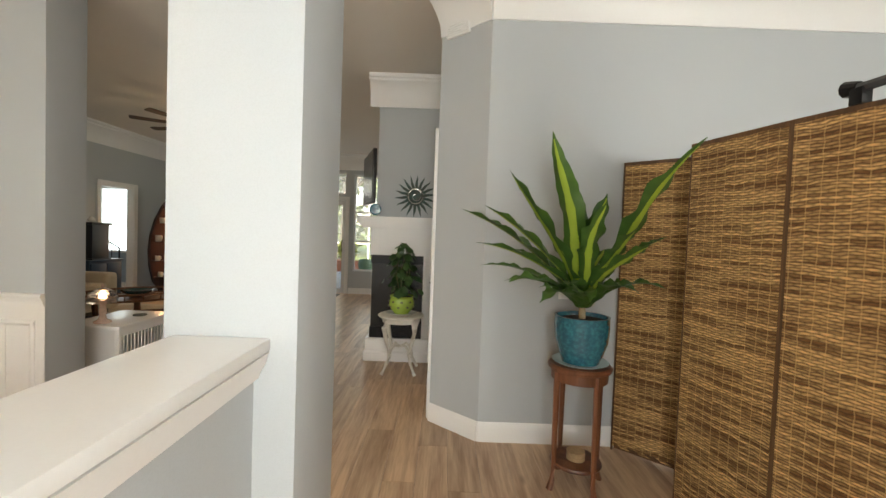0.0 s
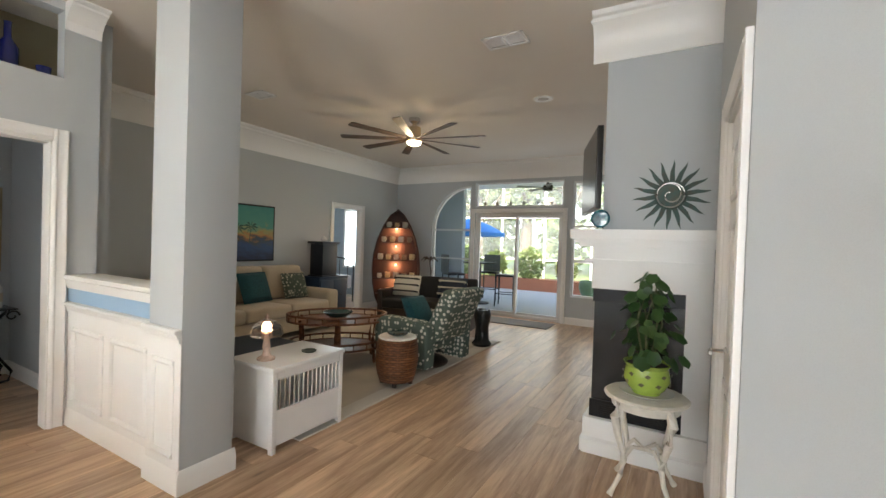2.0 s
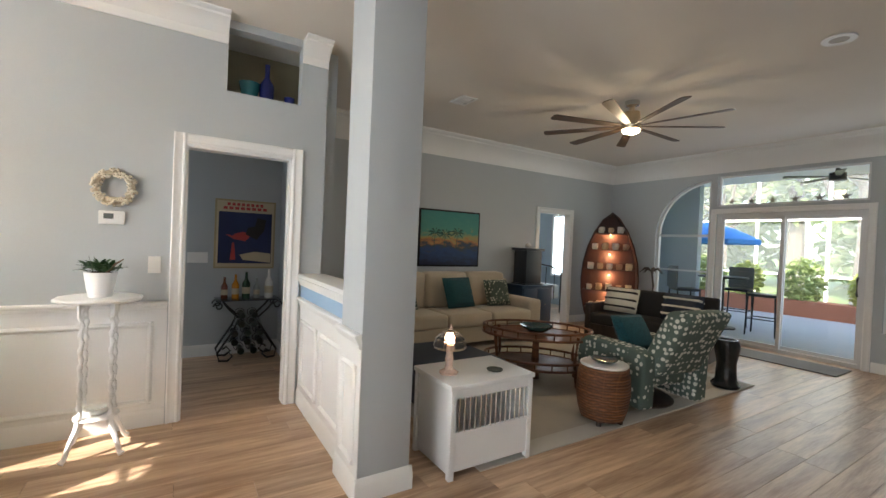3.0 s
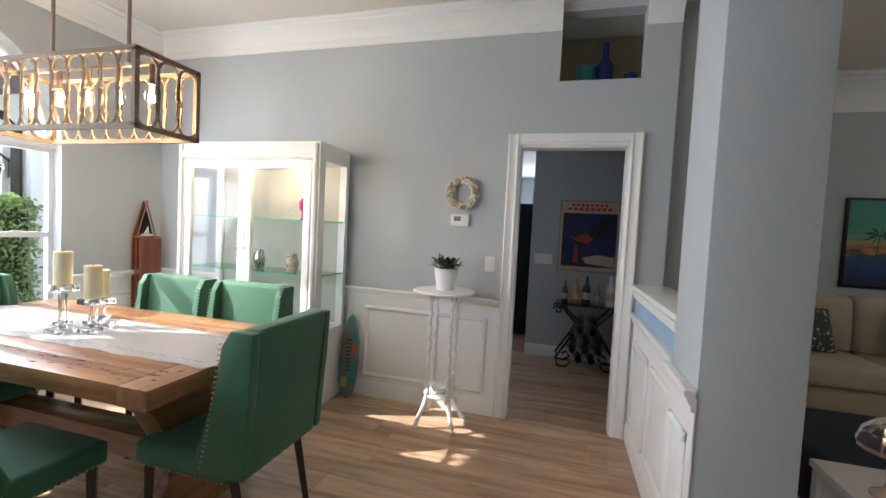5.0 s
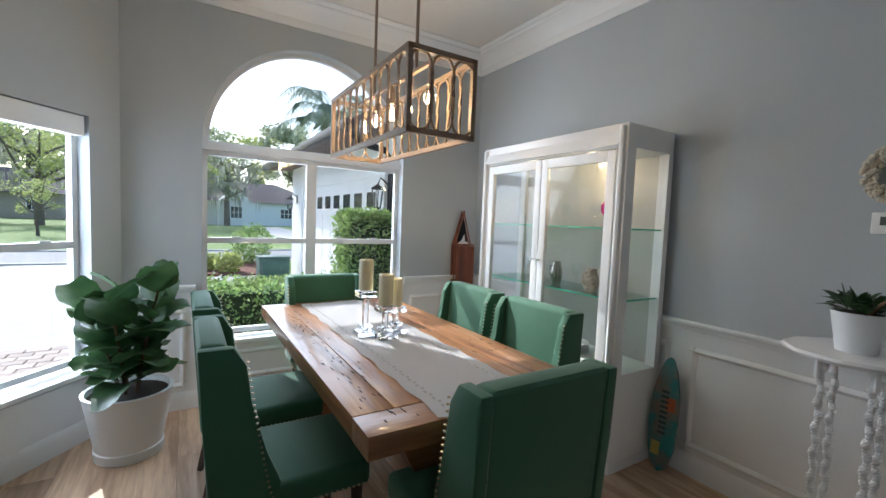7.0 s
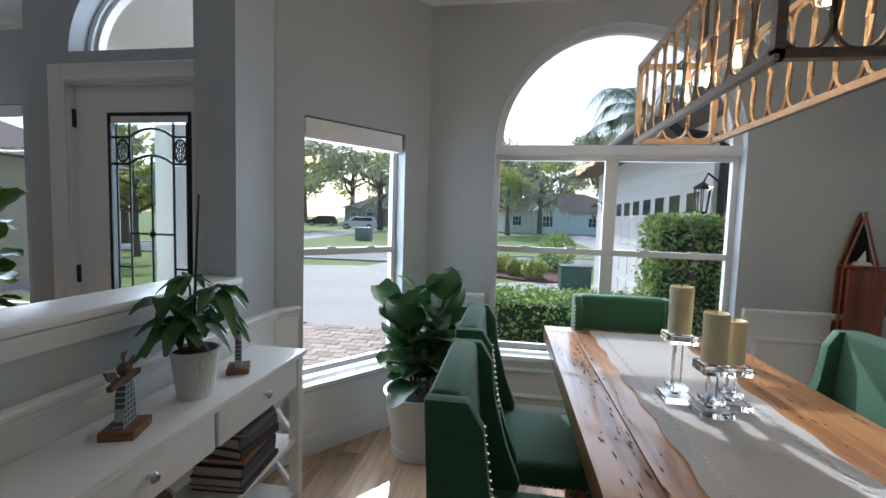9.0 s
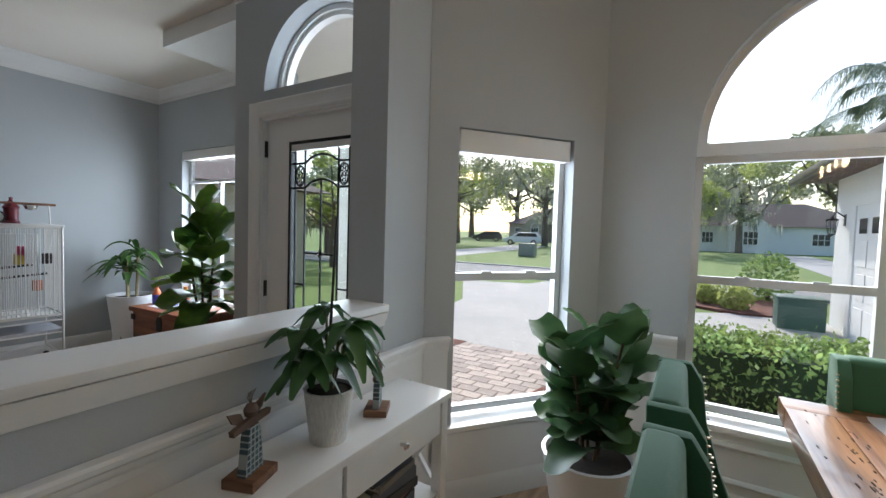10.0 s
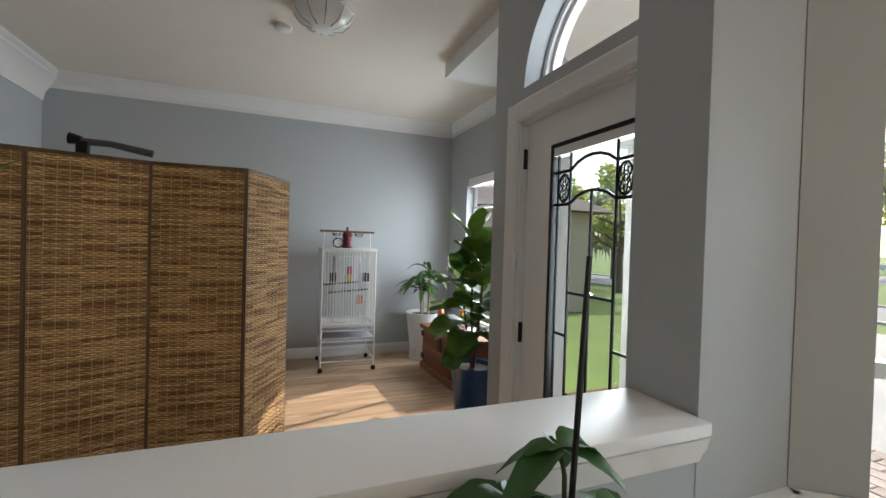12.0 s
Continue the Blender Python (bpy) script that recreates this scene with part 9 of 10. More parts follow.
for k in range(9):
    bm = bm_new()
    prism(bm, [(0.10, -0.022), (0.30, -0.045), (0.92, -0.058), (0.95, -0.04), (0.95, 0.04), (0.92, 0.052), (0.30, 0.035), (0.10, 0.022)], (0, 0, 0), (1, 0, 0), (0, 1, 0.16), (0, 0, 1), 0.008)
    part("blade", bm, M_BLADE, fn, "", Matrix.Translation((0, 0, CEIL - 0.275)) @ Matrix.Rotation(radians(40 * k + 12), 4, "Z"))
point_lamp("fan_light", (-1.15, 7.27, CEIL - 0.42), 2, (1.0, 0.78, 0.5), 0.08)
for x, y, w, d in ((0.68, 5.80, 0.17, 0.10), (-2.27, 5.80, 0.14, 0.10)):
    v_ = thing("ceiling_vent", "white ceiling air vent with slats", "vent", Matrix.Translation((x, y, CEIL)))
    bm = bm_new()
    for a in ((-w, w, -d, -d + 0.02), (-w, w, d - 0.02, d), (-w, -w + 0.02, -d, d), (w - 0.02, w, -d, d), (-0.01, 0.01, -d, d)):
        box(bm, a[0], a[1], a[2], a[3], -0.012, 0.0)
    part("frame", bm, M_TRIM, v_)
    part("backing", box(bm_new(), -w, w, -d, d, -0.003, -0.001), mat("vent_dark", (0.12, 0.11, 0.10), 0.8), v_)
    for k in range(7):
        y0 = -d + 0.03 + k * (2 * d - 0.06) / 7
        part("slat", box(bm_new(), -w + 0.02, w - 0.02, y0, y0 + 0.008, -0.011, -0.004), M_TRIM, v_)
cl = thing("recessed_light", "round recessed ceiling light", "ceiling light", Matrix.Translation((0.57, 7.22, CEIL)))
part("trim_ring", lathe(bm_new(), [(0.06, -0.001), (0.06, -0.008), (0.10, -0.010), (0.105, -0.001)], 24), M_TRIM, cl)
part("baffle", lathe(bm_new(), [(0, -0.0015), (0.06, -0.004)], 24), mat("recess_grey", (0.45, 0.42, 0.38), 0.6), cl)

# fireplace and mantel
fp = thing("fireplace", "white corner fireplace with mantel and black firebox", "fireplace")
bm = bm_new()
prism(bm, [(1.285, 1.50), (2.128, 1.50), (2.128, 1.535), (1.285, 1.535)], (0, 5.60, 0), (1, 0, 0), (0, 0, 1), (0, 1, 0), 1.50)
for k, (o, z0, z1) in enumerate(((0.135, 1.47, 1.50), (0.11, 1.445, 1.47), (0.085, 1.42, 1.445), (0.05, 1.32, 1.335))):
    box(bm, 1.42 - o, 2.128, 5.74 - o, 7.0, z0, z1)
part("mantel_shelf", bm, M_TRIM, fp)
for nm, q in (("frieze", (1.415, 2.128, 5.735, 5.797, 1.13, 1.42)), ("frieze", (1.415, 1.458, 5.797, 6.98, 1.13, 1.42)),
              ("pilaster", (1.985, 2.128, 5.735, 5.797, 0.0, 1.13)), ("pilaster", (1.415, 1.458, 6.75, 6.98, 0.0, 1.13))):
    part(nm, box(bm_new(), *q), M_TRIM, fp)
bm = bm_new()
box(bm, 1.39, 2.128, 5.70, 5.797, 0.0, 0.24, 0.006)
box(bm, 1.39, 1.458, 5.797, 7.0, 0.0, 0.24, 0.006)
moulding(bm, (1.39, 5.70), (2.128, 5.70), 0, [(0, 0), (0.016, 0), (0.016, 0.09), (0, 0.11)], (0, -1))
moulding(bm, (1.39, 5.70), (1.39, 7.0), 0, [(0, 0), (0.016, 0), (0.016, 0.09), (0, 0.11)], (-1, 0))
part("hearth_base", bm, M_TRIM, fp)
M_FBOX = mat("black_firebox", (0.012, 0.012, 0.013), 0.25)
bm = bm_new()
box(bm, 1.435, 1.985, 5.752, 5.790, 0.24, 1.13)
box(bm, 1.435, 1.452, 5.790, 6.75, 0.24, 1.13)
part("firebox_glass", bm, M_FBOX, fp)
part("top_panel", box(bm_new(), 1.425, 1.985, 5.742, 5.752, 1.04, 1.13), M_BLACK, fp)
part("bottom_panel", box(bm_new(), 1.425, 1.985, 5.742, 5.752, 0.24, 0.36), M_BLACK, fp)
for k in range(6):
    part("louvre", box(bm_new(), 1.50, 1.93, 5.738, 5.742, 0.262 + k * 0.014, 0.268 + k * 0.014), M_BLACK, fp)
sunm = thing("sun_decor", "green metal sunburst wall decoration", "wall decoration", Matrix.Translation((1.875, 5.797, 1.77)))
M_VERD = mat("verdigris_metal", (0.055, 0.10, 0.09), 0.6, metal=0.4, grain=0.5, scale=30, bump=0.3, dark=(0.10, 0.06, 0.04))
part("disc", lathe(bm_new(), [(0, 0.02), (0.085, 0.016), (0.095, 0.006), (0.095, 0.0), (0, 0)], 28), M_VERD, sunm, "", Matrix.Rotation(radians(90), 4, "X"))
bm = bm_new()
tube(bm, [(0.004 * k * math.cos(k * 0.42), -0.022, 0.004 * k * math.sin(k * 0.42)) for k in range(4, 21)] + [(0.08 * math.cos(8.9 + k * 0.3), -0.02, 0.08 * math.sin(8.9 + k * 0.3)) for k in range(20)], 0.005, 5)
part("spiral", bm, M_CHROME, sunm, "pale raised spiral")
for k in range(18):
    a = k * math.pi / 9 + 0.1
    u, w = Vector((math.cos(a), 0, math.sin(a))), Vector((-math.sin(a), 0, math.cos(a)))
    bm = bm_new()
    prism(bm, [(0.09, -0.016), (0.15, -0.014 + 0.006), (0.20, -0.006), (0.232, 0.004), (0.20, 0.006), (0.15, 0.018), (0.09, 0.016)], (0, -0.008, 0), u, w, (0, 1, 0), 0.006)
    part("ray", bm, M_VERD, sunm)
sh_ = thing("glass_ornament", "teal glass disc ornament on the mantel", "ornament", Matrix.Translation((1.46, 5.70, 1.536)))
part("glass_disc", lathe(bm_new(), [(0, -0.012), (0.05, -0.01), (0.062, 0), (0.05, 0.01), (0, 0.012)], 22), MATS["teal_glaze"], sh_, "", pose(0, 0, 0.075, 90, 0, 8))
part("peg_foot", tube(bm_new(), [(-0.02, 0, 0), (-0.015, 0, 0.03), (0.015, 0, 0.03), (0.02, 0, 0)], 0.005, 5), M_BLACK, sh_)
tv = thing("television", "flat black television mounted beside the chimney", "television", pose(1.385, 5.90, 1.975, 0, 0, 108))
part("panel", box(bm_new(), -0.16, 0.62, -0.02, 0.02, -0.29, 0.29, 0.006), mat("tv_plastic", (0.012, 0.012, 0.013), 0.35), tv)
part("screen", box(bm_new(), -0.145, 0.605, 0.02, 0.022, -0.275, 0.275), M_FBOX, tv)
part("wall_arm", box(bm_new(), 0.2, 0.28, -0.06, -0.02, -0.05, 0.05), M_BLACK, tv)


# white carved plant table and geranium
pt_ = thing("plant_table", "white carved round plant table with curved legs", "side table", Matrix.Translation((1.80, 5.38, 0)))
M_AGED = mat("aged_white_paint", (0.72, 0.69, 0.62), 0.5, grain=0.3, scale=25, bump=0.15, blotch=0.2, blotch_scale=8)
part("top", lathe(bm_new(), [(0, 0.545), (0.20, 0.545), (0.222, 0.553), (0.228, 0.563), (0.215, 0.573), (0, 0.573)], 32), M_AGED, pt_)
part("apron", lathe(bm_new(), [(0.17, 0.50), (0.182, 0.50), (0.19, 0.545), (0.17, 0.545)], 32), M_AGED, pt_)
for k in range(4):
    a = radians(45 + 90 * k)
    c, s = math.cos(a), math.sin(a)
    bm = bm_new()
    tube(bm, [(r * c, r * s, z) for r, z in ((0.18, 0.54), (0.205, 0.46), (0.185, 0.36), (0.15, 0.26), (0.135, 0.20), (0.155, 0.12), (0.20, 0.05), (0.225, 0.012))], [0.022, 0.026, 0.02, 0.016, 0.018, 0.014, 0.012, 0.018], 8)
    part("leg", bm, M_AGED, pt_)
    bm = bm_new()
    tube(bm, [(0.14 * c, 0.14 * s, 0.21), (0.08 * c, 0.08 * s, 0.27), (0, 0, 0.25)], 0.012, 7)
    part("stretcher", bm, M_AGED, pt_)
vessel("saucer", "white saucer under the lime pot", "saucer", (1.80, 5.38, 0.574), [(0, 0), (0.11, 0), (0.145, 0.016), (0.147, 0.02), (0.11, 0.008), (0, 0.006)], M_CHINA, 26)
gp = thing("potted_plant", "round-leaved plant in a lime green pot", "plant", Matrix.Translation((1.80, 5.38, 0.583)))
M_LIME = mat("lime_glaze", (0.36, 0.50, 0.09), 0.22, grain=0.2, scale=20, blotch=0.25, blotch_scale=14, coat=0.5, dark=(0.20, 0.32, 0.05))
pot(gp, 0.075, 0.125, 0.175, M_LIME, 0.9, "", [(0.10, 0.03), (0.125, 0.08), (0.12, 0.12), (0.112, 0.15)])
bm = bm_new()
for k in range(9):
    a = k * 0.7
    for zz_ in (0.07, 0.12):
        prism(bm, [(-0.016, 0), (0, 0.012), (0.018, 0.004), (0.004, -0.012)], (0.127 * math.cos(a + zz_ * 5), 0.127 * math.sin(a + zz_ * 5), zz_), (-math.sin(a + zz_ * 5), math.cos(a + zz_ * 5), 0), (0, 0, 1), (math.cos(a + zz_ * 5), math.sin(a + zz_ * 5), 0), 0.002)
part("leaf_motif", bm, mat("motif_brown", (0.10, 0.10, 0.03), 0.4), gp, "dark painted leaf motif", smooth=0)
M_ROUND = leaf_mat("round_leaf", (0.02, 0.06, 0.018), (0.06, 0.13, 0.035), 0.4)
rg = random.Random(33)
for k in range(95):
    a, z = rg.uniform(0, 6.28), rg.uniform(0.18, 0.66)
    r = (0.20 - 0.14 * max(0, (z - 0.35) / 0.35)) * rg.uniform(0.25, 1.0)
    c = Vector((r * math.cos(a), r * math.sin(a), z))
    bm = bm_new()
    nrm = Vector((math.cos(a) * 0.8 + rg.gauss(0, 0.3), math.sin(a) * 0.8 + rg.gauss(0, 0.3), rg.uniform(0.2, 0.9))).normalized()
    u = nrm.cross(Vector((0, 0, 1))).normalized()
    w = nrm.cross(u)
    s = rg.uniform(0.026, 0.05)
    ctr = bm.verts.new(c)
    ring = [bm.verts.new(c + (u * math.cos(t) + w * math.sin(t)) * s * (0.9 + 0.12 * math.sin(5 * t)) + nrm * 0.25 * s) for t in [q * math.pi / 6 for q in range(12)]]
    for q in range(12):
        bm.faces.new((ctr, ring[q], ring[(q + 1) % 12]))
    part("leaf", bm, M_ROUND, gp, smooth=60)
for k in range(7):
    a = k * 0.9
    part("stem", tube(bm_new(), [(0.02 * math.cos(a), 0.02 * math.sin(a), 0.15), (0.07 * math.cos(a), 0.07 * math.sin(a), 0.40), (0.05 * math.cos(a + 1), 0.05 * math.sin(a + 1), 0.62)], [0.006, 0.005, 0.003], 5), M_STALK, gp)

# starfish in the transom, bedroom beyond
for k in range(6):
    st_ = thing("starfish", "pale starfish ornament on the transom sill", "ornament", pose(-1.55 + 0.27 * k, GY + 0.01, 2.235, 0, 0, 0), "starfish in the transom")
    pts = []
    for q in range(10):
        a = math.pi / 2 + q * math.pi / 5
        r = 0.065 if q % 2 == 0 else 0.022
        pts.append((r * math.cos(a), r * math.sin(a)))
    part("star_body", prism(bm_new(), pts, (0, 0, 0), (1, 0, 0), (0, 0, 1), (0, 1, 0), 0.015), mat("sand_star", (0.25, 0.24, 0.20), 0.8, grain=0.4), st_)
structure("wall_bedroom", box(bm_new(), -7.2, -7.08, 7.5, 11.0, 0, 2.9), mat("bedroom_blue", (0.30, 0.38, 0.46), 0.7, grain=0.1), "pale blue bedroom wall")
structure("wall_bedroom_side", box(bm_new(), -7.08, GX - 0.12, 11.0, 11.12, 0, 2.9), MATS["bedroom_blue"], "pale blue bedroom wall")
structure("wall_bedroom_south", box(bm_new(), -7.08, GX - 0.12, 7.38, 7.5, 0, 2.9), MATS["bedroom_blue"], "pale blue bedroom wall")
structure("ceiling_bedroom", box(bm_new(), -7.2, GX - 0.12, 7.4, 11.1, 2.9, 3.0), M_CEIL, "white bedroom ceiling")
structure("floor_bedroom", box(bm_new(), -7.2, GX - 0.12, 7.4, 11.1, -0.1, -0.002), M_RUG, "pale bedroom carpet")
bw = thing("bedroom_window", "bright bedroom window with white frame", "window", Matrix.Translation((-5.4, 10.99, 1.4)))
bm_w = bm_new()
rail_frame(bm_w, -0.35, 0.35, -0.7, 0.8, -0.04, 0.0, 0.05)
part("window_frame", bm_w, M_TRIM, bw)
# the pane itself glows in place of daylight; the wall behind is solid
part("pane", box(bm_new(), -0.30, 0.30, -0.012, -0.004, -0.65, 0.75), glow("daylight_glow_pane", (0.75, 0.9, 1.0), 1.0), bw)
bd = thing("bed", "iron-framed bed with white linen", "bed", Matrix.Translation((-5.6, 9.4, 0)))
part("mattress", box(bm_new(), -0.95, 0.95, -0.7, 0.7, 0.30, 0.60, 0.06, 3), M_LINEN, bd)
for x in (-0.97, 0.97):
    bm = bm_new()
    tube(bm, [(x, -0.7, 0), (x, -0.7, 0.85), (x, -0.4, 1.0), (x, 0, 1.05), (x, 0.4, 1.0), (x, 0.7, 0.85), (x, 0.7, 0)], 0.016, 7)
    for k in range(5):
        y = -0.5 + 0.25 * k
        tube(bm, [(x, y, 0.3), (x, y, 0.98)], 0.008, 6)
    part("bed_rail", bm, M_BLACK, bd)
bf = thing("ceiling_light", "lit ceiling light in the bedroom", "ceiling light", Matrix.Translation((-5.2, 9.3, 2.9)))
part("shade", lathe(bm_new(), [(0.16, 0), (0.15, -0.06), (0.08, -0.10), (0, -0.11)], 18), glow("bedroom_lamp", (1.0, 0.93, 0.8), 5.0), bf)
point_lamp("bedroom_light", (-5.2, 9.3, 2.7), 2, (1.0, 0.93, 0.82), 0.1)
pf = thing("ceiling_fan", "dark patio ceiling fan at rest", "ceiling fan", Matrix.Translation((-0.7, 12.0, 0)))
part("motor", lathe(bm_new(), [(0.03, 2.95), (0.03, 2.80), (0.11, 2.78), (0.11, 2.66), (0, 2.64)], 16), M_BLACK, pf)
for k in range(5):
    bm = bm_new()
    prism(bm, [(0.08, -0.03), (0.70, -0.07), (0.72, 0.06), (0.08, 0.03)], (0, 0, 0), (1, 0, 0), (0, 1, 0.1), (0, 0, 1), 0.008)
    part("blade", bm, M_BLACK, pf, "", Matrix.Translation((0, 0, 2.72)) @ Matrix.Rotation(radians(72 * k), 4, "Z"))

# ---- hall and kitchen seen through the cased doorway ----
structure("wall_kitchen_far", box(bm_new(), -6.95, -6.83, 0.6, 4.2, 0, 2.44), M_WALL, "grey kitchen wall")
structure("wall_kitchen_south", box(bm_new(), -6.95, WX - 0.12, 0.48, 0.60, 0, 2.44), M_WALL, "grey kitchen wall")
structure("wall_hall_north", box(bm_new(), -6.95, GX - 0.121, 3.13, 3.25, 0, 2.44), M_WALL, "grey hall wall")
po = thing("poster", "framed vintage poster in blue and red on the hall wall", "poster", Matrix.Translation((GX, 3.76, 1.40)))
part("frame", box(bm_new(), 0.001, 0.02, -0.325, 0.325, -0.40, 0.40, 0.003), mat("gold_frame", (0.40, 0.33, 0.20), 0.4, metal=0.4), po)
part("paper", box(bm_new(), 0.02, 0.022, -0.305, 0.305, -0.38, 0.38), mat("cream_paper", (0.55, 0.47, 0.32), 0.7), po)
part("picture", box(bm_new(), 0.022, 0.0235, -0.285, 0.285, -0.34, 0.255), mat("navy_print", (0.015, 0.025, 0.10), 0.6, blotch=0.4), po)
bm = bm_new()
prism(bm, [(-0.02, -0.30), (0.28, -0.33), (0.28, -0.22), (0.10, -0.20), (-0.06, -0.24)], (0.0235, 0, 0), (0, 1, 0), (0, 0, 1), (1, 0, 0), 0.001)
part("sand_shape", bm, MATS["cream_paper"], po)
bm = bm_new()
prism(bm, [(-0.22, 0.0), (-0.12, -0.06), (0.0, -0.08), (0.06, -0.01), (-0.02, 0.03), (-0.1, 0.01), (-0.14, -0.02)], (0.0238, 0, 0), (0, 1, 0), (0, 0, 1), (1, 0, 0), 0.001)
prism(bm, [(-0.16, -0.30), (-0.10, -0.30), (-0.12, -0.1), (-0.14, -0.1)], (0.0238, 0, 0), (0, 1, 0), (0, 0, 1), (1, 0, 0), 0.001)
part("red_shape", bm, mat("red_print", (0.45, 0.05, 0.05), 0.6), po)
bm = bm_new()
prism(bm, [(0.0, 0.0), (0.12, -0.06), (0.20, 0.05), (0.22, 0.18), (0.12, 0.20), (0.10, 0.10), (0.02, 0.08)], (0.0239, 0, 0), (0, 1, 0), (0, 0, 1), (1, 0, 0), 0.001)
part("dark_shape", bm, mat("black_print", (0.01, 0.01, 0.012), 0.6), po)
for z, w in ((0.345, 0.20), (0.30, 0.24)):
    bm = bm_new()
    for k in range(8):
        y = -w + 2 * w * k / 8
        box(bm, 0.0222, 0.0235, y, y + 2 * w / 8 - 0.018, z - 0.016, z + 0.016)
    part("title_lettering", bm, MATS["red_print"], po, "worn red title letters", smooth=0)
switch(Matrix.Translation((GX, 3.28, 1.12)), "wide white switch plate in the hall", 0.10)

rk = thing("wine_rack", "black scrolled iron wine rack table", "wine rack", Matrix.Translation((-3.50, 3.78, 0)))
for sx in (-0.13, 0.13):
    for sy in (-1, 1):
        bm = bm_new()
        pts = [(sx, sy * 0.26, 0.66), (sx, sy * 0.20, 0.58), (sx, sy * 0.10, 0.48), (sx, sy * 0.14, 0.36), (sx, sy * 0.24, 0.20), (sx, sy * 0.30, 0.10), (sx, sy * 0.28, 0.02), (sx, sy * 0.20, 0.012), (sx, sy * 0.15, 0.06), (sx, sy * 0.19, 0.11), (sx, sy * 0.23, 0.08)]
        tube(bm, pts, 0.012, 6)
        part("scroll_leg", bm, M_BLACK, rk)
        bm = bm_new()
        tube(bm, [(sx, sy * (0.30 + 0.05 * math.cos(k * 0.5) * (1 - k / 20)), 0.61 + 0.05 * math.sin(k * 0.5) * (1 - k / 20)) for k in range(14)], 0.008, 5)
        part("scroll", bm, M_BLACK, rk)
for r, n in ((0.50, 2), (0.40, 2), (0.30, 3), (0.20, 3), (0.10, 2)):
    for k in range(n):
        y = (k - (n - 1) / 2) * 0.13
        bm = bm_new()
        tube(bm, [(-0.13, y + 0.05 * math.cos(a), r + 0.045 * math.sin(a)) for a in [q * math.pi / 6 for q in range(13)]], 0.004, 5, False)
        part("bottle_ring", bm, M_BLACK, rk)
        part("wine_bottle", tube(bm_new(), [(0.12, y, r), (-0.08, y, r), (-0.12, y, r), (-0.18, y, r)], [0.036, 0.036, 0.016, 0.014], 10), mat("bottle_glass", (0.01, 0.018, 0.012), 0.12), rk, "dark wine bottle")
part("glass_top", box(bm_new(), -0.17, 0.17, -0.33, 0.33, 0.668, 0.678, 0.003), M_SHADEGLASS, rk)
BT = [(0, 0), (0.038, 0), (0.04, 0.02), (0.04, 0.16), (0.015, 0.21), (0.013, 0.27), (0.016, 0.28), (0, 0.285)]
for y, c, s, lab in ((-0.24, (0.16, 0.04, 0.015), 0.85, "brown"), (-0.13, (0.55, 0.22, 0.02), 0.95, "amber"), (-0.02, (0.015, 0.05, 0.02), 1.05, "dark green"), (0.09, (0.30, 0.33, 0.30), 0.8, "clear"), (0.22, (0.75, 0.74, 0.70), 1.15, "white")):
    b = thing("bottle", lab + " liquor bottle on the wine rack", "bottle", Matrix.Translation((-3.50, 3.78 + y, 0.679)), "bottles on the wine rack")
    part("bottle_body", lathe(bm_new(), [(r * s, z * s) for r, z in BT], 14), mat("liquor_" + lab.replace(" ", "_"), c, 0.15), b)
    part("paper_label", lathe(bm_new(), [(0.0405 * s, 0.05 * s), (0.0408 * s, 0.05 * s), (0.0408 * s, 0.12 * s), (0.0405 * s, 0.12 * s)], 14), MATS["cream_paper"], b)
fr = thing("refrigerator", "stainless refrigerator with a black edge", "refrigerator", Matrix.Translation((-5.0, 2.62, 0)))
part("body", box(bm_new(), -0.45, 0.45, -0.0, 0.5, 0.02, 1.80, 0.01), M_BLACK, fr)
part("door", box(bm_new(), -0.45, 0.45, -0.06, -0.002, 0.05, 1.80, 0.015), M_CHROME, fr)
part("handle", tube(bm_new(), [(0.05, -0.06, 0.8), (0.05, -0.11, 0.85), (0.05, -0.11, 1.5), (0.05, -0.06, 1.55)], 0.014, 8), M_BLACK, fr)
kw = thing("kitchen_window", "bright kitchen window with white frame", "window", Matrix.Translation((-6.83, 2.2, 1.3)))
part("window_frame", rail_frame(bm_ := bm_new(), -0.5, 0.5, -0.5, 0.6, -0.03, 0.0, 0.05) or bm_, M_TRIM, kw, "", Matrix.Rotation(radians(90), 4, "Z"))
# glowing pane on a solid wall, and an added lamp, stand for daylight
part("pane", box(bm_new(), 0.004, 0.012, -0.45, 0.45, -0.45, 0.55), glow("daylight_glow_pane", (0.75, 0.9, 1.0), 3.0), kw)
area_lamp("kitchen_window_light", (-6.7, 2.2, 1.4), (-4, 2.6, 1.0), 0.9, 1.0, 14, DAY)
kc = thing("kitchen_cabinet", "white kitchen counter cabinet", "cabinet", Matrix.Translation((-6.5, 1.5, 0)))
part("body", box(bm_new(), -0.3, 0.3, -0.9, 1.3, 0.0, 0.88, 0.004), M_TRIM, kc)
part("worktop", box(bm_new(), -0.32, 0.33, -0.92, 1.32, 0.88, 0.92, 0.004), mat("grey_counter", (0.35, 0.35, 0.36), 0.3, grain=0.3), kc)
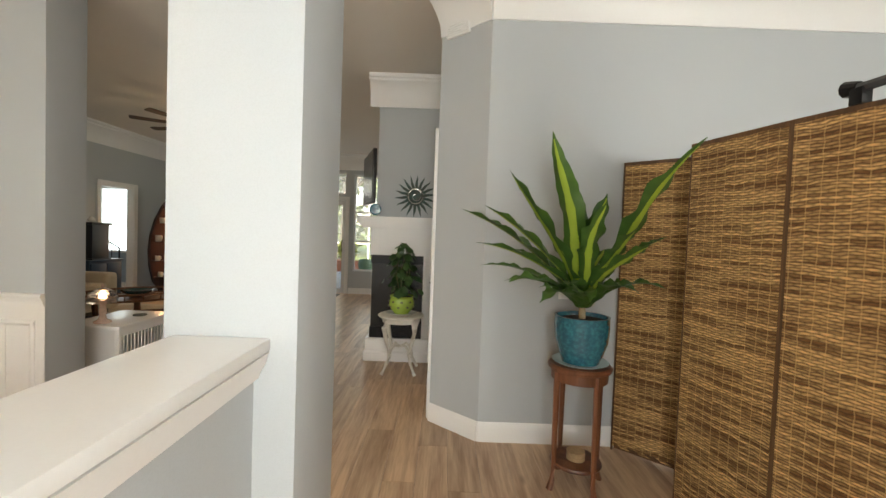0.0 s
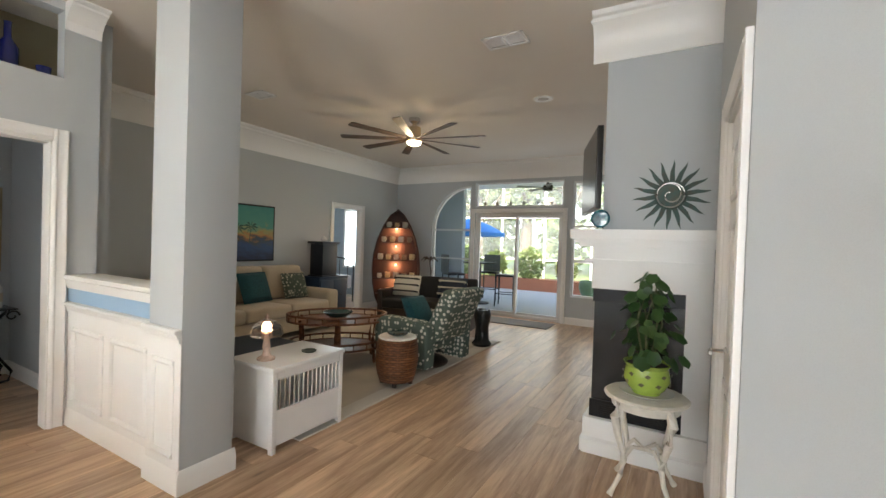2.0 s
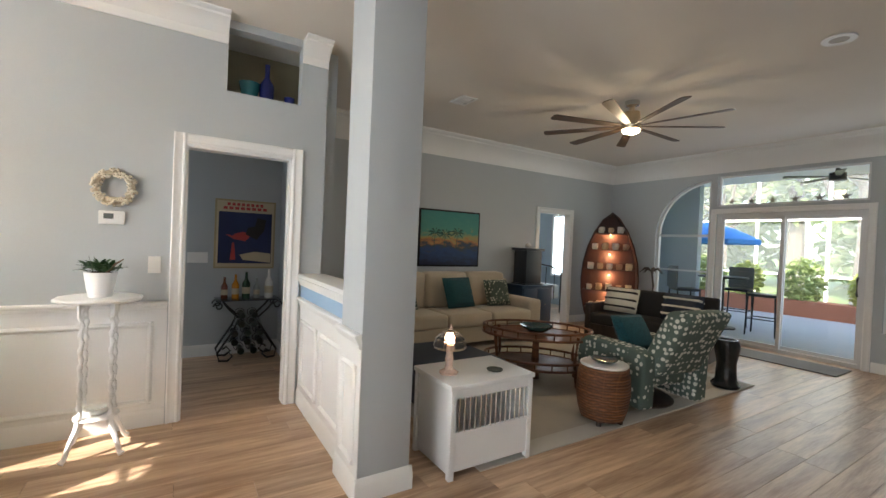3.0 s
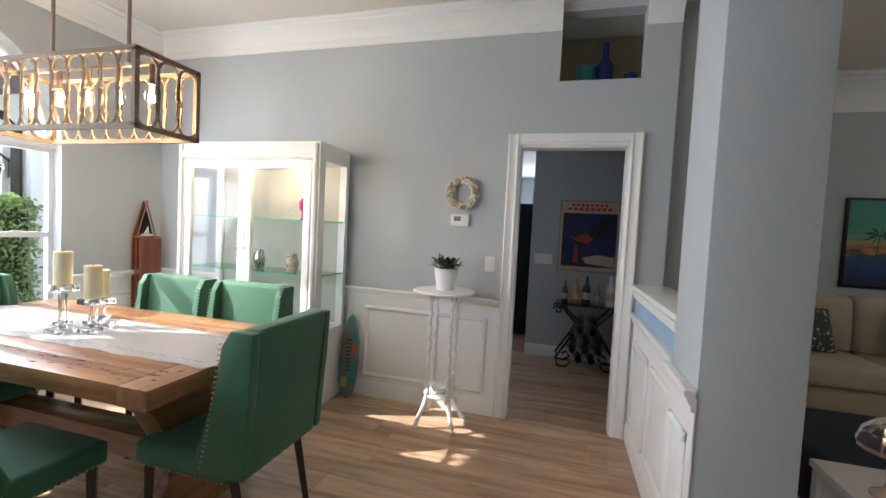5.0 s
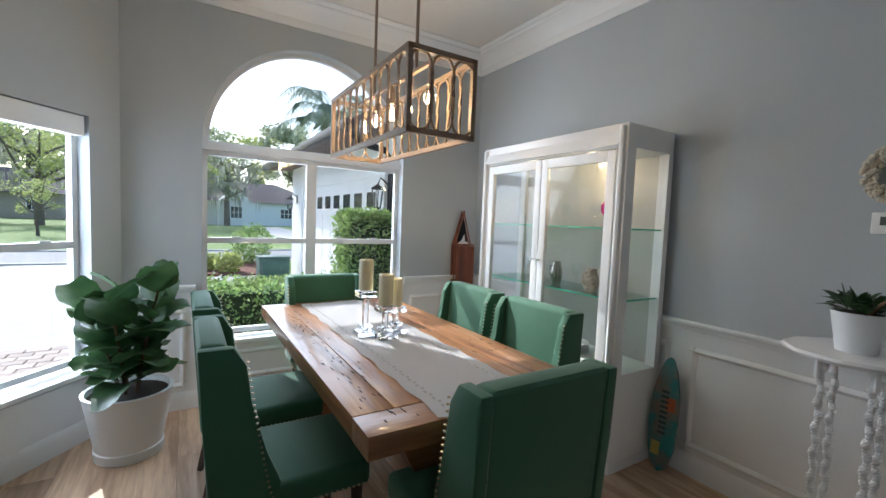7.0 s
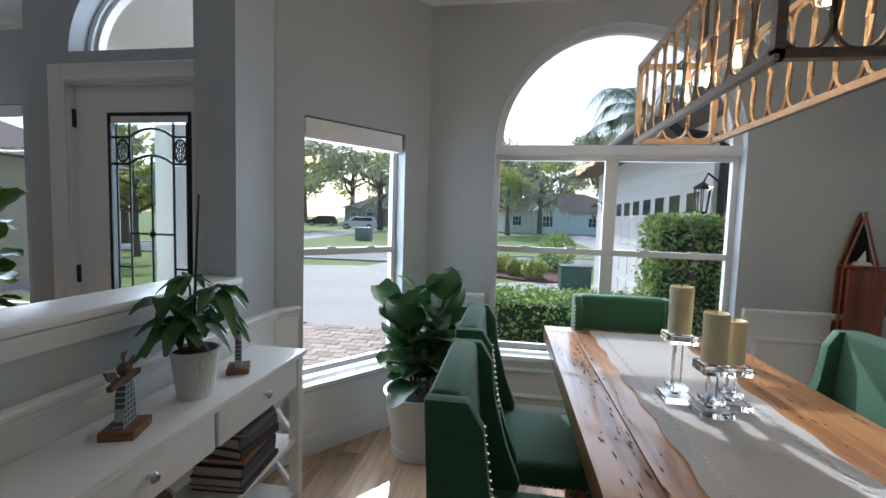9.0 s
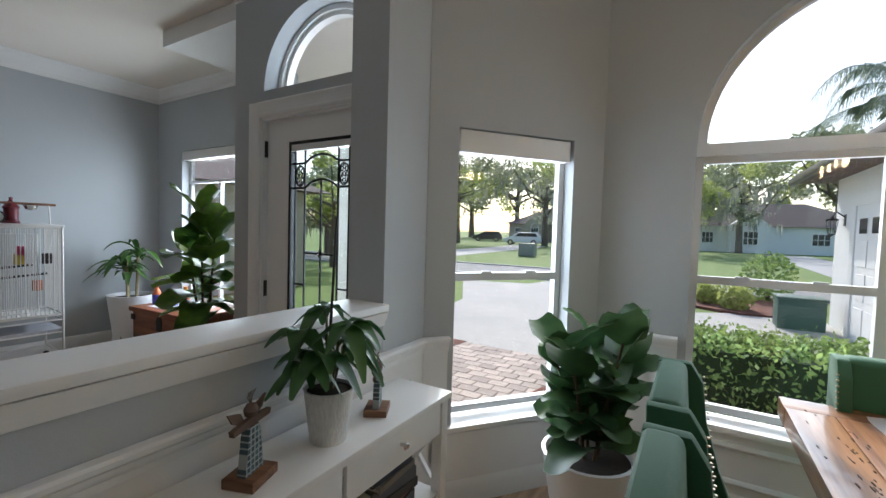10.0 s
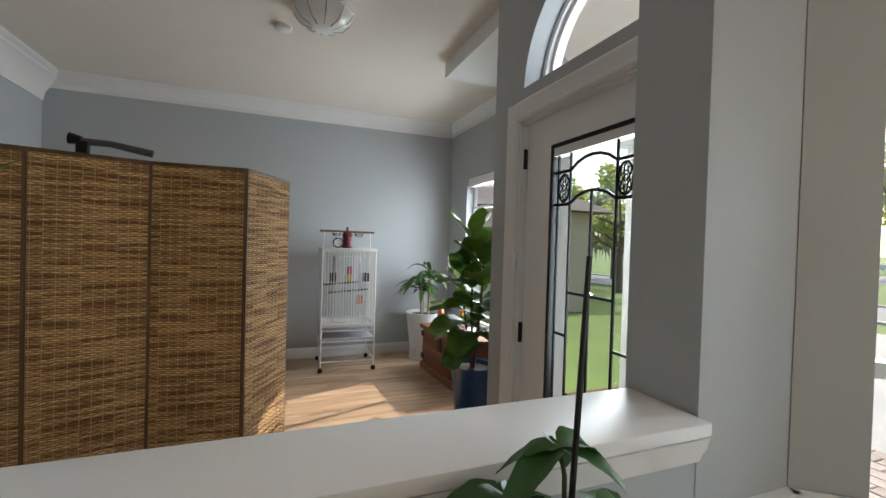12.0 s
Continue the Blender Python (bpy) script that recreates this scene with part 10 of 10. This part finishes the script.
# vases on the plant shelf
vessel("bottle", "tall cobalt blue bottle in the niche", "bottle", (-2.13, 3.70, 2.491), [(0, 0), (0.055, 0), (0.06, 0.02), (0.06, 0.17), (0.022, 0.23), (0.02, 0.33), (0.024, 0.34), (0, 0.34)], mat("cobalt_glass", (0.01, 0.015, 0.11), 0.1))
vessel("vase", "wide teal glass vase in the niche", "vase", (-2.16, 3.57, 2.491), [(0, 0), (0.05, 0), (0.06, 0.05), (0.085, 0.17), (0.08, 0.17), (0.05, 0.05), (0, 0.01)], mat("teal_glass", (0.02, 0.14, 0.15), 0.15))
vessel("cup", "small cobalt blue cup in the niche", "cup", (-2.06, 3.87, 2.491), [(0, 0), (0.035, 0), (0.045, 0.08), (0.04, 0.08), (0, 0.01)], MATS["cobalt_glass"])

# ---- floor of separate planks ----
floor = structure("floor", box(bm_new(), GX - 3.3, EX + 0.2, -0.55, GY + 0.16, -0.14, -0.012), M_GAP, "oak plank floor")
PW, GAP = 0.182, 0.0016
rng = random.Random(7)
lengths = (1.22, 1.52, 1.83)
plank_mesh = {}
for length in lengths:
    bm = bm_new()
    box(bm, -PW / 2 + GAP / 2, PW / 2 - GAP / 2, -length / 2 + GAP / 2, length / 2 - GAP / 2, -0.012, 0.0)
    bmesh.ops.bevel(bm, geom=[e for e in bm.edges if all(v.co.z > -0.001 for v in e.verts)], offset=0.0008, segments=1, affect="EDGES")
    me = bpy.data.meshes.new("plank")
    bmesh.ops.recalc_face_normals(bm, faces=bm.faces[:])
    bm.to_mesh(me)
    bm.free()
    me.materials.append(M_FLOOR)
    plank_mesh[length] = me
rest = bm_new()
singles = 0
col = 0
x = GX - 3.2
while x < EX + 0.1:
    y = -0.5 - rng.random() * 1.2
    while y < GY + 0.1:
        length = rng.choice(lengths)
        cy = y + length / 2
        near = -1.95 < x < 3.2 and 0.3 < cy < 7.2 and y > -0.45
        if near and singles < 300:
            ob = new("plank", plank_mesh[length])
            ob.parent = floor
            ob.location = (x, cy, 0.0)
            singles += 1
        else:
            y0, y1 = max(y, -0.5), min(y + length, GY + 0.15)
            if y1 - y0 > 0.02:
                box(rest, x - PW / 2 + GAP / 2, x + PW / 2 - GAP / 2, y0 + GAP / 2, y1 - GAP / 2, -0.012, 0.0)
        y += length
    x += PW
tagged(part("plank_rest", rest, M_FLOOR_REST, floor), "oak floor planks", kind="stuff")
